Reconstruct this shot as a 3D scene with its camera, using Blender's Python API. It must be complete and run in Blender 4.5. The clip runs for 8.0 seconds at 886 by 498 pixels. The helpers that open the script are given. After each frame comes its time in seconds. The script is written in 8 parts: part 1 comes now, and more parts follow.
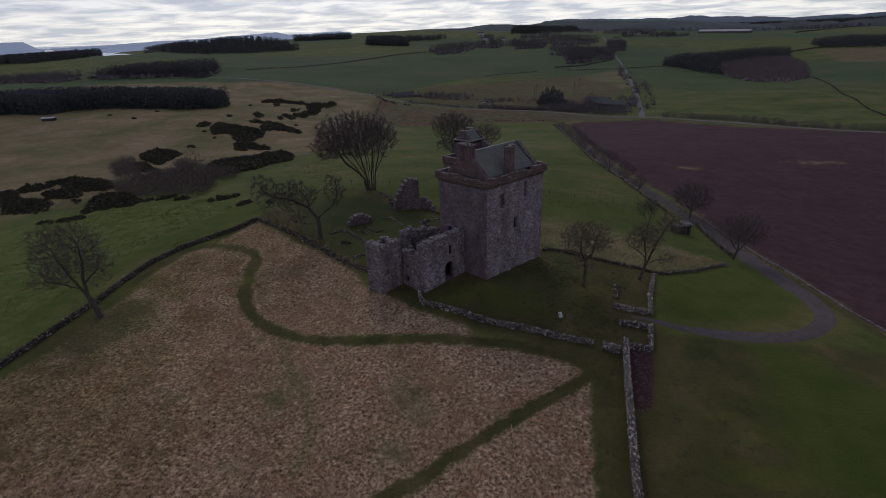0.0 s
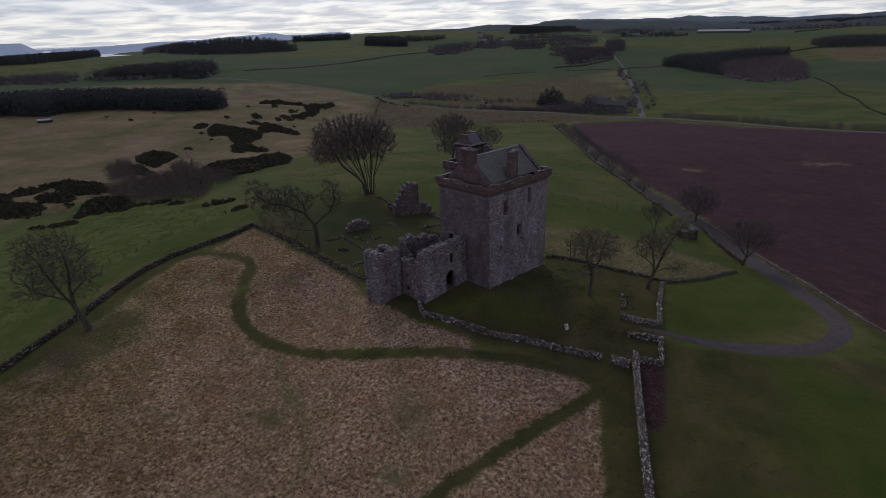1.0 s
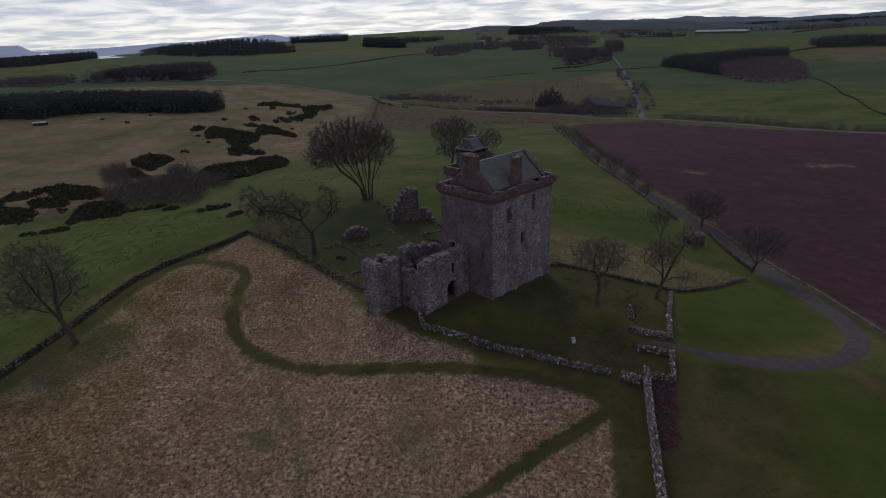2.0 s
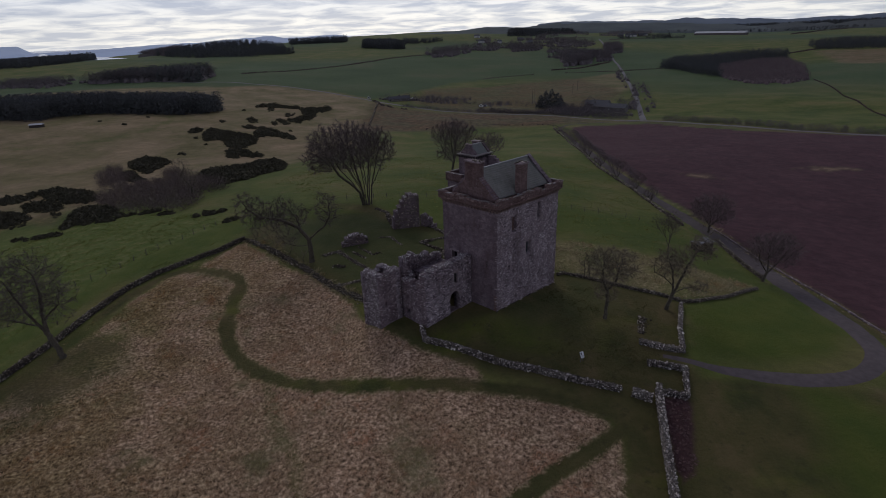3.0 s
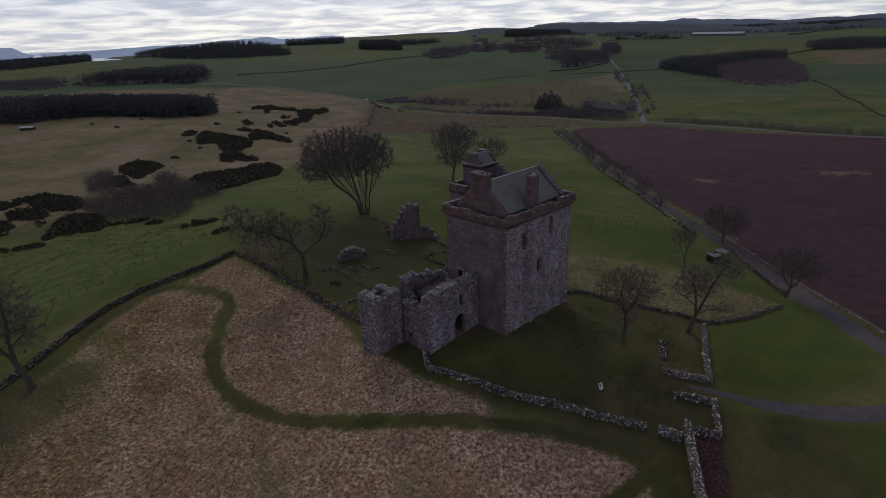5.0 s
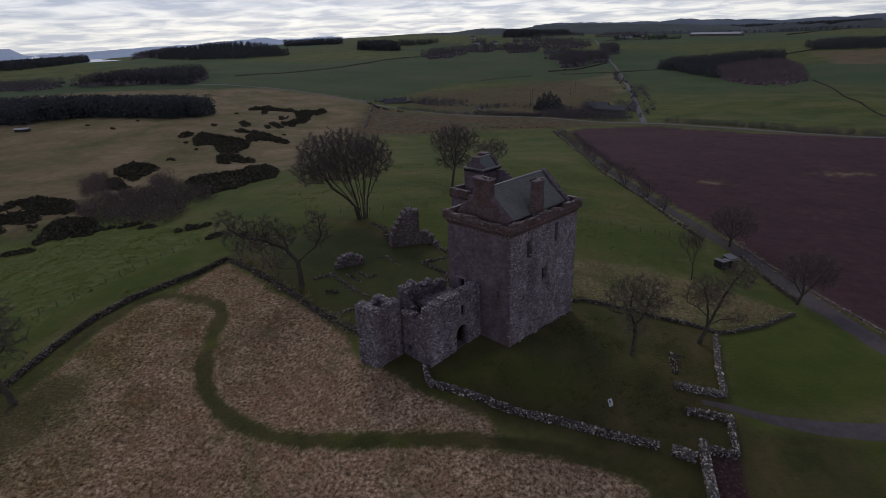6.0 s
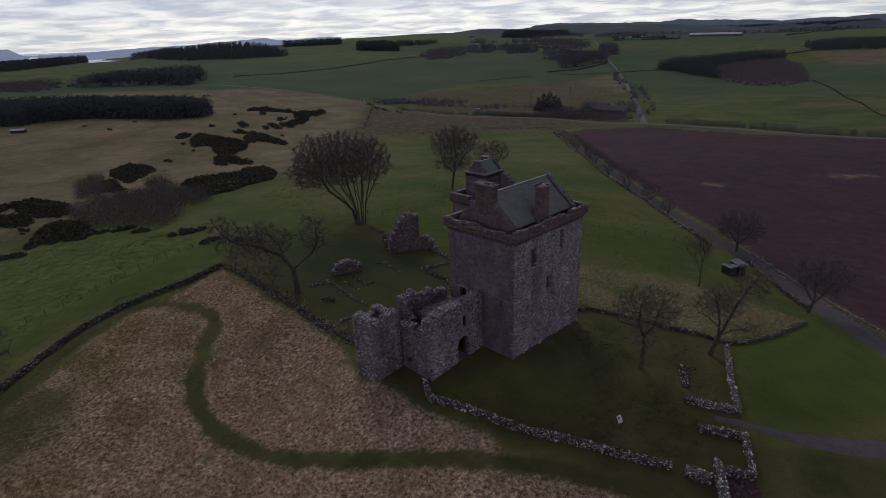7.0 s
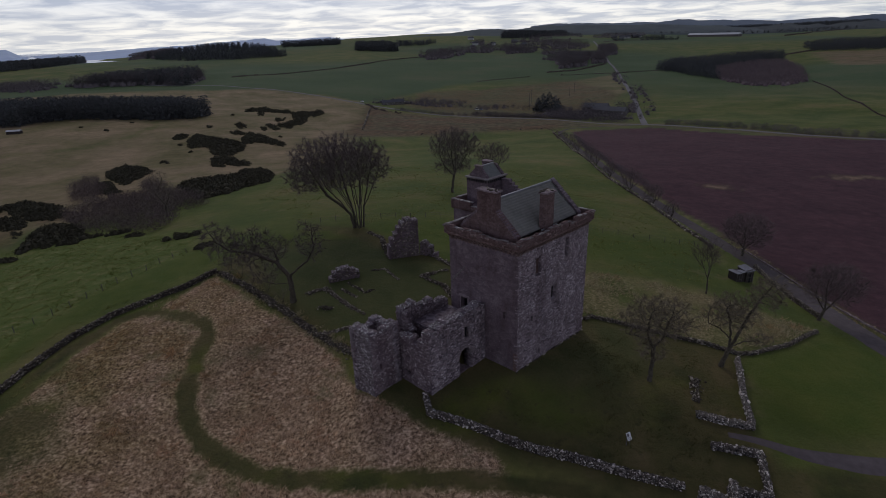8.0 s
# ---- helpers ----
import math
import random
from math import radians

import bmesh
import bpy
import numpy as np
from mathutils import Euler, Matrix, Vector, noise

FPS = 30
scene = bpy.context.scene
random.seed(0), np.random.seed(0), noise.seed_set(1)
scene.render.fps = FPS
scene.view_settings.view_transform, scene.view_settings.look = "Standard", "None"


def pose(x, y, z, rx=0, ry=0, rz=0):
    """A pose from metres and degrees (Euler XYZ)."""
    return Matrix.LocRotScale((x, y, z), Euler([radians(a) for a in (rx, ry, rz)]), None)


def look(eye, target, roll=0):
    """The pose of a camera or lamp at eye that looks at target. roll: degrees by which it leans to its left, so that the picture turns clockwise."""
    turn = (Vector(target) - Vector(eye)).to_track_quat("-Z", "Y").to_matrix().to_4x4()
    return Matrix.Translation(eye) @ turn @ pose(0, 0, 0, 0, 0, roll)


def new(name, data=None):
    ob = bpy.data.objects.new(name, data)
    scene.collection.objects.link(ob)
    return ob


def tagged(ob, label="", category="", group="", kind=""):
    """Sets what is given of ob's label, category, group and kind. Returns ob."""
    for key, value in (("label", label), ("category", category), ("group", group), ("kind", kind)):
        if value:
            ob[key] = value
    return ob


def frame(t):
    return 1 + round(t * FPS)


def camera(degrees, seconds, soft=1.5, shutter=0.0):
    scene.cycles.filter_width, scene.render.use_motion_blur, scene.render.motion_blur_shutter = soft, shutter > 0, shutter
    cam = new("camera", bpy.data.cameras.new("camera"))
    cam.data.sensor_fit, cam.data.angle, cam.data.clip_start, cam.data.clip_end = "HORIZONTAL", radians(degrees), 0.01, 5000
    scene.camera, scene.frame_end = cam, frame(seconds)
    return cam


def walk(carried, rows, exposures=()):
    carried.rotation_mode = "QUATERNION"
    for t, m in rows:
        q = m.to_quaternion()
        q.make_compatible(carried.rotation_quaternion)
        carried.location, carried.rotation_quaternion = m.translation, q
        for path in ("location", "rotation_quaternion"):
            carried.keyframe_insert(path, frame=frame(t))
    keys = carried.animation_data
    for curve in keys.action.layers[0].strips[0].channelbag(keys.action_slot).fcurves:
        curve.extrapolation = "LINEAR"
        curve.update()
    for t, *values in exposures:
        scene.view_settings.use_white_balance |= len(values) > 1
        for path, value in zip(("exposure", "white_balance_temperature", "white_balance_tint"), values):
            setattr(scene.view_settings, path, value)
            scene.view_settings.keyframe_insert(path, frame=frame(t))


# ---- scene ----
cam = camera(79.1, 8.0, soft=0.3)
PATH = [
    (0, (-3.264, -73.272, 35.853), (-3.343, -71.429, 35.081), -1.9),
    (0.5, (-3.431, -71.74, 35.849), (-3.509, -69.896, 35.077), -1.9),
    (1, (-3.617, -70.192, 35.853), (-3.693, -68.348, 35.082), -2.0),
    (1.5, (-3.807, -68.645, 35.862), (-3.881, -66.801, 35.092), -2.1),
    (3, (-4.543, -64.163, 35.871), (-4.611, -62.316, 35.107), -2.1),
    (3.5, (-4.819, -62.674, 35.881), (-4.886, -60.826, 35.117), -2.1),
    (4, (-5.09, -61.119, 35.881), (-5.154, -59.271, 35.119), -2.1),
    (4.5, (-5.312, -59.605, 35.878), (-5.373, -57.757, 35.116), -2.1),
    (6, (-5.819, -55.105, 35.612), (-5.873, -53.256, 34.852), -2.2),
    (6.5, (-5.936, -53.729, 35.546), (-5.988, -51.88, 34.786), -2.2),
    (7, (-6.046, -52.442, 35.485), (-6.097, -50.592, 34.726), -2.2),
    (7.5, (-6.152, -51.169, 35.459), (-6.2, -49.319, 34.7), -2.2),
    (8, (-6.282, -49.974, 35.455), (-6.329, -48.124, 34.697), -2.2),
]
walk(cam, [(t, look(eye, target, roll)) for t, eye, target, roll in PATH])

# ---- daylight: thin bright cloud low ahead, a greyer deck overhead, a veiled sun ----
SUN_BEARING, SUN_HEIGHT = -14.0, 38.0
world = bpy.data.worlds.new("overcast_sky")
scene.world = world
world.use_nodes = True
wn, wl = world.node_tree.nodes, world.node_tree.links
wn.clear()
w_out = wn.new("ShaderNodeOutputWorld")
w_sky = wn.new("ShaderNodeTexSky")
w_sky.sky_type, w_sky.sun_disc = "NISHITA", False
w_sky.sun_elevation, w_sky.sun_rotation = radians(SUN_HEIGHT), radians(SUN_BEARING)
w_clear = wn.new("ShaderNodeBackground")
w_clear.inputs["Strength"].default_value = 0.06
wl.new(w_sky.outputs["Color"], w_clear.inputs["Color"])
w_co = wn.new("ShaderNodeTexCoord")
w_split = wn.new("ShaderNodeSeparateXYZ")
wl.new(w_co.outputs["Generated"], w_split.inputs[0])
w_lift = wn.new("ShaderNodeMath")
w_lift.operation = "ADD"
w_lift.inputs[1].default_value = 0.10
wl.new(w_split.outputs["Z"], w_lift.inputs[0])
w_deck = wn.new("ShaderNodeVectorMath")
w_deck.operation = "DIVIDE"
w_three = wn.new("ShaderNodeCombineXYZ")
for axis in ("X", "Y", "Z"):
    wl.new(w_lift.outputs[0], w_three.inputs[axis])
wl.new(w_co.outputs["Generated"], w_deck.inputs[0])
wl.new(w_three.outputs[0], w_deck.inputs[1])
w_flat = wn.new("ShaderNodeVectorMath")
w_flat.operation = "MULTIPLY"
w_flat.inputs[1].default_value = (1, 1, 0)
wl.new(w_deck.outputs[0], w_flat.inputs[0])
w_noise = wn.new("ShaderNodeTexNoise")
w_noise.inputs["Scale"].default_value = 1.6
w_noise.inputs["Detail"].default_value = 8
w_noise.inputs["Roughness"].default_value = 0.54
w_noise.inputs["Distortion"].default_value = 0.4
wl.new(w_flat.outputs[0], w_noise.inputs["Vector"])
w_shape = wn.new("ShaderNodeValToRGB")
w_shape.color_ramp.elements[0].position, w_shape.color_ramp.elements[0].color = 0.39, (0.54, 0.59, 0.70, 1)
w_shape.color_ramp.elements[1].position, w_shape.color_ramp.elements[1].color = 0.61, (0.985, 0.985, 0.98, 1)
wl.new(w_noise.outputs["Fac"], w_shape.inputs["Fac"])
w_fade = wn.new("ShaderNodeValToRGB")  # the deck thickens from the horizon to the zenith
ramp = w_fade.color_ramp
ramp.elements[0].position, ramp.elements[0].color = 0.0, (0.955, 0.95, 0.925, 1)
ramp.elements[1].position, ramp.elements[1].color = 0.9, (0.25, 0.252, 0.345, 1)
for at, col in ((0.02, (0.93, 0.93, 0.925, 1)), (0.07, (0.70, 0.74, 0.85, 1)), (0.3, (0.40, 0.41, 0.53, 1))):
    ramp.elements.new(at).color = col
wl.new(w_split.outputs["Z"], w_fade.inputs["Fac"])
w_tone = wn.new("ShaderNodeMix")
w_tone.data_type, w_tone.blend_type = "RGBA", "MULTIPLY"
w_tone.inputs["Factor"].default_value = 1.0
wl.new(w_shape.outputs["Color"], w_tone.inputs["A"])
wl.new(w_fade.outputs["Color"], w_tone.inputs["B"])
w_dot = wn.new("ShaderNodeVectorMath")
w_dot.operation = "DOT_PRODUCT"
w_dot.inputs[1].default_value = (math.sin(radians(SUN_BEARING + 10)), math.cos(radians(SUN_BEARING + 10)), 0.0)
wl.new(w_co.outputs["Generated"], w_dot.inputs[0])
w_glow = wn.new("ShaderNodeMapRange")
w_glow.inputs["From Min"].default_value, w_glow.inputs["From Max"].default_value = 0.72, 1.0
w_glow.inputs["To Min"].default_value, w_glow.inputs["To Max"].default_value = 1.0, 1.12
wl.new(w_dot.outputs["Value"], w_glow.inputs["Value"])
w_cloud = wn.new("ShaderNodeBackground")
wl.new(w_glow.outputs["Result"], w_cloud.inputs["Strength"])
wl.new(w_tone.outputs["Result"], w_cloud.inputs["Color"])
w_mix = wn.new("ShaderNodeMixShader")
w_mix.inputs["Fac"].default_value = 0.88
wl.new(w_clear.outputs[0], w_mix.inputs[1])
wl.new(w_cloud.outputs[0], w_mix.inputs[2])
wl.new(w_mix.outputs[0], w_out.inputs["Surface"])

sun = new("sun", bpy.data.lights.new("sun", "SUN"))
sun.data.energy, sun.data.angle, sun.data.color = 0.62, radians(24), (1, 0.94, 0.88)
sun_way = Vector((math.sin(radians(SUN_BEARING)) * math.cos(radians(SUN_HEIGHT)), math.cos(radians(SUN_BEARING)) * math.cos(radians(SUN_HEIGHT)), math.sin(radians(SUN_HEIGHT))))
sun.matrix_world = look(sun_way * 400, (0, 0, 0))

# ---- materials ----
def material(name, rough=0.9, spec=0.3):
    m = bpy.data.materials.new(name)
    m.use_nodes = True
    n, l = m.node_tree.nodes, m.node_tree.links
    b = n["Principled BSDF"]
    b.inputs["Roughness"].default_value = rough
    b.inputs["Specular IOR Level"].default_value = spec
    return m, n, l, b


def noise_of(n, l, vector, scale, detail=4, rough=0.55, distort=0.0):
    t = n.new("ShaderNodeTexNoise")
    t.inputs["Scale"].default_value, t.inputs["Detail"].default_value = scale, detail
    t.inputs["Roughness"].default_value, t.inputs["Distortion"].default_value = rough, distort
    l.new(vector, t.inputs["Vector"])
    return t.outputs["Fac"]


def ramp_of(n, l, factor, stops):
    r = n.new("ShaderNodeValToRGB")
    e = r.color_ramp.elements
    e[0].position, e[0].color = stops[0][0], (*stops[0][1], 1)
    e[1].position, e[1].color = stops[-1][0], (*stops[-1][1], 1)
    for at, col in stops[1:-1]:
        e.new(at).color = (*col, 1)
    l.new(factor, r.inputs["Fac"])
    return r.outputs["Color"]


def blend(n, l, factor, a, b, how="MIX"):
    m = n.new("ShaderNodeMix")
    m.data_type, m.blend_type = "RGBA", how
    for value, slot in ((factor, "Factor"), (a, "A"), (b, "B")):
        if isinstance(value, (int, float)):
            m.inputs[slot].default_value = value
        elif isinstance(value, tuple):
            m.inputs[slot].default_value = (*value, 1)
        else:
            l.new(value, m.inputs[slot])
    return m.outputs["Result"]


def step_of(n, l, value, low, high):
    m = n.new("ShaderNodeMapRange")
    m.interpolation_type = "SMOOTHSTEP"
    m.inputs["From Min"].default_value, m.inputs["From Max"].default_value = low, high
    l.new(value, m.inputs["Value"])
    return m.outputs["Result"]


def place_of(n, l, stretch=(1, 1, 1)):
    g = n.new("ShaderNodeNewGeometry")
    if stretch == (1, 1, 1):
        return g.outputs["Position"]
    m = n.new("ShaderNodeVectorMath")
    m.operation = "MULTIPLY"
    m.inputs[1].default_value = stretch
    l.new(g.outputs["Position"], m.inputs[0])
    return m.outputs[0]


def bump_of(n, l, b, height, strength, distance):
    u = n.new("ShaderNodeBump")
    u.inputs["Strength"].default_value, u.inputs["Distance"].default_value = strength, distance
    l.new(height, u.inputs["Height"])
    l.new(u.outputs["Normal"], b.inputs["Normal"])


def stone_material(name, dark, mid, light, lichen=0.45, patch=0.0):
    """Rubble: each stone its own tone, blotched with pale lichen."""
    m, n, l, b = material(name, 0.93, 0.2)
    p = place_of(n, l)
    g = n.new("ShaderNodeNewGeometry")
    tone = ramp_of(n, l, g.outputs["Random Per Island"], [(0, dark), (0.62, mid), (0.8, tuple(0.8 * q + 0.2 * r for q, r in zip(mid, light))), (0.9, light), (1, light)])
    info = n.new("ShaderNodeObjectInfo")
    tone = blend(n, l, 0.12, tone, ramp_of(n, l, info.outputs["Random"], [(0, dark), (1, light)]))
    fine = noise_of(n, l, p, 9, 6, 0.65)
    big = noise_of(n, l, p, 0.45, 4)
    tone = blend(n, l, 0.8, tone, ramp_of(n, l, fine, [(0.36, (0.32, 0.30, 0.30)), (0.64, (1.2, 1.2, 1.2))]), "MULTIPLY")
    tone = blend(n, l, 0.6, tone, ramp_of(n, l, big, [(0.34, (0.55, 0.5, 0.52)), (0.66, (1, 1, 1))]), "MULTIPLY")
    spots = step_of(n, l, noise_of(n, l, p, 3.2, 5, 0.7), 0.56, 0.68)
    scaled = n.new("ShaderNodeMath")
    scaled.operation = "MULTIPLY"
    scaled.inputs[1].default_value = lichen
    l.new(spots, scaled.inputs[0])
    tone = blend(n, l, scaled.outputs[0], tone, (0.50, 0.50, 0.47))
    if patch:  # lime wash, soot and damp in broad upright patches
        wash = noise_of(n, l, place_of(n, l, (0.55, 0.55, 0.24)), 1.0, 5, 0.62)
        tone = blend(n, l, patch, tone, ramp_of(n, l, wash, [(0.34, (0.52, 0.46, 0.50)), (0.5, (0.95, 0.92, 0.94)), (0.66, (1.5, 1.5, 1.5))]), "MULTIPLY")
    l.new(tone, b.inputs["Base Color"])
    bump_of(n, l, b, fine, 0.6, 0.03)
    return m


def wall_material(name, dark, mid, light, joints=2.4, harl=0.0):
    """Masonry seen between the proud stones: mortar, small pinnings and damp streaks."""
    m, n, l, b = material(name, 0.95, 0.15)
    p = place_of(n, l, (1, 1, 1.5))
    v = n.new("ShaderNodeTexVoronoi")
    v.feature = "F1"
    v.inputs["Scale"].default_value = joints
    l.new(p, v.inputs["Vector"])
    cell = n.new("ShaderNodeSeparateColor")
    l.new(v.outputs["Color"], cell.inputs[0])
    tone = ramp_of(n, l, cell.outputs[0], [(0, dark), (0.5, mid), (1, light)])
    if harl:
        tone = blend(n, l, harl, tone, mid)
    streak = noise_of(n, l, place_of(n, l, (1.0, 1.0, 0.3)), 0.55, 6, 0.62)
    tone = blend(n, l, 0.65, tone, ramp_of(n, l, streak, [(0.34, (0.55, 0.46, 0.46)), (0.5, (0.9, 0.86, 0.88)), (0.66, (1.3, 1.3, 1.3))]), "MULTIPLY")
    grain = noise_of(n, l, p, 7, 6, 0.7)
    tone = blend(n, l, 0.75, tone, ramp_of(n, l, grain, [(0.34, (0.45, 0.43, 0.43)), (0.66, (1.25, 1.25, 1.25))]), "MULTIPLY")
    pale = step_of(n, l, noise_of(n, l, p, 1.9, 6, 0.72), 0.62, 0.72)
    half = n.new("ShaderNodeMath")
    half.operation = "MULTIPLY"
    half.inputs[1].default_value = 0.4
    l.new(pale, half.inputs[0])
    tone = blend(n, l, half.outputs[0], tone, (0.42, 0.41, 0.39))
    l.new(tone, b.inputs["Base Color"])
    bump_of(n, l, b, blend(n, l, 0.5, grain, v.outputs["Distance"]), 0.6, 0.08)
    return m


def plain_material(name, a, b_col, scale=3.0, rough=0.85, bump=0.3, island=0.0, spec=0.3, metal=0.0):
    m, n, l, b = material(name, rough, spec)
    p = place_of(n, l)
    tone = ramp_of(n, l, noise_of(n, l, p, scale, 6, 0.6), [(0.3, a), (0.7, b_col)])
    if island:
        g = n.new("ShaderNodeNewGeometry")
        tone = blend(n, l, island, tone, ramp_of(n, l, g.outputs["Random Per Island"], [(0, a), (1, b_col)]))
    big = noise_of(n, l, p, scale * 0.11, 3)
    tone = blend(n, l, 0.5, tone, ramp_of(n, l, big, [(0.3, (0.6, 0.6, 0.6)), (0.7, (1, 1, 1))]), "MULTIPLY")
    l.new(tone, b.inputs["Base Color"])
    b.inputs["Metallic"].default_value = metal
    if bump:
        bump_of(n, l, b, noise_of(n, l, p, scale * 3, 4), bump, 0.05)
    return m


def slate_material():
    m, n, l, b = material("roof_slate", 0.88, 0.2)
    co = n.new("ShaderNodeTexCoord")
    brick = n.new("ShaderNodeTexBrick")
    brick.offset = 0.5
    for slot, value in (("Scale", 1.0), ("Mortar Size", 0.008), ("Brick Width", 0.3), ("Row Height", 0.24), ("Bias", -0.1)):
        brick.inputs[slot].default_value = value
    brick.inputs["Color1"].default_value = (0.150, 0.154, 0.143, 1)
    brick.inputs["Color2"].default_value = (0.172, 0.177, 0.163, 1)
    brick.inputs["Mortar"].default_value = (0.11, 0.115, 0.108, 1)
    l.new(co.outputs["UV"], brick.inputs["Vector"])
    p = place_of(n, l)
    moss_shade = step_of(n, l, noise_of(n, l, p, 0.7, 6, 0.7), 0.48, 0.7)
    tone = blend(n, l, moss_shade, brick.outputs["Color"], (0.165, 0.185, 0.13))
    tone = blend(n, l, 0.5, tone, ramp_of(n, l, noise_of(n, l, p, 5, 5), [(0.3, (0.6, 0.6, 0.6)), (0.7, (1, 1, 1))]), "MULTIPLY")
    l.new(tone, b.inputs["Base Color"])
    bump_of(n, l, b, brick.outputs["Fac"], -0.25, 0.02)
    return m


def olive_of(n, l, p):
    """Where green creeps back into the dead grass, towards the field wall."""
    x = n.new("ShaderNodeSeparateXYZ")
    l.new(p, x.inputs[0])
    west, ragged = step_of(n, l, x.outputs["X"], -16.0, -56.0), noise_of(n, l, p, 0.16, 5, 0.65)
    m = n.new("ShaderNodeMath")
    m.operation = "MULTIPLY"
    l.new(west, m.inputs[0])
    l.new(step_of(n, l, ragged, 0.36, 0.6), m.inputs[1])
    return m.outputs[0]


def ground_material():
    m, n, l, b = material("ground_cover", 0.96, 0.12)
    p = place_of(n, l)
    c1, c2 = n.new("ShaderNodeVertexColor"), n.new("ShaderNodeVertexColor")
    c1.layer_name, c2.layer_name = "cover_near", "cover_far"
    s1, s2 = n.new("ShaderNodeSeparateColor"), n.new("ShaderNodeSeparateColor")
    l.new(c1.outputs["Color"], s1.inputs[0])
    l.new(c2.outputs["Color"], s2.inputs[0])
    c3, s3 = n.new("ShaderNodeVertexColor"), n.new("ShaderNodeSeparateColor")
    c3.layer_name = "cover_more"
    l.new(c3.outputs["Color"], s3.inputs[0])
    fine = noise_of(n, l, p, 2.6, 8, 0.7)
    mid = noise_of(n, l, p, 0.22, 6, 0.6)
    wide = noise_of(n, l, p, 0.035, 5, 0.6)
    streaks = noise_of(n, l, place_of(n, l, (0.75, 1.0, 1)), 0.55, 6, 0.7)
    # grazed pasture
    grass = ramp_of(n, l, wide, [(0.34, (0.064, 0.092, 0.020)), (0.5, (0.098, 0.117, 0.030)), (0.66, (0.154, 0.138, 0.052))])
    grass = blend(n, l, step_of(n, l, mid, 0.56, 0.8), grass, (0.165, 0.142, 0.072))
    grass = blend(n, l, 0.6, grass, ramp_of(n, l, streaks, [(0.33, (0.62, 0.66, 0.6)), (0.67, (1.15, 1.1, 1.05))]), "MULTIPLY")
    # the colours of the fields farther off, some haze put into them
    field = n.new("ShaderNodeMix")
    field.data_type = "RGBA"
    l.new(s2.outputs[2], field.inputs["Factor"])
    l.new(grass, field.inputs["A"])
    l.new(ramp_of(n, l, noise_of(n, l, p, 0.008, 6, 0.6), [(0.34, (0.048, 0.079, 0.032)), (0.52, (0.061, 0.093, 0.039)), (0.68, (0.086, 0.101, 0.048))]), field.inputs["B"])
    tone = field.outputs["Result"]
    lush = ramp_of(n, l, streaks, [(0.3, (0.066, 0.100, 0.019)), (0.52, (0.102, 0.128, 0.030)), (0.7, (0.186, 0.176, 0.070))])
    tone = blend(n, l, s3.outputs[0], tone, lush)
    # mown turf
    turf = ramp_of(n, l, mid, [(0.28, (0.060, 0.061, 0.021)), (0.55, (0.090, 0.078, 0.030)), (0.75, (0.136, 0.104, 0.050))])
    turf = blend(n, l, step_of(n, l, noise_of(n, l, place_of(n, l, (0.6, 1.1, 1)), 0.075, 4, 0.6), 0.5, 0.68), turf, ramp_of(n, l, mid, [(0.3, (0.068, 0.086, 0.016)), (0.7, (0.118, 0.124, 0.026))]))
    turf = blend(n, l, step_of(n, l, noise_of(n, l, place_of(n, l, (1.0, 0.7, 1)), 0.12, 5, 0.6), 0.47, 0.3), turf, (0.046, 0.054, 0.018))
    turf = blend(n, l, step_of(n, l, noise_of(n, l, p, 0.9, 5, 0.65), 0.55, 0.72), turf, (0.060, 0.055, 0.023))
    tone = blend(n, l, s1.outputs[1], tone, turf)
    tone = blend(n, l, s3.outputs[1], tone, ramp_of(n, l, mid, [(0.3, (0.052, 0.083, 0.013)), (0.7, (0.090, 0.107, 0.020))]))
    # court turf darkened to moss green, its shade put into the colour
    moss_shade = ramp_of(n, l, mid, [(0.3, (0.050, 0.064, 0.022)), (0.7, (0.080, 0.088, 0.032))])
    tone = blend(n, l, s3.outputs[2], tone, moss_shade)
    # rank, dead grass
    dead = ramp_of(n, l, fine, [(0.36, (0.08, 0.05, 0.031)), (0.5, (0.33, 0.225, 0.142)), (0.64, (0.72, 0.535, 0.365))])
    dead = blend(n, l, 0.55, dead, ramp_of(n, l, mid, [(0.3, (0.62, 0.64, 0.5)), (0.65, (1.05, 1, 1))]), "MULTIPLY")
    dead = blend(n, l, step_of(n, l, noise_of(n, l, p, 0.11, 5, 0.65), 0.54, 0.74), dead, (0.19, 0.165, 0.085))
    dead = blend(n, l, olive_of(n, l, p), dead, blend(n, l, 1.0, dead, (0.70, 0.72, 0.56), "MULTIPLY"))
    tone = blend(n, l, s1.outputs[0], tone, dead)
    # moorland and bog
    moor = ramp_of(n, l, wide, [(0.3, (0.132, 0.118, 0.052)), (0.45, (0.178, 0.150, 0.076)), (0.56, (0.226, 0.174, 0.102)), (0.72, (0.29, 0.218, 0.136))])
    moor = blend(n, l, 0.5, moor, ramp_of(n, l, mid, [(0.34, (0.6, 0.62, 0.55)), (0.64, (1.15, 1.12, 1.08))]), "MULTIPLY")
    moor = blend(n, l, 0.5, moor, ramp_of(n, l, noise_of(n, l, p, 0.9, 6, 0.7), [(0.3, (0.6, 0.6, 0.55)), (0.7, (1.15, 1.12, 1.05))]), "MULTIPLY")
    tone = blend(n, l, s2.outputs[0], tone, moor)
    bog = ramp_of(n, l, streaks, [(0.3, (0.050, 0.033, 0.018)), (0.5, (0.112, 0.071, 0.038)), (0.7, (0.205, 0.146, 0.085))])
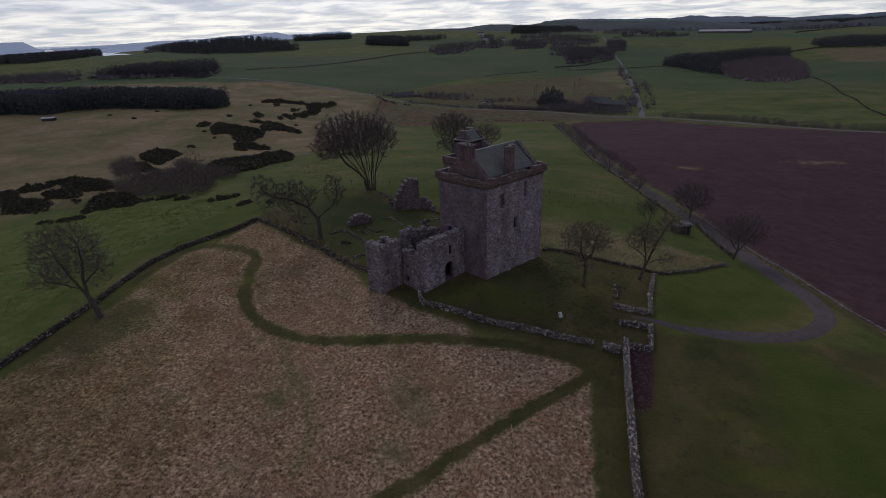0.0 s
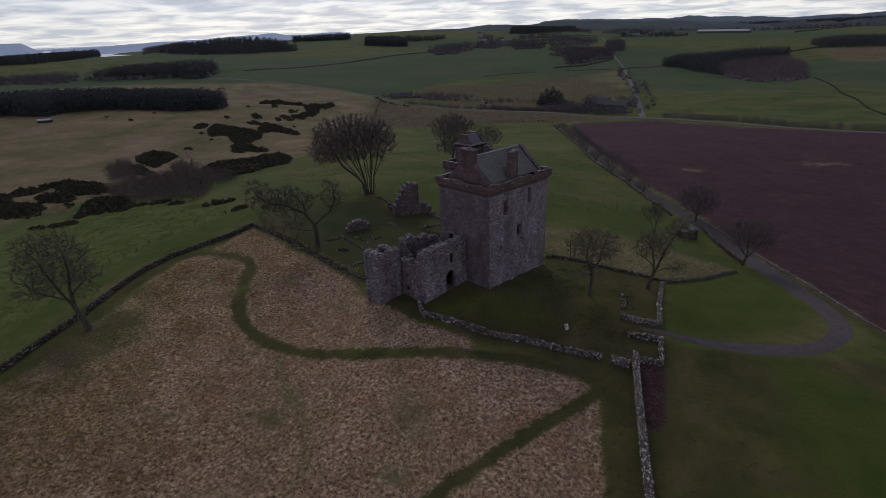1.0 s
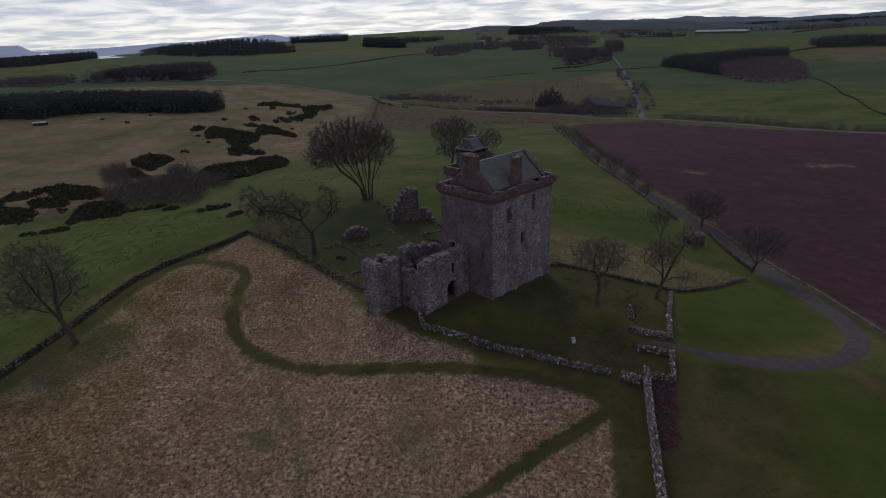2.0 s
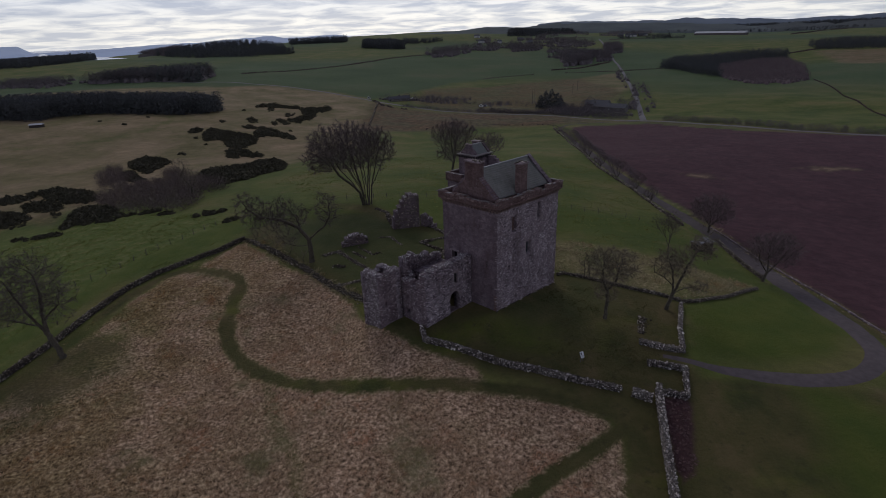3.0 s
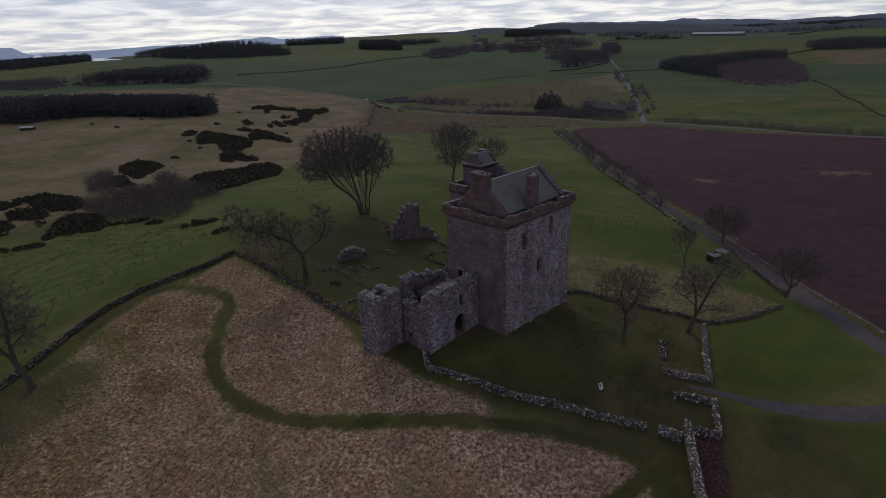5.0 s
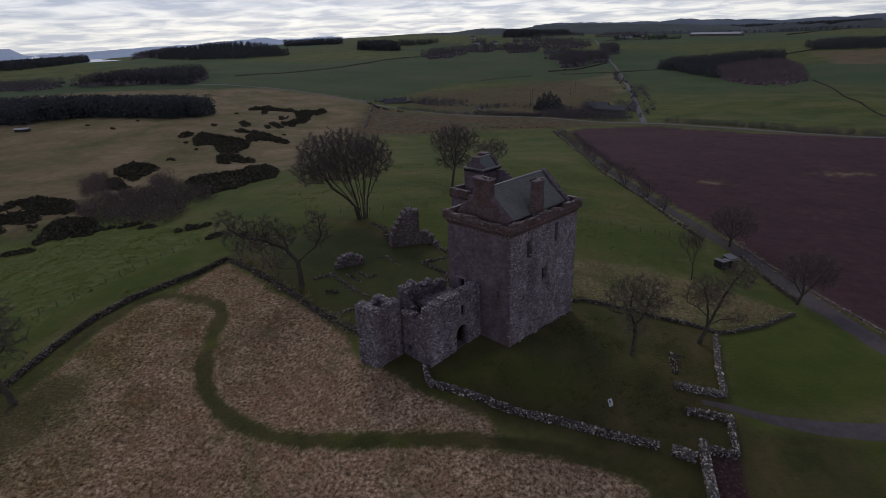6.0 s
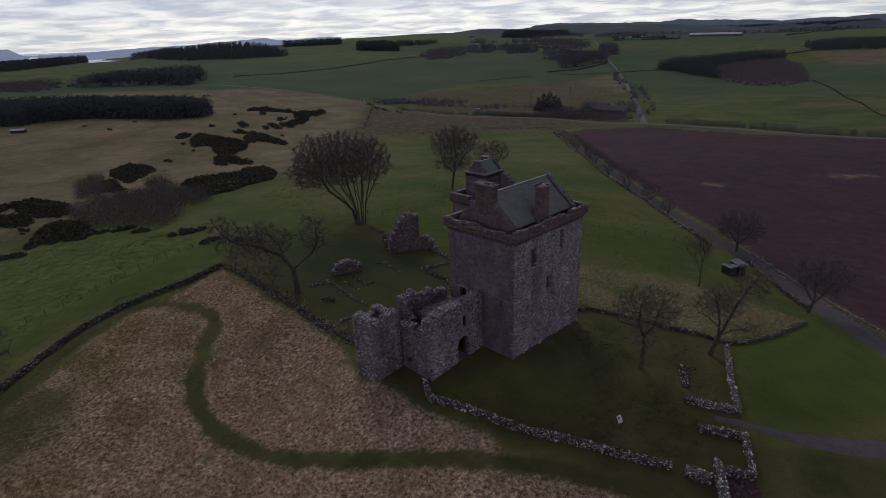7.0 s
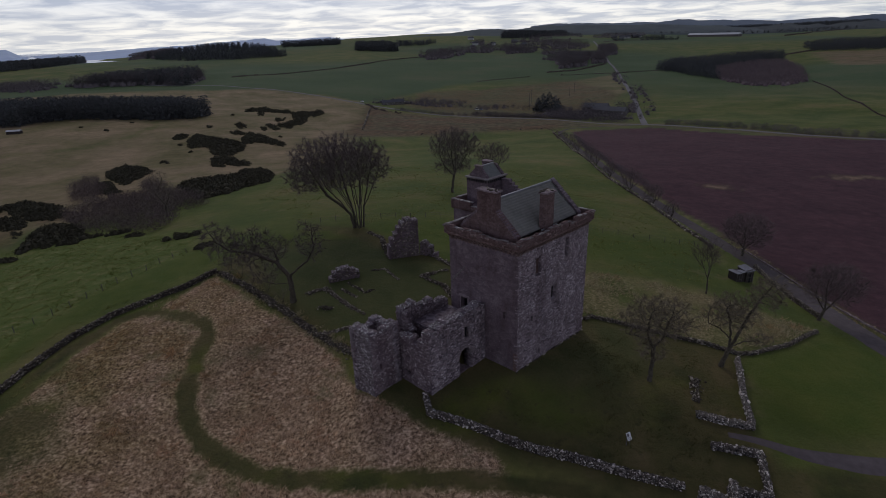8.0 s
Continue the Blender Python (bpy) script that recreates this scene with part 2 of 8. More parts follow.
    bog = blend(n, l, step_of(n, l, noise_of(n, l, p, 0.028, 6, 0.7), 0.44, 0.58), bog, blend(n, l, mid, (0.060, 0.062, 0.026), (0.15, 0.118, 0.07)))
    bog = blend(n, l, 0.8, bog, ramp_of(n, l, mid, [(0.36, (0.5, 0.52, 0.5)), (0.6, (1.15, 1.1, 1.05))]), "MULTIPLY")
    tone = blend(n, l, s2.outputs[1], tone, bog)
    # ploughed earth, in drills
    drill = n.new("ShaderNodeTexWave")
    drill.inputs["Scale"].default_value, drill.inputs["Distortion"].default_value = 0.38, 1.4
    drill.inputs["Detail"].default_value = 3
    l.new(place_of(n, l, (0.93, 0.36, 0)), drill.inputs["Vector"])
    earth = ramp_of(n, l, noise_of(n, l, p, 0.09, 7, 0.7), [(0.3, (0.064, 0.031, 0.037)), (0.7, (0.098, 0.047, 0.054))])
    earth = blend(n, l, 0.16, earth, ramp_of(n, l, drill.outputs["Fac"], [(0.2, (0.72, 0.72, 0.72)), (0.8, (1.08, 1.08, 1.08))]), "MULTIPLY")
    earth = blend(n, l, 0.5, earth, ramp_of(n, l, fine, [(0.3, (0.6, 0.6, 0.6)), (0.7, (1.1, 1.1, 1.1))]), "MULTIPLY")
    earth = blend(n, l, 0.7, earth, ramp_of(n, l, noise_of(n, l, p, 0.4, 7, 0.7), [(0.36, (0.62, 0.60, 0.60)), (0.62, (1.14, 1.14, 1.14))]), "MULTIPLY")
    tone = blend(n, l, s1.outputs[2], tone, earth)
    tone = blend(n, l, 0.4, tone, ramp_of(n, l, fine, [(0.3, (0.66, 0.66, 0.66)), (0.7, (1.08, 1.08, 1.08))]), "MULTIPLY")
    l.new(tone, b.inputs["Base Color"])
    bump_of(n, l, b, fine, 0.8, 0.25)
    return m


def blade_material(name, a, b_col, scale=1.7):
    """Thin dry leaves: half the light passes through them."""
    m = plain_material(name, a, b_col, scale, 0.95, 0, 0.5, 0.1)
    n, l = m.node_tree.nodes, m.node_tree.links
    b, out = n["Principled BSDF"], n["Material Output"]
    t, mix = n.new("ShaderNodeBsdfTranslucent"), n.new("ShaderNodeMixShader")
    p = place_of(n, l)
    tone = blend(n, l, step_of(n, l, noise_of(n, l, p, 0.11, 5, 0.65), 0.54, 0.74), b.inputs["Base Color"].links[0].from_socket, (0.30, 0.27, 0.13))
    tone = blend(n, l, step_of(n, l, noise_of(n, l, place_of(n, l, (1.0, 1.0, 0.0)), 0.16, 3, 0.6), 0.5, 0.7), tone, blend(n, l, 1.0, tone, (1.0, 0.80, 0.72), "MULTIPLY"))
    tone = blend(n, l, olive_of(n, l, p), tone, blend(n, l, 1.0, tone, (0.70, 0.72, 0.56), "MULTIPLY"))
    l.new(tone, b.inputs["Base Color"])
    l.new(tone, t.inputs["Color"])
    mix.inputs["Fac"].default_value = 0.34
    l.new(b.outputs[0], mix.inputs[1])
    l.new(t.outputs[0], mix.inputs[2])
    l.new(mix.outputs[0], out.inputs["Surface"])
    return m


STONE_PALE = stone_material("dyke_stone", (0.034, 0.029, 0.023), (0.172, 0.147, 0.12), (0.95, 0.88, 0.78), 0.6)
STONE_CORE = stone_material("dyke_core", (0.03, 0.027, 0.026), (0.05, 0.045, 0.043), (0.07, 0.065, 0.06), 0.1)
STONE_DARK = stone_material("dyke_stone_mossy", (0.042, 0.034, 0.025), (0.10, 0.083, 0.060), (0.50, 0.45, 0.36), 0.30)
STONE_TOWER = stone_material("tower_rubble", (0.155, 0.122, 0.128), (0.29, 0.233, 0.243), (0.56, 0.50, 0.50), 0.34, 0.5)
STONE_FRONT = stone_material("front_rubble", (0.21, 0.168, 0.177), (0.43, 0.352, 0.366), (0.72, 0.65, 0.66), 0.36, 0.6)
STONE_QUOIN = stone_material("weathered_margin_stone", (0.21, 0.168, 0.172), (0.275, 0.222, 0.228), (0.36, 0.30, 0.30), 0.2, 0.5)
STONE_GATE = stone_material("gate_tower_rubble", (0.13, 0.109, 0.112), (0.30, 0.256, 0.262), (0.74, 0.70, 0.69), 0.55)
STONE_RED = stone_material("dressed_red_sandstone", (0.14, 0.087, 0.08), (0.215, 0.14, 0.128), (0.32, 0.235, 0.215), 0.2)
STONE_COPE = stone_material("pale_coping", (0.17, 0.145, 0.138), (0.27, 0.245, 0.232), (0.50, 0.48, 0.46), 0.45)
# loose head stones, paler than the wall faces
STONE_HEAD = stone_material("pale_wall_head", (0.09, 0.08, 0.078), (0.40, 0.375, 0.36), (0.95, 0.93, 0.90), 0.8)
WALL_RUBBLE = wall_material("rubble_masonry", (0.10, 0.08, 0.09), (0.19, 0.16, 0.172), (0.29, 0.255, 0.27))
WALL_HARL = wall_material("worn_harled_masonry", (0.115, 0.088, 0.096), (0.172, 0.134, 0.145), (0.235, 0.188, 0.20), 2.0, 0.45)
WALL_RED = wall_material("red_sandstone_masonry", (0.102, 0.068, 0.064), (0.149, 0.101, 0.094), (0.206, 0.148, 0.138), 3.0, 0.4)
SLATE = slate_material()
# near-black: recess backings carry shade in this colour; small corbels share it
DARK_STONE = plain_material("near_black_stone", (0.028, 0.024, 0.025), (0.06, 0.05, 0.052), 3, 1.0, 0.3)
DARK = plain_material("unlit_inside", (0.012, 0.011, 0.012), (0.022, 0.02, 0.02), 2, 1.0, 0)
LEAD = plain_material("lead_flashing", (0.17, 0.175, 0.18), (0.24, 0.245, 0.245), 2, 0.5, 0.1)
BARK = plain_material("grey_bark", (0.052, 0.043, 0.031), (0.118, 0.102, 0.076), 4, 0.95, 0.5)
TWIG = plain_material("bare_twigs", (0.070, 0.055, 0.050), (0.135, 0.108, 0.096), 1.2, 0.95, 0, 0.5)
TWIG_BROWN = plain_material("brown_twigs", (0.105, 0.080, 0.076), (0.175, 0.138, 0.128), 1.2, 0.95, 0, 0.5)
TWIG_PALE = plain_material("lichened_twigs", (0.115, 0.092, 0.062), (0.24, 0.20, 0.145), 1.2, 0.95, 0, 0.5)
# spruce green lightened and blued, distance haze put into the colour
NEEDLE = plain_material("haze_lifted_spruce_needles", (0.054, 0.058, 0.061), (0.092, 0.096, 0.094), 0.3, 0.95, 0, 0.35)
LARCH = plain_material("leafless_larch", (0.11, 0.085, 0.088), (0.22, 0.165, 0.165), 0.3, 0.95, 0, 0.6)
# pale grey-purple wood, raised a little further to stand in for haze
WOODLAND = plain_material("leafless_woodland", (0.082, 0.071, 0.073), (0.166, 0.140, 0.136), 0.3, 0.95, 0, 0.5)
SCRUB = plain_material("leafless_scrub", (0.078, 0.060, 0.055), (0.165, 0.125, 0.108), 0.3, 0.95, 0, 0.6)
GORSE = plain_material("gorse_foliage", (0.034, 0.034, 0.022), (0.082, 0.072, 0.040), 0.5, 0.95, 0, 0.6)
DEAD = blade_material("dead_grass_blades", (0.26, 0.163, 0.099), (0.94, 0.71, 0.485))
DEAD_OLIVE = blade_material("rough_grass_blades", (0.15, 0.125, 0.06), (0.66, 0.57, 0.35))
TRACK = plain_material("muddy_tarmac", (0.074, 0.061, 0.060), (0.108, 0.090, 0.088), 1.2, 0.95, 0.3, 0, 0.08)
TARMAC = plain_material("worn_tarmac", (0.090, 0.075, 0.075), (0.127, 0.107, 0.106), 1.2, 0.95, 0.3, 0, 0.08)
ROAD = plain_material("distant_road", (0.14, 0.132, 0.136), (0.20, 0.19, 0.193), 0.4, 0.9, 0.2, 0, 0.1)
WATER = plain_material("loch_water", (0.30, 0.34, 0.40), (0.34, 0.38, 0.44), 0.01, 0.2, 0, 0, 0.8)
# far hills: the blue of distance haze is put into these base colours
HILL = plain_material("haze_blue_hillside", (0.46, 0.56, 0.72), (0.54, 0.65, 0.80), 0.004, 1.0, 0)
HILL_EAST = plain_material("haze_blue_moorland", (0.095, 0.125, 0.165), (0.14, 0.175, 0.215), 0.004, 1.0, 0)
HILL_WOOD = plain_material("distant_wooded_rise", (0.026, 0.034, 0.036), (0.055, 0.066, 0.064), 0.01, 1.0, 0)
# wooded slope tinted blue, haze put into its colour
HILL_NEAR = plain_material("haze_tinted_wooded_hillside", (0.045, 0.060, 0.068), (0.085, 0.105, 0.10), 0.006, 1.0, 0)
TIMBER = plain_material("dark_stained_boards", (0.028, 0.022, 0.02), (0.06, 0.048, 0.042), 3, 0.8, 0.3, 0.4)
FELT = plain_material("grey_roof_felt", (0.12, 0.122, 0.135), (0.25, 0.25, 0.265), 5, 0.7, 0.2)
POST = plain_material("weathered_posts", (0.09, 0.08, 0.07), (0.17, 0.155, 0.14), 6, 0.9, 0.3, 0.4)
WHITE = plain_material("white_paint", (0.62, 0.62, 0.60), (0.74, 0.74, 0.72), 2, 0.6, 0)
LIME = plain_material("limewashed_wall", (0.38, 0.37, 0.35), (0.52, 0.51, 0.49), 0.6, 0.9, 0.1)
FARM_STONE = plain_material("farm_stone", (0.10, 0.088, 0.08), (0.18, 0.16, 0.15), 0.8, 0.95, 0.2)
INK = plain_material("printed_grey", (0.10, 0.10, 0.11), (0.16, 0.16, 0.17), 2, 0.6, 0)
WINDOW_GLASS, wg_n, wg_l, wg_b = material("window_glass", 0.08, 0.6)
wg_b.inputs["Base Color"].default_value = (0.03, 0.035, 0.04, 1)
BRACKEN = plain_material("dead_bracken_fronds", (0.085, 0.050, 0.050), (0.21, 0.132, 0.12), 1.0, 0.95, 0, 0.7)
TURF_BLADE = blade_material("turf_blades", (0.056, 0.066, 0.021), (0.125, 0.120, 0.047))
PASTURE = blade_material("pasture_blades", (0.108, 0.15, 0.035), (0.29, 0.30, 0.112))
GROUND = ground_material()

# ---- the land: heights by bearing and distance from the tower's corner ----
NEAR_R = (0, 12, 25, 40, 58, 100, 150)
NEAR = {
    -180: (-1.9, -3.4, -5.2, -6.5, -9, -12), -150: (-1.4, -3.4, -4.3, -4.5, -7, -10),
    -120: (-0.9, -3.2, -3.6, -1.4, -5, -10), -93: (-0.6, -3.2, -3, -2.0, -6, -12),
    -68: (0, -0.9, -0.6, -0.6, -6.5, -12), -45: (0.3, 0.6, 1.2, 1.4, -5, -12),
    -28: (0.3, 0.6, 1.2, 1, -4, -10), -10: (0.3, 0.4, 0.5, 0.2, -5, -10),
    12: (0.2, -0.1, -1.2, -2.5, -7, -11), 35: (0, -0.7, -2.5, -5, -11, -13.7),
    63: (-0.2, -1.2, -4, -8.2, -12, -16), 90: (-0.5, -1.5, -3.2, -6, -10, -15),
    125: (-1.2, -2.6, -3.2, -4.5, -8, -12), 150: (-1.6, -3.3, -4.6, -5.8, -8, -11),
}
FAR_R = (220, 320, 450, 700, 1000, 1500, 2200, 3300, 4600)
FAR = {
    -180: (-18, -25, -30, -30, -25, -20, -15, -10, 0), -90: (-18, -20, -22, -24, -28, -34, -40, -40, -40),
    -45: (-19, -20, -18, -22, -24, -22, -34, -40, -40), -33: (-20, -21, -17, -16, -20, -13, -30, -40, -40),
    -22: (-22, -27, -31, -25, -23, -19, -15, -35, -40), -1: (-23, -33, -40, -44, -34, -22, 22, 15, 10),
    17: (-23, -34, -44, -44.5, -46, -40, -33, -5, -10), 30: (-20, -28, -37, -42, -38, -30, -24, -14, -10),
    38: (-19, -26, -33, -36, -29, -25, -20, -12, -10), 90: (-20, -26, -32, -34, -28, -22, -15, -5, 20),
}


def lattice(x, y, size, seed):
    """Smooth value noise, -1 to 1, on numpy arrays."""
    u, v = np.asarray(x, float) / size, np.asarray(y, float) / size
    i, j = np.floor(u), np.floor(v)
    f, g = u - i, v - j
    f, g = f * f * (3 - 2 * f), g * g * (3 - 2 * g)

    def corner(a, b):
        h = np.sin(a * 127.1 + b * 311.7 + seed * 74.7) * 43758.5453
        return 2 * (h - np.floor(h)) - 1

    low = corner(i, j) * (1 - f) + corner(i + 1, j) * f
    high = corner(i, j + 1) * (1 - f) + corner(i + 1, j + 1) * f
    return low * (1 - g) + high * g


def land_table():
    s = np.linspace(0, np.log1p(5600 / 20), 420)
    r = 20 * np.expm1(s)
    bearings = np.arange(-180, 181)

    def spread(sections, count):
        keys = sorted(sections)
        keys_all = keys + [keys[0] + 360]
        rows = np.array([sections[k] for k in keys] + [sections[keys[0]]], float)
        return np.stack([np.interp(bearings, keys_all, rows[:, n]) for n in range(count)], 1)

    near, far = spread(NEAR, 6), spread(FAR, 9)
    both = np.concatenate([np.full((361, 1), 0.0), near, far], 1)
    radii = np.array(NEAR_R + FAR_R, float)
    table = np.stack([np.interp(r, radii, row) for row in both])
    for _ in range(3):  # round the creases off
        for axis, half in ((0, 5), (1, 7)):
            pad = [(0, 0), (0, 0)]
            pad[axis] = (half, half)
            wide = np.pad(table[:360], pad, mode="wrap" if axis == 0 else "edge")
            summed = sum(np.take(wide, range(k, k + (360 if axis == 0 else 420)), axis) for k in range(2 * half + 1))
            table = summed / (2 * half + 1)
    return np.concatenate([table, table[:1]], 0), s[1]


LAND, LAND_STEP = land_table()


def land(x, y):
    """The ground's height at x, y (numbers or arrays)."""
    x, y = np.asarray(x, float), np.asarray(y, float)
    r = np.hypot(x, y)
    b = (np.degrees(np.arctan2(x, y)) + 180) % 360
    s = np.clip(np.log1p(r / 20) / LAND_STEP, 0, 418.999)
    i, j = np.floor(b).astype(int), np.floor(s).astype(int)
    f, g = b - i, s - j
    z = (LAND[i, j] * (1 - f) + LAND[i + 1, j] * f) * (1 - g) + (LAND[i, j + 1] * (1 - f) + LAND[i + 1, j + 1] * f) * g
    z = z + 0.85 * np.exp(-((x + 15.5) ** 2 + (y + 1.5) ** 2) / 4.2 ** 2)  # mound under the corner tower
    z = z + 24 * np.exp(-((x + 700) ** 2 + (y - 1680) ** 2) / 190 ** 2)  # wooded knoll
    far = np.clip((r - 70) / 250, 0, 1)
    z = z + far * (lattice(x, y, 95, 3) * 2.2 + lattice(x, y, 37, 5) * 0.6) * np.clip(1.6 - r / 1200, 0.3, 1)
    z = z + far * np.clip((r - 500) / 800, 0, 1) * lattice(x, y, 420, 8) * 4
    z = z + np.clip((r - 1500) / 1000, 0, 1) * lattice(x, y, 640, 11) * 5
    z = z - 9 * np.clip((r - 2300) / 500, 0, 1) * np.clip((x + 300) / 500, 0, 1)  # falls away behind the high moor
    return z + np.clip((r - 16) / 20, 0, 1) * (lattice(x, y, 7, 1) * 0.12 + lattice(x, y, 2.3, 2) * 0.05)


def ground(x, y):
    return float(land(x, y))

# ---- building blocks ----
def raw_mesh(name, points, faces):
    """A mesh from arrays: points (n, 3) and faces that all have the same number of corners."""
    points, faces = np.asarray(points, np.float32), np.asarray(faces, np.int32)
    me = bpy.data.meshes.new(name)
    me.vertices.add(len(points))
    me.vertices.foreach_set("co", points.ravel())
    count, corners = faces.shape
    me.loops.add(count * corners)
    me.loops.foreach_set("vertex_index", faces.ravel())
    me.polygons.add(count)
    me.polygons.foreach_set("loop_start", np.arange(0, count * corners, corners, dtype=np.int32))
    me.update(calc_edges=True)
    me.validate()
    return me


def part(name, me, mat, parent=None, label="", kind=""):
    """Links a mesh (or a bmesh) as one object, under a thing if one is given."""
    if isinstance(me, bmesh.types.BMesh):
        made = bpy.data.meshes.new(name)
        me.to_mesh(made)
        me.free()
        me = made
    if not me.materials:
        me.materials.append(mat)
    ob = new(name, me)
    ob.parent = parent
    return tagged(ob, label=label, kind=kind)


def thing(name, label, category, group="", kind="", at=None):
    """An Empty that holds the parts of one thing."""
    ob = new(name)
    ob.empty_display_size = 0.3
    if at is not None:
        ob.matrix_world = Matrix.Translation(at)
    return tagged(ob, label, category, group, kind)


CUBE = np.array([(-1, -1, -1), (1, -1, -1), (1, 1, -1), (-1, 1, -1), (-1, -1, 1), (1, -1, 1), (1, 1, 1), (-1, 1, 1)], float) / 2
CUBE_FACES = np.array([(0, 3, 2, 1), (4, 5, 6, 7), (0, 1, 5, 4), (1, 2, 6, 5), (2, 3, 7, 6), (3, 0, 4, 7)])


def stones(centres, sizes, turns, rng, chip=0.16, tilt=0.12):
    """Rough blocks, each chipped and tipped a little: points and faces."""
    centres, sizes, turns = np.asarray(centres, float), np.asarray(sizes, float), np.asarray(turns, float)
    k = len(centres)
    if not k:
        return np.zeros((0, 3)), np.zeros((0, 4), int)
    v = CUBE[None] * sizes[:, None, :] * (1 + rng.uniform(-chip, chip, (k, 8, 3)))
    a, b = rng.normal(0, tilt, (k, 1)), rng.normal(0, tilt, (k, 1))
    ca, sa, cb, sb = np.cos(a), np.sin(a), np.cos(b), np.sin(b)
    v = np.stack([v[..., 0], v[..., 1] * ca - v[..., 2] * sa, v[..., 1] * sa + v[..., 2] * ca], -1)
    v = np.stack([v[..., 0] * cb + v[..., 2] * sb, v[..., 1], v[..., 2] * cb - v[..., 0] * sb], -1)
    c, s = np.cos(turns)[:, None], np.sin(turns)[:, None]
    v = np.stack([v[..., 0] * c - v[..., 1] * s, v[..., 0] * s + v[..., 1] * c, v[..., 2]], -1) + centres[:, None, :]
    f = CUBE_FACES[None] + 8 * np.arange(k)[:, None, None]
    return v.reshape(-1, 3), f.reshape(-1, 4)


def join(pieces):
    """Several (points, faces) as one."""
    points, faces, at = [], [], 0
    for v, f in pieces:
        points.append(v)
        faces.append(np.asarray(f) + at)
        at += len(v)
    return np.concatenate(points), np.concatenate(faces)


def box_mesh(name, x0, x1, y0, y1, z0, z1, bevel=0.0, shape=None):
    bm = bmesh.new()
    bmesh.ops.create_cube(bm, size=1)
    for v in bm.verts:
        v.co = Vector(((x0 + x1) / 2 + v.co.x * (x1 - x0), (y0 + y1) / 2 + v.co.y * (y1 - y0), (z0 + z1) / 2 + v.co.z * (z1 - z0)))
    if bevel:
        bmesh.ops.bevel(bm, geom=bm.edges[:], offset=bevel, segments=1, affect="EDGES")
    if shape:
        for v in bm.verts:
            v.co = Vector(shape(*v.co))
    return bm


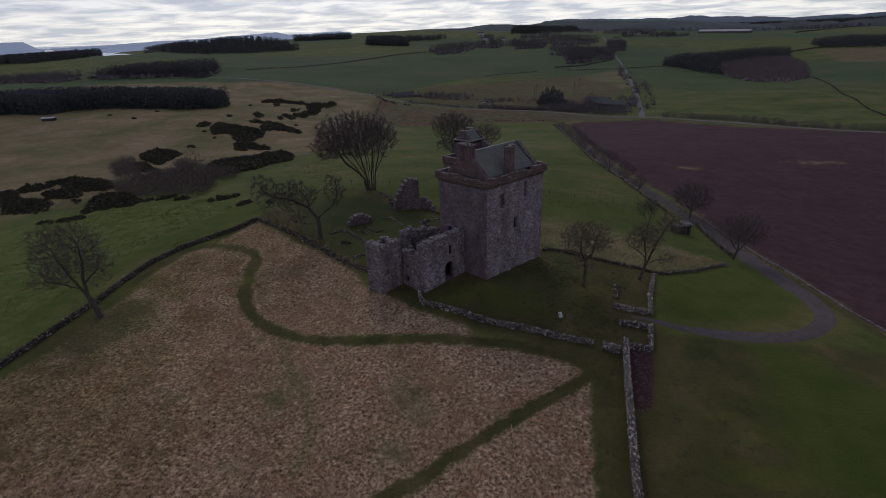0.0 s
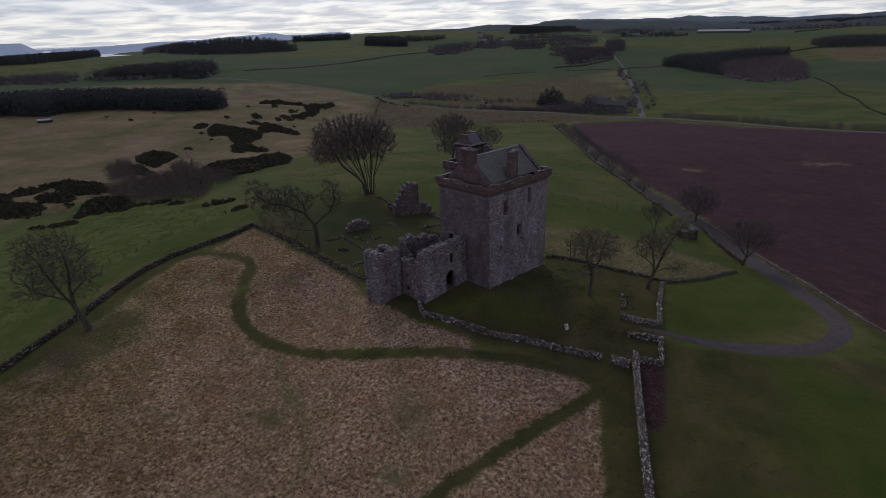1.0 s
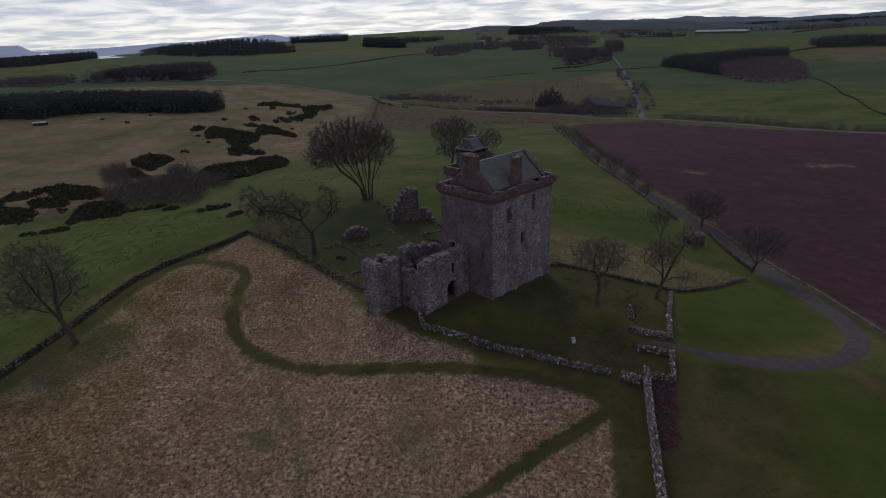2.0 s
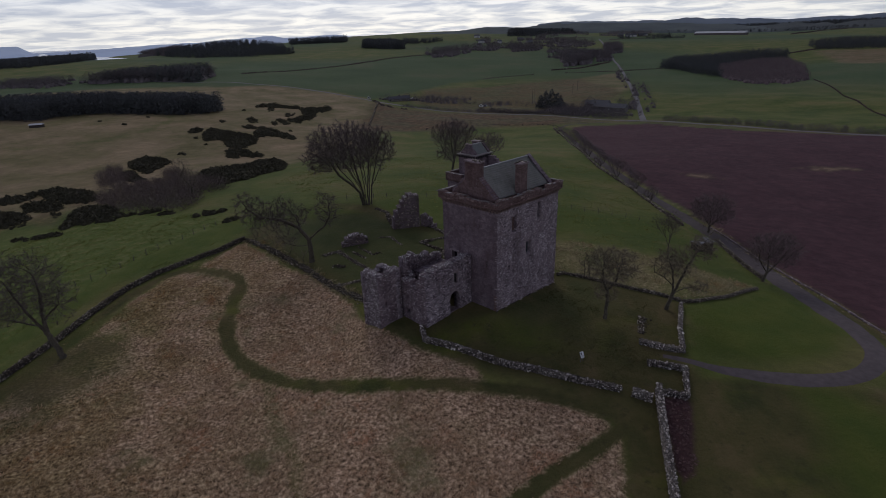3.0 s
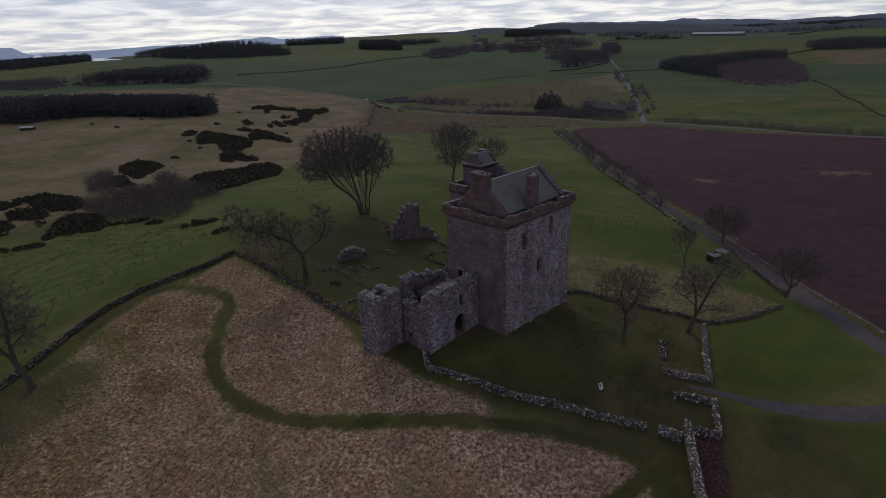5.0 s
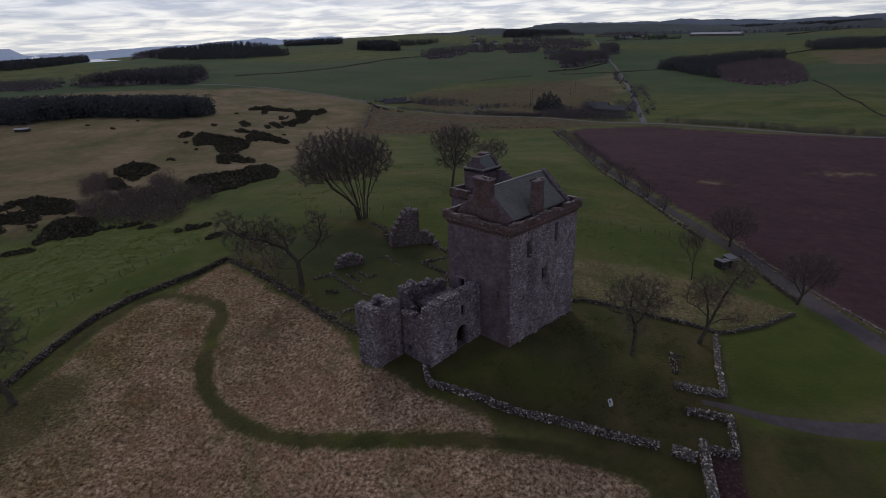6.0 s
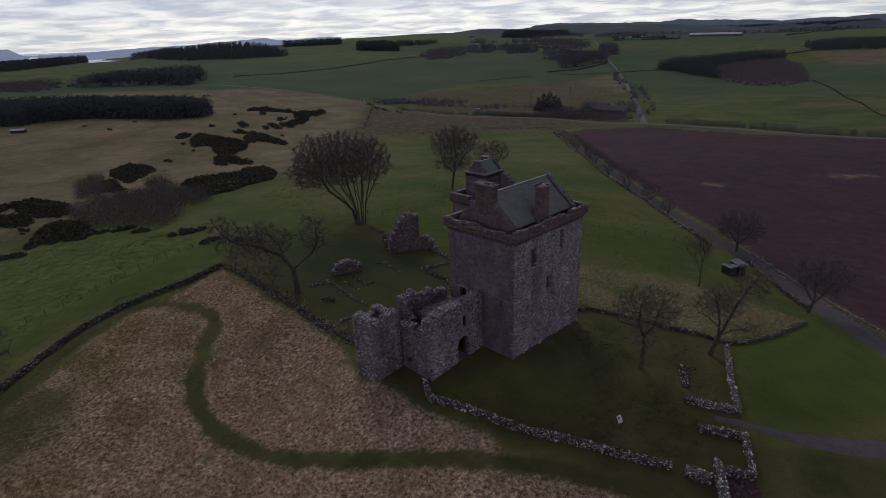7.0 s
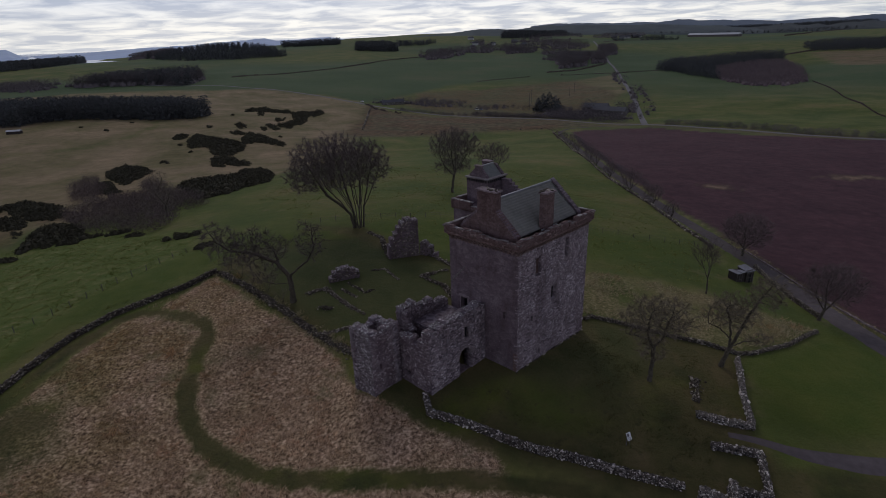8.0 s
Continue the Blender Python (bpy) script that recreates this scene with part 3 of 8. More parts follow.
class Stretch:
    """A wall on plan from p to q; its outer face lies on that line and its body to the left or right of it."""

    def __init__(self, p, q, thick, base, top, openings=(), side=1):
        self.p, self.q = np.array(p, float), np.array(q, float)
        self.long = float(np.hypot(*(self.q - self.p)))
        self.way = (self.q - self.p) / self.long
        self.inward = side * np.array([-self.way[1], self.way[0]])
        self.thick, self.base, self.openings = thick, base, openings
        self.top = top if callable(top) else (lambda s, value=top: value + 0 * s)

    def free(self, s, z, grow=0.0):
        """Whether (s, z) lies in an opening: (s0, s1, z0, z1, arched)."""
        for s0, s1, z0, z1, arched in self.openings:
            inside = (s > s0 - grow) & (s < s1 + grow) & (z > z0 - grow) & (z < z1 + grow)
            if arched:
                half = (s1 - s0) / 2
                rise = z1 - half
                inside = inside & ((z < rise) | (np.hypot(s - (s0 + s1) / 2, z - rise) < half + grow))
            yield inside

    def spot(self, s, d, z):
        s, d, z = np.broadcast_arrays(np.asarray(s, float), d, z)
        return np.stack([self.p[0] + self.way[0] * s + self.inward[0] * d, self.p[1] + self.way[1] * s + self.inward[1] * d, z], -1)

    def body(self, rng, step=0.35, ragged=0.06, flat_top=False):
        """The wall's mass as cells, with its openings cut through and a ragged head."""
        high = max(float(self.top(s)) for s in np.linspace(0, self.long, 60))

        def cuts(a, b, extra):
            line = list(np.linspace(a, b, max(2, round((b - a) / step) + 1)))
            for e in extra:
                if a < e < b:
                    line = [x for x in line if abs(x - e) > 0.12 or x in (a, b)] + [e]
            return np.array(sorted(line))

        ss = cuts(0, self.long, [e for o in self.openings for e in o[:2]])
        zs = cuts(self.base, high, [e for o in self.openings for e in o[2:4]])
        cs, cz = np.meshgrid((ss[1:] + ss[:-1]) / 2, (zs[1:] + zs[:-1]) / 2, indexing="ij")
        full = cz < np.vectorize(lambda s: float(self.top(s)))(cs) if not flat_top else np.ones_like(cs, bool)
        for hole in self.free(cs, cz):
            full &= ~hole
        gs, gz = np.meshgrid(ss, zs, indexing="ij")
        js = gs + rng.uniform(-ragged, ragged, gs.shape) * ((gs > 0) & (gs < self.long))
        jz = gz + rng.uniform(-ragged, ragged, gs.shape) * (gz > self.base)
        front = self.spot(js, rng.uniform(-ragged, ragged, gs.shape) * 0.5, jz)
        back = self.spot(js, self.thick + rng.uniform(-ragged, ragged, gs.shape) * 0.5, jz)
        ni, nj = gs.shape
        number = np.arange(ni * nj).reshape(ni, nj)
        faces, off = [], ni * nj
        pad = np.pad(full, 1)
        for i in range(ni - 1):
            for j in range(nj - 1):
                if not full[i, j]:
                    continue
                a, b, c, d = number[i, j], number[i + 1, j], number[i + 1, j + 1], number[i, j + 1]
                faces.append((a, b, c, d))
                faces.append((b + off, a + off, d + off, c + off))
                if not pad[i + 1, j + 2]:
                    faces.append((d, c, c + off, d + off))
                if not pad[i + 1, j]:
                    faces.append((b, a, a + off, b + off))
                if not pad[i, j + 1]:
                    faces.append((a, d, d + off, a + off))
                if not pad[i + 2, j + 1]:
                    faces.append((c, b, b + off, c + off))
        return np.concatenate([front.reshape(-1, 3), back.reshape(-1, 3)]), np.array(faces)

    def facing(self, rng, course=0.3, length=0.5, proud=0.05, skip=0.06, back=False):
        """Proud rubble stones in rough courses on the outer (or inner) face."""
        centres, sizes = [], []
        z = self.base
        high = max(float(self.top(s)) for s in np.linspace(0, self.long, 60))
        while z < high:
            h = course * rng.uniform(0.7, 1.25)
            s = -rng.uniform(0, 0.3)
            while s < self.long:
                w = length * rng.uniform(0.5, 1.5)
                mid, zc = s + w / 2, z + h / 2
                s += w
                if mid < 0.05 or mid > self.long - 0.05 or zc + h * 0.2 > float(self.top(mid)) or rng.random() < skip:
                    continue
                if any(bool(x) for x in self.free(np.array(mid), np.array(zc), w * 0.35)):
                    continue
                centres.append((mid, zc + rng.uniform(-0.3, 0.3) * h))
                sizes.append((w * rng.uniform(0.75, 1.05), 0.24 + 2 * proud * rng.uniform(0.1, 1.2), h * rng.uniform(0.65, 1.25)))
            z += h
        if not centres:
            return stones([], [], [], rng)
        c = np.array(centres)
        spots = self.spot(c[:, 0], self.thick - 0.1 if back else 0.1, c[:, 1])
        angle = math.atan2(self.way[1], self.way[0])
        return stones(spots, sizes, angle + rng.normal(0, 0.03, len(c)), rng, 0.2, 0.06)

    def head(self, rng, size=0.36, density=2.6, over=0.0):
        """Loose blocks along the broken head."""
        k = max(1, int(self.long * density))
        s = rng.uniform(0.1, self.long - 0.1, k)
        d = rng.uniform(-0.05, self.thick + 0.05, k)
        z = np.array([float(self.top(x)) for x in s]) - 0.05 + rng.uniform(-0.06, 0.10, k) + over
        sizes = rng.uniform(0.55, 1.3, (k, 3)) * (size, size * 0.85, size * 0.6)
        return stones(self.spot(s, d, z), sizes, rng.uniform(0, 3.14, k), rng, 0.2, 0.25)


def along(line, step):
    """Points every step metres along a line on plan, with the direction at each."""
    line = np.asarray(line, float)
    gaps = np.hypot(*np.diff(line, axis=0).T)
    where = np.concatenate([[0], np.cumsum(gaps)])
    s = np.arange(0, where[-1], step)
    x, y = np.interp(s, where, line[:, 0]), np.interp(s, where, line[:, 1])
    turn = np.arctan2(np.gradient(y), np.gradient(x)) if len(s) > 1 else np.zeros(1)
    return x, y, turn


def curve_line(line, step=1.0, rounds=3):
    """A smoothed line on plan (corners cut)."""
    p = np.asarray(line, float)
    for _ in range(rounds):
        q = np.empty((2 * (len(p) - 1), 2))
        q[0::2], q[1::2] = 0.75 * p[:-1] + 0.25 * p[1:], 0.25 * p[:-1] + 0.75 * p[1:]
        p = np.concatenate([p[:1], q, p[-1:]])
    return p


def dyke_body(line, width, height, seed):
    """The packed core of a dry-stone dyke: a battered bank that follows the ground."""
    x, y, turn = along(line, 0.6)
    nx, ny = -np.sin(turn), np.cos(turn)
    rng = np.random.default_rng(seed)
    rows = []
    for off, up in ((-0.5, -0.3), (-0.36, 0.93), (0.36, 0.93), (0.5, -0.3)):
        px, py = x + nx * width * off, y + ny * width * off
        rows.append(np.stack([px, py, land(x, y) + height * up * (1 if up < 0 else 1) + rng.uniform(-0.06, 0.02, len(x))], -1))
    v = np.concatenate(rows)
    k = len(x)
    f = [(r * k + i, r * k + i + 1, (r + 1) * k + i + 1, (r + 1) * k + i) for r in range(3) for i in range(k - 1)]
    f += [(0, k, 2 * k, 3 * k), (4 * k - 1, 3 * k - 1, 2 * k - 1, k - 1)]
    return v, np.array(f)


def dyke_stones(line, width, height, rng, size=0.3, ruin=0.0):
    """Unsquared stones packed over both faces and the head of a dyke; ruin: how far its head has tumbled."""
    x, y, turn = along(line, 0.05)
    z = land(x, y)
    total = (len(x) - 1) * 0.05
    around = 2 * height + width
    k = int(total * around / (size * size) * 0.95)
    s = rng.uniform(0, total, k)
    i = np.clip((s / 0.05).astype(int), 0, len(x) - 1)
    drop = 1 - ruin * (0.5 + 0.5 * lattice(x[i], y[i], 1.7, 77)) - 0.12 * (0.5 + 0.5 * lattice(x[i], y[i], 0.8, 78))
    tall = height * drop
    q = rng.uniform(0, around, k)
    up = np.where(q < height, q, np.where(q > height + width, around - q, height)) / height
    off = np.where(q < height, -0.5 + 0.12 * up, np.where(q > height + width, 0.5 - 0.12 * up, (q - height) / width * 0.76 - 0.38)) * width
    inward = np.where(up < 1, np.sign(off) * -0.08, 0.0)
    off = off + inward + rng.normal(0, 0.03, k)
    level = up * tall + np.where(up < 1, 0.0, rng.uniform(-0.1, 0.06, k))
    centres = np.stack([x[i] - np.sin(turn[i]) * off, y[i] + np.cos(turn[i]) * off, z[i] + level], -1)
    grain = size * np.exp(rng.normal(0, 0.32, k))
    sizes = np.stack([grain * rng.uniform(0.9, 1.6, k), grain * rng.uniform(0.7, 1.1, k), grain * rng.uniform(0.5, 0.85, k)], -1)
    v, f = stones(centres, sizes, turn[i] + rng.normal(0, 0.45, k), rng, 0.22, 0.28)
    return v, f.reshape(-1, 6, 4)[:, 1:].reshape(-1, 4)  # the bed faces are never seen


def dyke(name, line, label, height=1.2, width=0.7, seed=1, mat=STONE_PALE, coping=True, size=0.095):
    """A dry-stone dyke; with coping, its larger head stones are pieces of their own."""
    rng = np.random.default_rng(seed)
    line = np.asarray(line, float)
    wall = tagged(part(name, raw_mesh(name, *dyke_body(line, width * 0.72, height * 0.86, seed)), STONE_CORE), label, "stone wall", kind="structure")
    part("stonework", raw_mesh("stonework", *dyke_stones(line, width, height, rng, size)), mat, wall, kind="stuff")
    if coping:
        shapes = []
        for _ in range(8):
            w = rng.uniform(0.10, 0.20)
            me = raw_mesh("coping_stone", *stones([(0, 0, 0)], [(w, rng.uniform(0.10, 0.19), rng.uniform(0.07, 0.13))], [0.0], rng, 0.24, 0.2))
            me.materials.append(mat)
            shapes.append(me)
        x, y, turn = along(line, 0.3)
        for i in range(len(x)):
            if rng.random() < 0.18:
                continue
            ob = new("coping_stone", shapes[int(rng.integers(8))])
            ob.parent = wall
            off = rng.uniform(-0.3, 0.3) * width
            up = height * (1 - 0.12 * (0.5 + 0.5 * float(lattice(x[i], y[i], 0.8, 78))))
            ob.matrix_basis = pose(x[i] - math.sin(turn[i]) * off, y[i] + math.cos(turn[i]) * off, ground(x[i], y[i]) + up + rng.uniform(-0.06, 0.05), rng.uniform(-18, 18), rng.uniform(-18, 18), math.degrees(turn[i]) + rng.uniform(-60, 60))
    return wall


def tubes(segments, sides):
    """Tapered tubes: segments (k, 8) of x, y, z, x, y, z, r, r."""
    s = np.asarray(segments, float)
    k = len(s)
    a, b, ra, rb = s[:, :3], s[:, 3:6], s[:, 6], s[:, 7]
    way = b - a
    way /= np.linalg.norm(way, axis=1, keepdims=True) + 1e-9
    b = b + way * rb[:, None] * 0.4  # each joint overlaps the next
    ref = np.where(np.abs(way[:, 2:3]) > 0.9, (1.0, 0, 0), (0, 0, 1.0))
    u = np.cross(way, ref)
    u /= np.linalg.norm(u, axis=1, keepdims=True) + 1e-9
    w = np.cross(way, u)
    t = np.arange(sides) * 2 * np.pi / sides
    ring = u[:, None] * np.cos(t)[None, :, None] + w[:, None] * np.sin(t)[None, :, None]
    v = np.concatenate([a[:, None] + ring * ra[:, None, None], b[:, None] + ring * rb[:, None, None]], 1)
    i = np.arange(sides)
    j = (i + 1) % sides
    f = np.stack([i, j, j + sides, i + sides], -1)[None] + (2 * sides * np.arange(k))[:, None, None]
    return v.reshape(-1, 3), f.reshape(-1, 4)


def strips(segments, rng):
    """Fine twigs as slender tapered slivers, each turned its own way."""
    s = np.asarray(segments, float)
    a, b = s[:, :3], s[:, 3:6]
    way = (b - a) / (np.linalg.norm(b - a, axis=1, keepdims=True) + 1e-9)
    u = np.cross(way, rng.normal(0, 1, (len(s), 3)))
    u /= np.linalg.norm(u, axis=1, keepdims=True) + 1e-9
    wide, thin = u * s[:, 6:7] * 1.25, u * s[:, 7:8] * 1.25
    v = np.stack([a - wide, a + wide, b + thin, b - thin], 1).reshape(-1, 3)
    return v, np.arange(len(v)).reshape(-1, 4)


def branch(out, twigs, p, d, length, r, level, spec, rng):
    """Grows one limb and, from it, its children."""
    steps = 4 if level < 2 else 3
    last = level >= spec["levels"]
    for i in range(steps):
        d = d + rng.normal(0, spec["wiggle"] * (0.5 if level == 0 else 1), 3) + np.array([0, 0, spec["lift"] * (1 if level else 0.3)])
        d = d / np.linalg.norm(d)
        q = p + d * length / steps
        r2 = r * (spec.get("taper", 0.86) if not last else 0.62)
        (twigs if level >= spec["levels"] - 1 else out).append((*p, *q, r, r2))
        p, r = q, r2
        if not last and (i + 1) / steps >= spec["bare"][min(level, len(spec["bare"]) - 1)]:
            for _ in range(spec["kids"][min(level, len(spec["kids"]) - 1)]):
                side = rng.normal(0, 1, 3)
                side -= d * side.dot(d)
                side /= np.linalg.norm(side) + 1e-9
                side[2] *= 0.6
                lean = math.radians(rng.uniform(*spec["fork"]))
                branch(out, twigs, p, d * math.cos(lean) + side * math.sin(lean), length * rng.uniform(*spec["shrink"]), max(r * rng.uniform(*spec.get("stout", (0.5, 0.72))), spec["thin"]), level + 1, spec, rng)


def sprays(ends, each, rng):
    """Fine twig ends: thin slivers that fan out from the last forks."""
    e = np.asarray(ends, float)
    e = np.repeat(e, each, 0)
    k = len(e)
    way = (e[:, 3:6] - e[:, :3]) / (np.linalg.norm(e[:, 3:6] - e[:, :3], axis=1, keepdims=True) + 1e-9)
    at = e[:, :3] + (e[:, 3:6] - e[:, :3]) * rng.random((k, 1))
    tip = at + (way + rng.normal(0, 0.55, (k, 3))) * rng.uniform(0.3, 0.85, (k, 1))
    side = rng.normal(0, 1, (k, 3)) * 0.007
    v = np.stack([at - side, at + side, tip], 1).reshape(-1, 3)
    return v, np.arange(3 * k).reshape(-1, 3)


def bare_tree(name, x, y, label, stems, seed, spec, twig_mat=TWIG, group="", sink=0.25, bark=BARK):
    """A leafless tree: trunk and limbs, and a crown of fine twigs. stems: (lean degrees, bearing degrees, length, radius)."""
    rng = np.random.default_rng(seed)
    z = ground(x, y) - sink
    limbs, twigs = [], []
    for lean, bearing, length, r, *rest in stems:
        d = np.array([math.sin(radians(lean)) * math.sin(radians(bearing)), math.sin(radians(lean)) * math.cos(radians(bearing)), math.cos(radians(lean))])
        start = np.array([d[0] * 0.3, d[1] * 0.3, 0.0]) if len(stems) > 1 and not rest else np.zeros(3)
        if rest:  # a limb that leaves the trunk at a given height; 0: the trunk itself
            start[2] = rest[0]
            branch(limbs, twigs, start, d, length, r, 0, spec if rest[0] else dict(spec, kids=(0,), taper=0.93), rng)
        else:
            branch(limbs, twigs, start, d, length, r, 0, spec, rng)
    tree = thing(name, label, "tree", group, at=(x, y, z))
    v, f = tubes(limbs, 6)
    me = raw_mesh("trunk", v, f)
    me.polygons.foreach_set("use_smooth", np.ones(len(f), bool))
    part("trunk", me, bark, tree)
    v, f = strips(twigs, rng)
    crown = part("crown", raw_mesh("crown", v, f), twig_mat, tree, "leafless crown of fine twigs")
    if spec.get("spray"):
        tagged(part("twig_haze", raw_mesh("twig_haze", *sprays(twigs[::2], spec["spray"], rng)), twig_mat, crown), kind="stuff")
    return tree


def grow(stems, crown, count, rng, step, kill, wiggle):
    """Limbs that reach out towards points strewn through the crown: nodes, their parents."""
    spots, parent = [], []
    for line in stems:
        line = np.asarray(line, float)
        gaps = np.linalg.norm(np.diff(line, axis=0), axis=1)
        where = np.concatenate([[0], np.cumsum(gaps)])
        s = np.arange(0, where[-1] + step * 0.5, step)
        pts = np.stack([np.interp(s, where, line[:, k]) for k in range(3)], -1)
        pts[1:] += rng.normal(0, 0.035, (len(pts) - 1, 3))
        last = -1
        if spots and line[0, 2] > 0.05:
            last = int(np.argmin(np.linalg.norm(np.array(spots) - pts[0], axis=1)))
            pts = pts[1:]
        for q in pts:
            spots.append(q)
            parent.append(last)
            last = len(spots) - 1
    share = np.array([e[3] * e[4] * e[5] for e in crown], float)
    pick = rng.choice(len(crown), count, p=share / share.sum())
    e = np.array(crown, float)[pick]
    way = rng.normal(0, 1, (count, 3))
    way /= np.linalg.norm(way, axis=1, keepdims=True)
    goal = e[:, :3] + way * e[:, 3:] * rng.random((count, 1)) ** 0.42 * (1 + 0.1 * rng.normal(0, 1, (count, 1)))
    goal = goal[goal[:, 2] > 0.5]
    best, near = np.full(len(goal), 1e9), np.zeros(len(goal), int)
    fresh = 0
    for _ in range(70):
        new_nodes = np.array(spots[fresh:])
        if len(new_nodes):
            d = np.linalg.norm(goal[:, None] - new_nodes[None], axis=2)
            i = d.argmin(1)
            closer = d[np.arange(len(goal)), i] < best
            best[closer], near[closer] = d[np.arange(len(goal)), i][closer], i[closer] + fresh
        keep = best > kill
        goal, best, near = goal[keep], best[keep], near[keep]
        if not len(goal):
            break
        fresh = len(spots)
        pull = goal - np.array(spots)[near]
        pull /= np.linalg.norm(pull, axis=1, keepdims=True) + 1e-9
        for n in np.unique(near):
            d = pull[near == n].sum(0) + rng.normal(0, wiggle, 3)
            d /= np.linalg.norm(d) + 1e-9
            spots.append(spots[n] + d * step)
            parent.append(int(n))
    return np.array(spots), np.array(parent)


def grown_tree(name, x, y, label, stems, crown, seed, count, twigs, base=0.3, wiggle=0.14, twig_mat=TWIG_BROWN, bark=BARK, group="", step=0.45, kill=0.5, length=(0.4, 1.0), sink=0.2, girth=0.011, tip=0.012):
    """A leafless tree. stems: lines of its main limbs; crown: ovals (centre, half sizes) that its twigs fill."""
    rng = np.random.default_rng(seed)
    spots, parent = grow(stems, crown, count, rng, step, kill, wiggle)
    k = len(spots)
    load = np.zeros(k)
    child = np.zeros(k, int)
    for n in range(k - 1, -1, -1):  # thickness from what each limb bears
        if child[n] == 0:
            load[n] = tip ** 2.1
        if parent[n] >= 0:
            load[parent[n]] += load[n]
            child[parent[n]] += 1
    r = np.maximum(load, tip ** 2.1) ** (1 / 2.1)
    r *= min(3.0, base / r.max()) ** np.clip((r - tip) / (r.max() - tip), 0, 1)
    r *= 1 + 0.45 * np.exp(-np.maximum(spots[:, 2], 0) / 0.5) * (spots[:, 2] < 1.5)
    has = parent >= 0
    a, b = parent[has], np.nonzero(has)[0]
    segs = np.concatenate([spots[a], spots[b], np.minimum(r[a], r[b] * 1.12)[:, None], r[b][:, None]], 1)
    thick = segs[:, 7] > 0.024
    tree = thing(name, label, "tree", group, at=(x, y, ground(x, y) - sink))
    v, f = tubes(segs[thick], 6)
    me = raw_mesh("trunk", v, f)
    me.polygons.foreach_set("use_smooth", np.ones(len(f), bool))
    part("trunk", me, bark, tree)
    fine = segs[~thick]
    crown_ob = part("crown", raw_mesh("crown", *strips(fine, rng)), twig_mat, tree, "leafless crown of fine twigs")
    e = np.repeat(fine, twigs, 0)
    m = len(e)
    way = e[:, 3:6] - e[:, :3]
    way /= np.linalg.norm(way, axis=1, keepdims=True) + 1e-9
    at = e[:, :3] + (e[:, 3:6] - e[:, :3]) * rng.random((m, 1))
    end = at + (way + rng.normal(0, 0.6, (m, 3)) + (0, 0, 0.12)) * rng.uniform(*length, (m, 1)) * 0.8
    side = rng.normal(0, 1, (m, 3)) * girth
    v = np.stack([at - side, at + side, end], 1).reshape(-1, 3)
    tagged(part("twig_haze", raw_mesh("twig_haze", v, np.arange(3 * m).reshape(-1, 3)), twig_mat, crown_ob), kind="stuff")
    return tree


def scatter(template, spots, scales, turns):
    """Copies of one or more (points, faces) templates as one mesh."""
    rng = np.random.default_rng(len(spots))
    pick = rng.integers(0, len(template), len(spots))
    pieces = []
    for t, (v, f) in enumerate(template):
        here = np.nonzero(pick == t)[0]
        if not len(here):
            continue
        c, s = np.cos(turns[here])[:, None], np.sin(turns[here])[:, None]
        size = scales[here][:, None]
        pts = np.stack([(v[None, :, 0] * c - v[None, :, 1] * s) * size, (v[None, :, 0] * s + v[None, :, 1] * c) * size, v[None, :, 2] * size], -1) + spots[here][:, None, :]
        faces = f[None] + len(v) * np.arange(len(here))[:, None, None]
        pieces.append((pts.reshape(-1, 3), faces.reshape(-1, f.shape[1])))
    return join(pieces)


def inside(x, y, outline):
    """Whether points lie in an outline on plan."""
    o = np.asarray(outline, float)
    x, y = np.asarray(x, float), np.asarray(y, float)
    hit = np.zeros(x.shape, bool)
    for (x0, y0), (x1, y1) in zip(o, np.roll(o, -1, 0)):
        if y0 == y1:
            continue
        cross = ((y0 > y) != (y1 > y)) & (x < (x1 - x0) * (y - y0) / (y1 - y0) + x0)
        hit ^= cross
    return hit


def away(x, y, line):
    """Distance from points to a line on plan."""
    best = np.full(np.shape(x), 1e9)
    line = np.asarray(line, float)
    for (x0, y0), (x1, y1) in zip(line[:-1], line[1:]):
        dx, dy = x1 - x0, y1 - y0
        t = np.clip(((x - x0) * dx + (y - y0) * dy) / (dx * dx + dy * dy + 1e-12), 0, 1)
        best = np.minimum(best, np.hypot(x - x0 - t * dx, y - y0 - t * dy))
    return best


def cover(x, y, outline, soft):
    """1 inside an outline, fading to 0 over soft metres at its edge."""
    o = np.asarray(outline, float)
    near = (x > o[:, 0].min() - soft) & (x < o[:, 0].max() + soft) & (y > o[:, 1].min() - soft) & (y < o[:, 1].max() + soft)
    value = np.zeros(np.shape(x))
    if near.any():
        d = away(x[near], y[near], np.concatenate([o, o[:1]]))
        value[near] = np.clip(0.5 + np.where(inside(x[near], y[near], o), d, -d) / soft, 0, 1)
    return value

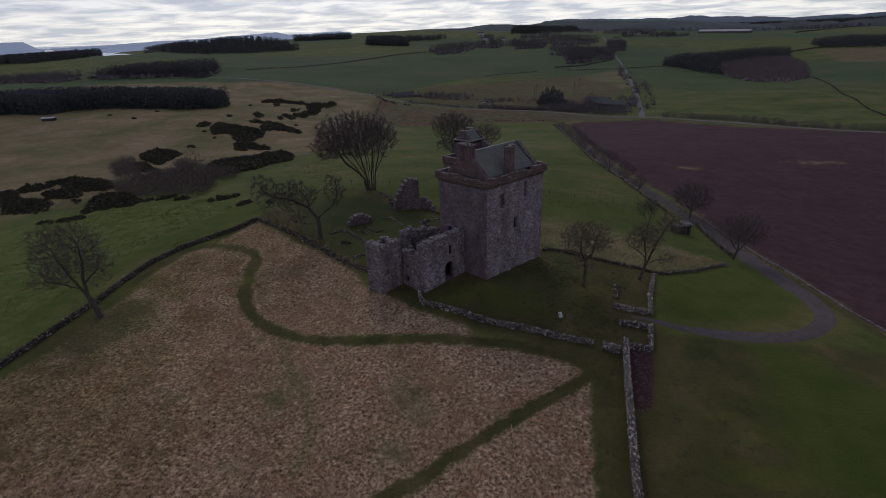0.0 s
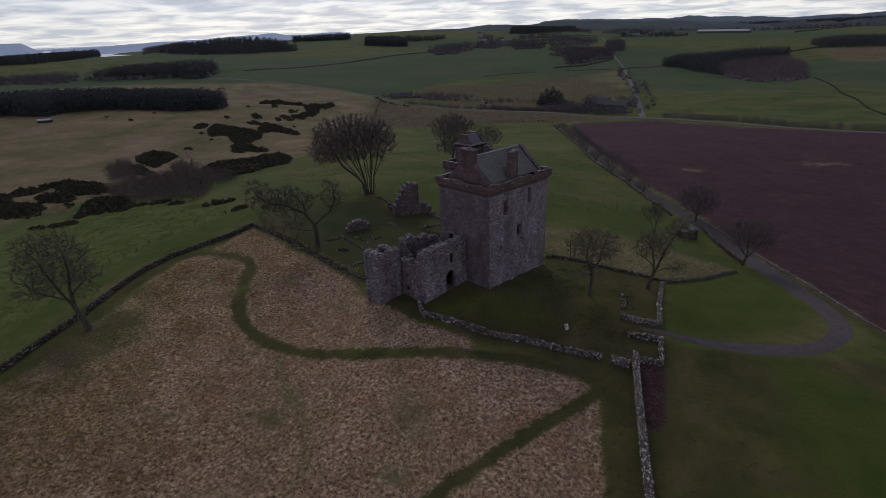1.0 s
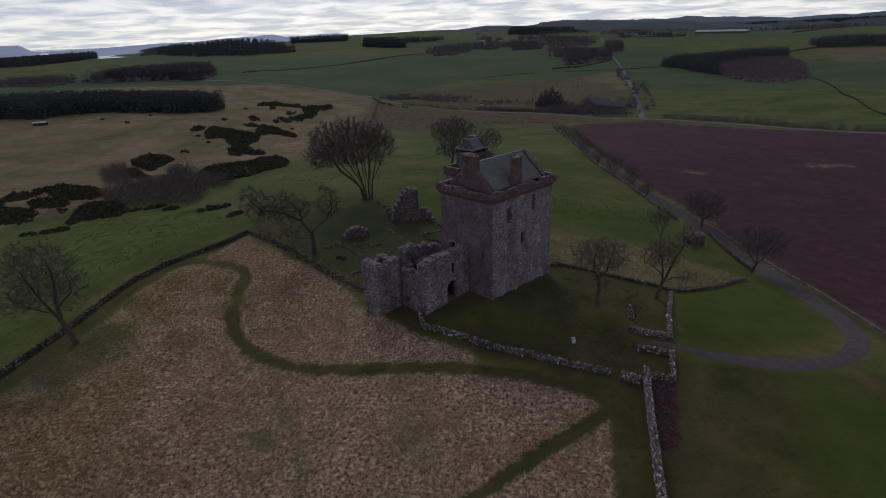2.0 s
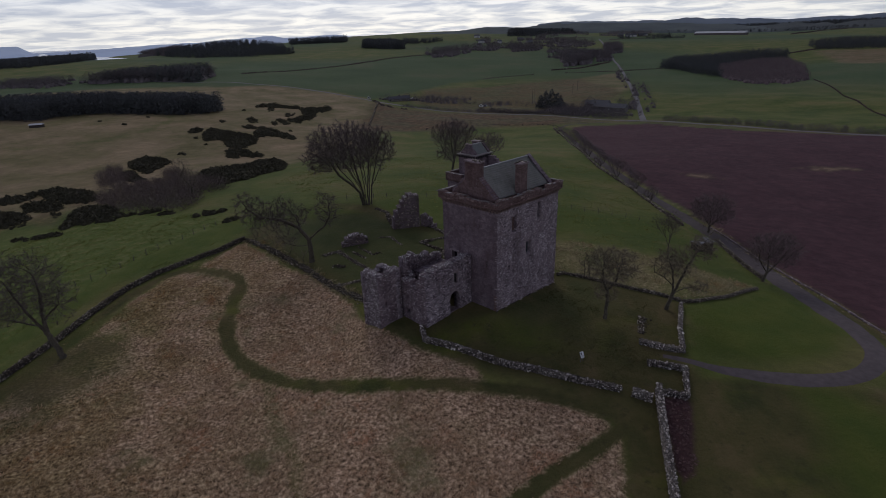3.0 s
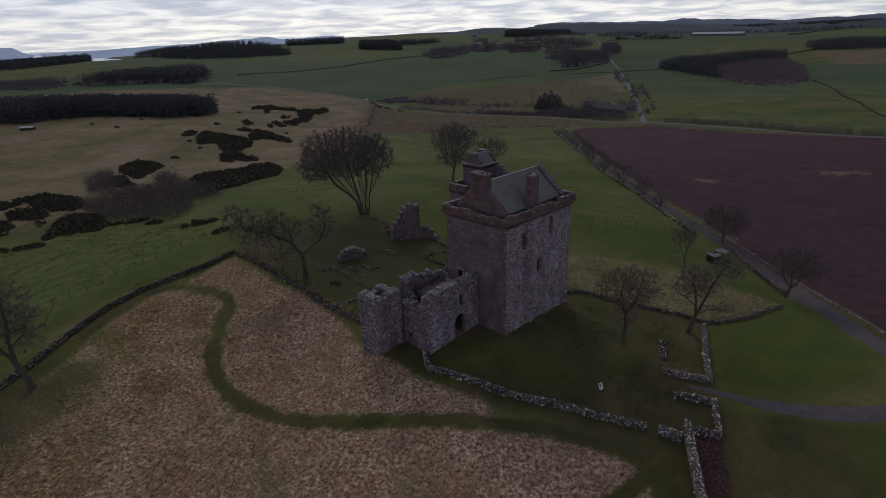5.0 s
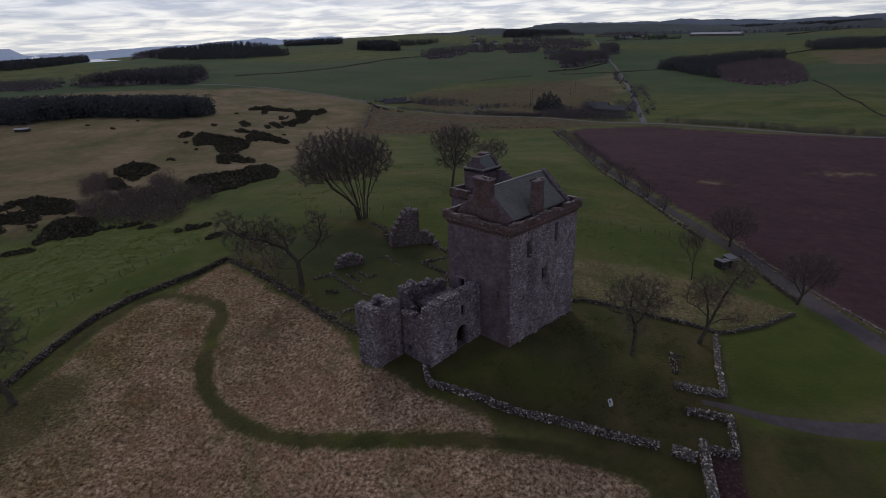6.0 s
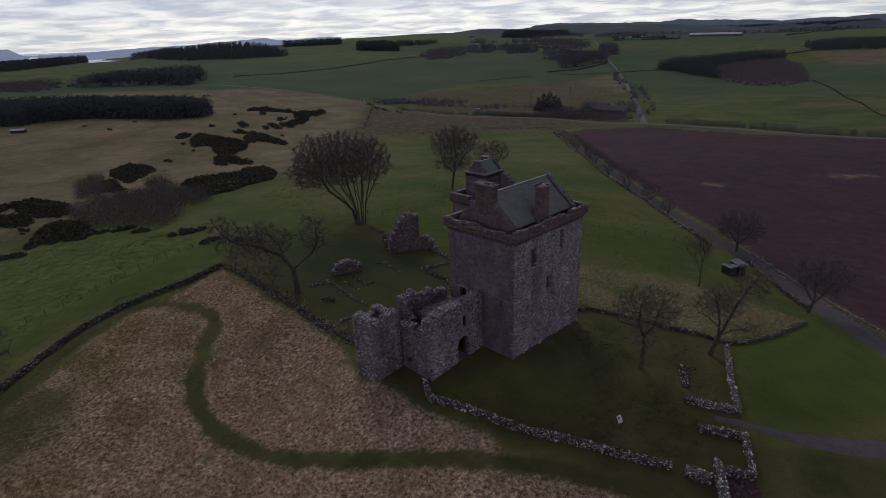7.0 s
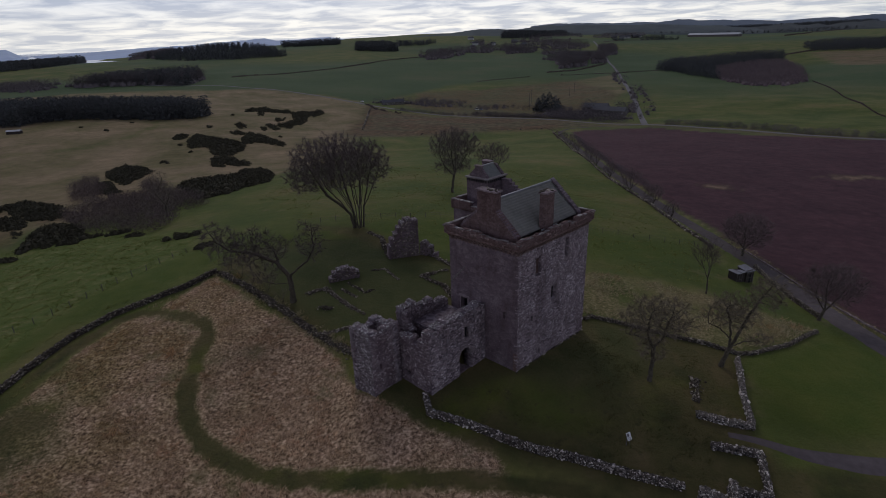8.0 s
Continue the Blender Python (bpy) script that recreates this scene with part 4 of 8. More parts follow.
# ---- ground: one sheet to the horizon ----
DRY_FIELD = [(-58, -14), (-56.5, 0), (-55.5, 9), (-53.5, 15), (-49.5, 19.5), (-45, 27.6), (-34.3, 17), (-27.6, 12.4), (-21, 5.1), (-19.2, 1.2), (-17.3, -1.5), (-14.1, -3.8), (-11.5, -6.4), (-8.4, -8.3), (-5.4, -9.8), (-3.3, -11.2), (-2.1, -12.7), (-2.6, -14.2), (1.3, -15.4), (4.5, -16.2), (7.6, -17.2), (9.9, -18.5), (11, -21), (9.8, -28), (8.2, -36.1), (4.5, -60), (0, -130), (-75, -130), (-68, -60), (-61, -30)]
MOWN_PATH = curve_line([(-58.2, 4), (-56.6, 12), (-54.2, 17), (-50.6, 18.2), (-45.3, 16.4), (-41.2, 14.6), (-39.5, 11.6), (-39.1, 6.2), (-38, 0.9), (-36.6, -2.3), (-34.3, -5.4), (-30.8, -8.4), (-28, -10), (-25, -11.3), (-21.5, -11.9), (-16, -12.6), (-12.4, -12.9), (-8.2, -13.2), (-3, -13.7), (4.9, -15.2), (10.4, -17.7), (14.1, -18.5)])
FAINT_PATH = [(-28, -12), (-26.7, -16), (-23.6, -20.4), (-21.3, -23.9), (-19.9, -28), (-20.5, -34)]
SIDE_PATH = [(14, -18.2), (9.9, -21), (6.5, -23.5), (0.25, -27.9), (-4, -31.2), (-10, -35.9), (-26, -48.6), (-44, -63)]
TURF = [(-45.4, 30), (-34.5, 18.4), (-27.8, 13.4), (-21, 6), (-18, 1), (-14, -4), (-10, -8), (-4, -10.8), (4, -13), (10, -17.6), (11.4, -21), (9.8, -28), (8.2, -36), (4.5, -60), (0, -130), (60, -130), (66, -40), (52, -14), (44, -13), (35, -13.5), (23, -12), (22.5, -7.5), (24, -2), (27, 4.6), (24, 7), (20.2, 8.1), (15.8, 10.2), (11, 12), (4, 20), (0, 27), (-7, 29), (-12, 33), (-23, 46), (-33, 49), (-44, 40)]
PLOUGH = [(54.5, -9), (54.4, 0), (54.6, 11), (54.8, 27), (53.4, 43), (52.8, 69), (51, 100), (50, 120), (50.6, 138), (53.6, 162), (58.6, 197), (64.6, 250), (76, 325), (132, 331), (168, 260), (225, 233), (330, 225), (420, 60), (300, -80), (120, -60), (66, -16)]
ROUGH_BANK = [(10.5, 13.5), (20.4, 9), (27, 6), (35.6, 9.6), (43.2, 15.4), (38, 20), (31, 24), (24, 27), (14, 28), (6, 26)]
MOOR = [(-122, 84), (-98, 96), (-74, 132), (-64, 200), (-70, 285), (-85, 400), (-98, 546), (-146, 595), (-241, 642), (-330, 610), (-480, 560), (-900, 420), (-900, 60), (-300, 40), (-150, 60)]
BOG = [(-98, 546), (-88, 400), (-80, 290), (-55, 304), (0, 325), (33, 343), (72, 340), (120, 352), (85, 392), (41, 424), (-10, 440), (-65, 490)]
SCRUB_FIELD = [(-48, 658), (69, 736), (180, 800), (192, 584), (135, 480), (84, 405), (41, 432), (-8, 450), (-60, 540)]
TAN_FIELD = [(110, 560), (200, 600), (222, 676), (255, 860), (180, 800), (120, 700)]
DEEP_FIELD = [(-290, 864), (-218, 1070), (-95, 1280), (57, 1413), (234, 1191), (236, 979), (180, 900), (77, 826), (-12, 760), (-48, 660), (-100, 560), (-146, 600), (-241, 645)]
LUSH = [(-124, 58), (-105, 70), (-96, 68.5), (-78, 63), (-54, 48.5), (-46, 34), (-54, 24.5), (-60, 19), (-63.5, 9), (-66, -20), (-72, -60), (-130, -40), (-150, 30)]
LAWN = [(25, -6.5), (30, -8.5), (38, -8.3), (44.5, -4.5), (47.6, 1), (48, 9), (46, 16), (42, 12.5), (35.6, 7.4), (29, 4), (26.6, 1)]
STRIP = [(-46.5, 35), (-54, 26), (-60, 20.5), (-64, 10), (-67, -10), (-70, -6), (-66, 21), (-62.5, 29.5), (-58, 38), (-48, 47), (-40, 46), (-30, 44), (-24, 40), (-36, 38)]
COURT = [(-24, 40), (-42, 36), (-34, 22), (-20, 9), (-8, 16), (-7, 28), (-17, 33)]
FORECOURT = [(-8, -3), (0, 0), (9, 8), (14, 7), (15, -3), (8, -9), (0, -8)]
BACK_GREEN = [(-24, 47), (-18, 52), (0, 53), (23, 51), (34, 48.5), (40, 44), (30, 38), (12, 32), (0, 36), (-10, 36), (-17, 40)]
SOUTH_LAWN = [(32, -16), (66, -18), (70, -45), (44, -60), (30, -34)]
CLEARED = [(686, 1053), (704, 1044), (760, 1000), (880, 1020), (700, 840), (593, 742), (563, 764), (619, 905)]
BARE_EARTH = [[(-126, 75), (-131, 84), (-133, 91), (-124, 86), (-118, 77), (-112, 67)], [(-166, 123), (-166, 131), (-152, 116), (-151, 110), (-158, 113)], [(-129, 94), (-131, 101), (-124, 103), (-120, 99), (-125, 94)]]


def build_ground():
    centre = np.array([-6.0, -58.0])
    fan = np.concatenate([np.arange(-56, 56, 0.3), np.arange(56, 304, 2.2)])
    rings = np.concatenate([[0.0], 2.5 * np.exp(np.arange(0, np.log(44), 0.0125)), 110 * np.exp(np.arange(0, np.log(5300 / 110), 0.022))])
    b, r = np.meshgrid(np.radians(fan), rings[1:], indexing="ij")
    x, y = centre[0] + r * np.sin(b), centre[1] + r * np.cos(b)
    nb, nr = x.shape
    x, y = np.append(x.ravel(), centre[0]), np.append(y.ravel(), centre[1])
    z = land(x, y)
    wx, wy = x + lattice(x, y, 1.7, 21) * 0.35 + lattice(x, y, 0.6, 22) * 0.2, y + lattice(x, y, 1.7, 23) * 0.35 + lattice(x, y, 0.6, 24) * 0.2
    fx, fy = x + lattice(x, y, 30, 31) * 6 + lattice(x, y, 9, 32) * 2.5, y + lattice(x, y, 30, 33) * 6 + lattice(x, y, 9, 34) * 2.5
    mown = np.maximum(np.clip((1.32 - away(wx, wy, MOWN_PATH)) * 2.2, 0, 1), np.clip((1.08 - away(wx, wy, SIDE_PATH)) * 2.2, 0, 1))
    mown = np.maximum(mown, 0.45 * np.clip(1.3 - away(wx + lattice(x, y, 4, 26) * 0.8, wy, FAINT_PATH), 0, 1))
    worn = np.clip(1.7 - np.hypot((x + 54.5) / 5.4, (y + 8.5) / 8.0) + lattice(x, y, 2.2, 27) * 0.45, 0, 1)  # under the ash tree
    dry = cover(wx, wy, DRY_FIELD, 0.8) * (1 - mown) * (1 - 0.85 * worn)
    bank = cover(wx, wy, ROUGH_BANK, 2.5) * np.clip(0.65 + lattice(x, y, 3.5, 41) * 0.6, 0, 1)
    verge = np.clip(0.8 - away(wx, wy, [(63.4, 250), (57.4, 197), (52.4, 162), (49.4, 138), (49, 120), (50, 100), (51.9, 69), (51.9, 50), (53.4, 34), (54.1, 24), (53.8, 11), (53.6, -1), (54.6, -8), (58, -14)]), 0, 1) * 0.35
    turf = np.maximum(cover(wx, wy, TURF, 1.5), np.clip(2.8 - away(wx, wy, [(53.6, 60), (54.0, 30), (53.8, 11), (53.6, -1), (54.6, -8), (60, -20), (76, -30)]), 0, 1))
    plough = cover(wx, wy, PLOUGH, 1.2)
    plough = np.maximum(plough, 0.9 * cover(wx, wy, [(17.2, -15.4), (20.0, -15.7), (19.0, -19.5), (17.9, -23), (16.9, -25.4), (15.2, -26.4), (15.6, -23)], 0.5))  # bare earth beside the wall
    patch = np.clip(1.6 - np.hypot((x - 76) / 4.6, (y - 114) / 2.6) + lattice(x, y, 1.5, 51) * 0.7, 0, 1)
    patch = np.maximum(patch, np.clip(1.5 - np.hypot((x - 132) / 9, (y - 134) / 2.6) + lattice(x, y, 2, 52) * 0.8, 0, 1))
    moor = cover(fx, fy, MOOR, 12)
    bog = np.maximum(cover(fx, fy, BOG, 14), cover(fx, fy, SCRUB_FIELD, 14) * 0.75)
    moor = np.maximum(np.maximum(moor, cover(fx, fy, TAN_FIELD, 12) * 0.7), cover(fx, fy, CLEARED, 20))
    bog = np.maximum(bog, 0.45 * cover(fx, fy, CLEARED, 20))
    bog = np.maximum(bog, 0.75 * np.clip(1.6 - away(fx, fy, [(41, 430), (85, 398), (136, 353), (168, 306), (194, 256), (230, 231), (330, 222)]) / 7, 0, 1))  # brown roadside
    for bare in BARE_EARTH:
        bog = np.maximum(bog, 0.5 * cover(wx, wy, bare, 3))
    deep = np.maximum(cover(fx, fy, DEEP_FIELD, 10), np.clip((np.hypot(x, y) - 420) / 200, 0, 1) * np.clip(0.55 + lattice(x, y, 330, 61), 0, 1))
    lush = cover(fx, fy, LUSH, 5)
    lawn = np.maximum(cover(wx, wy, LAWN, 3) * 0.9, cover(wx, wy, STRIP, 2.5) * 0.8)
    lawn = np.maximum(np.maximum(lawn, cover(fx, fy, SOUTH_LAWN, 5) * 0.85), cover(wx, wy, BACK_GREEN, 4) * 0.7)
    # where shade is put into the turf colour: court, less so forecourt
    mossy = np.maximum(cover(wx, wy, COURT, 3) * 0.85, cover(fx, fy, FORECOURT, 5) * 0.5)
    track = np.clip(3.2 - away(fx, fy, [(-330, 205), (-254, 220), (-237, 241), (-215, 258), (-208, 282), (-214, 318), (-222, 345)]), 0, 1)
    moor = moor * (1 - 0.45 * track)
    bald = np.maximum(np.clip(1.5 - np.hypot((x + 287) / 9, (y - 355) / 3.5) + lattice(x, y, 3, 53) * 0.5, 0, 1), np.clip(1.5 - np.hypot((x + 259) / 7, (y - 309) / 3) + lattice(x, y, 3, 54) * 0.5, 0, 1))
    moor, dry = moor * (1 - bald), np.maximum(dry, bald)
    number = np.arange(nb * nr).reshape(nb, nr)
    nxt = np.roll(number, -1, 0)
    quads = np.stack([number[:, :-1], number[:, 1:], nxt[:, 1:], nxt[:, :-1]], -1).reshape(-1, 4)
    hub = np.full(nb, nb * nr)
    tris = np.stack([hub, hub, number[:, 0], nxt[:, 0]], -1)
    me = bpy.data.meshes.new("ground")
    faces = quads
    me.vertices.add(len(x))
    me.vertices.foreach_set("co", np.stack([x, y, z], -1).astype(np.float32).ravel())
    corners = np.concatenate([faces.ravel(), tris[:, 1:].ravel()]).astype(np.int32)
    me.loops.add(len(corners))
    me.loops.foreach_set("vertex_index", corners)
    me.polygons.add(len(faces) + len(tris))
    starts = np.concatenate([np.arange(len(faces)) * 4, len(faces) * 4 + np.arange(len(tris)) * 3]).astype(np.int32)
    me.polygons.foreach_set("loop_start", starts)
    me.polygons.foreach_set("use_smooth", np.ones(len(starts), bool))
    me.update(calc_edges=True)
    for layer, sets in (("cover_near", (np.clip(dry + bank * 0.4 + verge + patch * 0.9, 0, 1), np.maximum(np.maximum(turf, mown), worn), plough * (1 - 0.6 * patch) * (1 - verge))), ("cover_far", (moor, bog, deep)), ("cover_more", (lush, lawn, mossy))):
        a = me.color_attributes.new(layer, "FLOAT_COLOR", "POINT")
        a.data.foreach_set("color", np.stack([*sets, np.ones(len(x))], -1).astype(np.float32).ravel())
    return tagged(part("ground", me, GROUND), "hillside of mown turf, dead tall grass, pasture and ploughland", "ground", kind="structure")


build_ground()


def ribbon(name, line, widths, label, mat, lift=0.05, category="road", across=4):
    """A road that lies on the ground, slightly crowned."""
    p = curve_line(line)
    x, y, turn = along(p, 1.0 if len(p) < 400 else 4.0)
    w = np.interp(np.linspace(0, 1, len(x)), np.linspace(0, 1, len(widths)), widths)
    rows = []
    for off in np.linspace(-0.5, 0.5, across + 1):
        px, py = x - np.sin(turn) * w * off, y + np.cos(turn) * w * off
        rows.append(np.stack([px, py, land(px, py) + lift * (1 if abs(off) < 0.49 else -0.5)], -1))
    k = len(x)
    f = [(r * k + i, r * k + i + 1, (r + 1) * k + i + 1, (r + 1) * k + i) for r in range(across) for i in range(k - 1)]
    return tagged(part(name, raw_mesh(name, np.concatenate(rows), f), mat), label, category, kind="structure")


ribbon("road_drive", [(19.6, -8.4), (22.5, -9.2), (24.8, -10.5), (29, -11.6), (34, -12.1), (38.5, -11.7), (42.8, -10.2), (46.8, -6.9), (48.9, -3.4), (49.9, 1.5), (50.1, 7.7), (50.1, 14), (50.5, 20), (50.8, 27)], [0.8, 1.4, 2.6, 2.9, 2.7, 2.6, 3.0, 3.8, 4.3, 4.9, 5.0, 5.3, 5.8, 5.4], "worn grey tarmac drive curving up to the castle", TARMAC, 0.06)
ribbon("road_track", [(50.8, 26.5), (50.6, 33), (50.4, 40), (49.2, 52), (48.5, 75), (47.4, 102), (46.8, 120), (47.4, 138), (50.3, 162), (55.2, 197), (60.8, 250), (63.6, 286), (68, 335), (100, 352), (136, 352)], [5.4, 4.2, 4.0, 3.8, 3.6, 3.4, 3.4, 3.4, 3.4], "narrow dark lane between a wall and ploughland", TRACK, 0.055)
ribbon("road_lane", [(-420, 700), (-241, 646), (-146, 598), (-91, 540), (-10, 446), (41, 430), (85, 398), (136, 353), (168, 306), (194, 256), (230, 231), (330, 222)], [5.5], "grey public road across the valley floor", ROAD, 0.25)
ribbon("road_hill", [(136, 353), (175, 487), (222, 676), (277, 906), (330, 1150), (392, 1445), (496, 1966)], [5.6, 5.2, 5.2, 5.6, 6.6, 7.6], "grey road climbing straight over the far hill", ROAD, 0.4)

# ---- the tower house ----
ALONG, DEEP = radians(44), radians(139)


def plan(a, b):
    """Castle plan to the world: a along the south-east front from the near corner, b back along the gable."""
    return a * math.cos(ALONG) + b * math.cos(DEEP), a * math.sin(ALONG) + b * math.sin(DEEP)


def lay(a, b, z):
    return (*plan(a, b), z)


def castle_box(name, a0, a1, b0, b1, z0, z1, bevel=0.0):
    return box_mesh(name, a0, a1, b0, b1, z0, z1, bevel, lay)


def opening_trim(parent, stretch, s0, s1, z0, z1, deep=0.45, mat=STONE_QUOIN, sill=True, glass=False):
    """Dressed margins round an opening, and the dark of the room behind it."""
    for name, a, b, c, d in (("jamb", s0 - 0.16, s0, z0 - 0.1, z1 + 0.1), ("jamb", s1, s1 + 0.16, z0 - 0.1, z1 + 0.1), ("lintel", s0 - 0.3, s1 + 0.3, z1, z1 + 0.26), ("sill", s0 - 0.25, s1 + 0.25, z0 - 0.16, z0)):
        if name == "sill" and not sill:
            continue
        bm = bmesh.new()
        bmesh.ops.create_cube(bm, size=1)
        for v in bm.verts:
            p = stretch.spot((a + b) / 2 + v.co.x * (b - a), 0.185 + v.co.y * 0.42, (c + d) / 2 + v.co.z * (d - c))
            v.co = Vector([float(q) for q in p])
        part(name, bm, mat, parent)
    # sheet behind the opening; unless glazed, room shade is put into its near-black colour
    bm = bmesh.new()
    vs = [bm.verts.new([float(q) for q in stretch.spot(s, deep, z)]) for s, z in ((s0 - 0.1, z0 - 0.1), (s1 + 0.1, z0 - 0.1), (s1 + 0.1, z1 + 0.1), (s0 - 0.1, z1 + 0.1))]
    bm.faces.new(vs)
    part("window_dark", bm, WINDOW_GLASS if glass else DARK, parent)


def coping_line(run, rng):
    """Flat coping slabs laid along a parapet, a few slipped or missing."""
    s, spots, sizes = 0.0, [], []
    while s < run.long - 0.1:
        w = rng.uniform(0.35, 0.75)
        if rng.random() > 0.08:
            mid = min(s + w / 2, run.long - 0.05)
            spots.append(run.spot(mid, run.thick / 2, float(run.top(mid)) + rng.uniform(-0.015, 0.015)))
            sizes.append((w * 1.02, run.thick + 0.02, rng.uniform(0.05, 0.08)))
        s += w
    return stones(spots, sizes, math.atan2(run.way[1], run.way[0]) + rng.uniform(-0.04, 0.04, len(spots)), rng, 0.04, 0.025)


def build_tower():
    tower = thing("tower_house", "tall roofed tower house of grey and red rubble with parapet", "tower")
    rng = np.random.default_rng(3)
    A1, B1, CORBEL, WALK = 12.9, 9.2, 14.0, 14.55
    # front with its windows
    front_open = [(6.0, 7.0, 6.5, 8.4, False), (2.35, 2.75, 5.35, 6.05, False), (8.25, 8.95, 11.1, 13.6, False), (3.9, 4.25, 0.55, 1.25, False), (3.0, 3.8, 10.7, 12.7, False)]
    front = Stretch(plan(0, 0), plan(A1, 0), 1.6, -1.2, CORBEL, front_open, 1)
    part("front_wall", raw_mesh("front_wall", *front.body(rng, 0.5, 0.02, True)), WALL_RUBBLE, tower)
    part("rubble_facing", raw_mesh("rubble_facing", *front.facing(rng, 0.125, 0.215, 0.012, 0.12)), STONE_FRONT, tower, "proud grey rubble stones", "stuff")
    for o in front_open[:4]:
        opening_trim(tower, front, *o[:4], deep=0.5, sill=o[2] > 6, glass=o[2] > 6)
    bm = bmesh.new()
    vs = [bm.verts.new([float(q) for q in front.spot(s, 0.28, z)]) for s, z in ((2.9, 10.6), (3.9, 10.6), (3.9, 12.8), (2.9, 12.8))]
    bm.faces.new(vs)
    part("blocked_window", bm, WALL_RED, tower, "walled-up window")
    gable_open = [(9.2 - 7.7, 9.2 - 6.75, 5.3, 7.05, False), (9.2 - 1.75, 9.2 - 1.4, 6.15, 7.0, False)]
    side = Stretch(plan(0, B1), plan(0, 0), 1.6, -1.2, CORBEL, gable_open, 1)
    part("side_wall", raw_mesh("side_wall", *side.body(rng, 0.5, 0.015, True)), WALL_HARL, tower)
    for o in gable_open:
        opening_trim(tower, side, *o[:4], deep=0.6, mat=STONE_QUOIN if o[3] - o[2] > 1 else WALL_HARL, sill=False)
    # raggle of a lost roof
    bm = bmesh.new()
    for (s0, z0), (s1, z1) in (((0.1, 8.6), (2.2, 10.9)),):
        quad = [bm.verts.new([float(q) for q in side.spot(s, d, z)]) for s, z, d in ((s0, z0, -0.06), (s1, z1, -0.06), (s1, z1 + 0.12, 0.0), (s0, z0 + 0.12, 0.0))]
        low = [bm.verts.new([float(q) for q in side.spot(s, 0.0, z)]) for s, z in ((s0, z0 - 0.1), (s1, z1 - 0.1))]
        bm.faces.new(quad)
        bm.faces.new((quad[0], low[0], low[1], quad[1]))
    part("raggle", bm, STONE_COPE, tower, "pale sloping scar of a lost roof")
    part("rear_wall", castle_box("rear_wall", 1.6, A1, B1 - 1.6, B1, -1.2, CORBEL), WALL_HARL, tower)
    part("end_wall", castle_box("end_wall", A1 - 1.6, A1, 1.6, B1 - 1.6, -1.2, CORBEL), WALL_HARL, tower)
    # dressed corner stones, long and short by turns
    quoins = []
    for a, b, turn in ((0, 0, ALONG), (A1, 0, ALONG)):
        z, k = -0.6, 0
        while z < CORBEL - 0.2:
            h = rng.uniform(0.3, 0.42)
            long = rng.uniform(0.28, 0.6)
            inner = 1 if a == 0 else -1
            quoins.append(stones([lay(a + inner * (long / 2 - 0.008), 0.342, z + h / 2)], [(long, 0.70, h * 0.985)], [turn], rng, 0.006, 0.0))
            z, k = z + h, k + 1
    for v, f in quoins:
        part("quoin", raw_mesh("quoin", v, f), STONE_RED if v[0, 2] < 2.0 + 0.8 * math.sin(v[0, 2] * 5) else WALL_HARL, tower)
    # plinth stones along the foot
    k = 40
    s = rng.uniform(0, A1, k)
    part("footing", raw_mesh("footing", *stones([lay(x, -0.1, ground(*plan(x, 0)) + rng.uniform(-0.12, 0.05)) for x in s], rng.uniform(0.2, 0.5, (k, 3)) * (1, 0.6, 0.4), np.full(k, ALONG), rng)), STONE_DARK, tower, kind="stuff")
    # corbels and parapet
    over = 0.38
    corbel_meshes = {}
    for turned in (False, True):
        bm = box_mesh("corbel", -0.11, 0.11, -0.30, 0.06, -0.17, 0.17)
        for v in bm.verts:
            if v.co.z < 0 and v.co.y < 0:
                v.co.y += 0.24
        me = bpy.data.meshes.new("corbel")
        bm.to_mesh(me)
        bm.free()
        me.materials.append(STONE_RED)
        corbel_meshes[turned] = me
    for row, z in ((0, 14.02), (1, 14.36)):
        for i in range(26):
            x = (i + 0.3 + 0.5 * row) * A1 / 26
            ob = new("corbel", corbel_meshes[False])
            ob.parent = tower
            ob.matrix_basis = Matrix.Translation(lay(x, 0.06 - 0.16 * row, z)) @ pose(0, 0, 0, 0, 0, 44)
        for i in range(18):
            x = (i + 0.3 + 0.5 * row) * B1 / 18
            ob = new("corbel", corbel_meshes[True])
            ob.parent = tower
            ob.matrix_basis = Matrix.Translation(lay(0.06 - 0.16 * row, x, z)) @ pose(0, 0, 0, 0, 0, 139 + 180)
    part("wall_head", castle_box("wall_head", -0.02, A1 + 0.02, -0.02, B1 + 0.02, CORBEL, WALK), WALL_RED, tower)
    part("string_course", castle_box("string_course", -over - 0.03, A1 + over + 0.03, -over - 0.03, B1 + over, 14.52, 14.66, 0.03), STONE_RED, tower)

    def crest(s):
        return 15.55 + 0.14 * math.sin(s * 1.9) * math.sin(s * 0.7 + 1) - (0.3 if 9.0 < s < 9.9 else 0)

    def crest_b(s):
        return 15.5 + 0.10 * math.sin(s * 1.3 + 2) - (0.35 if s > 8.6 else 0) - (0.15 if 5.2 < s < 8.6 else 0)

    runs = [(plan(-over, -over), plan(A1 + over, -over), crest, 1), (plan(-over, B1 + over), plan(-over, -over), crest_b, 1), (plan(A1 + over, -over), plan(A1 + over, B1 + over), 15.6, 1), (plan(A1 + over, B1 + over), plan(-over, B1 + over), 15.5, 1)]
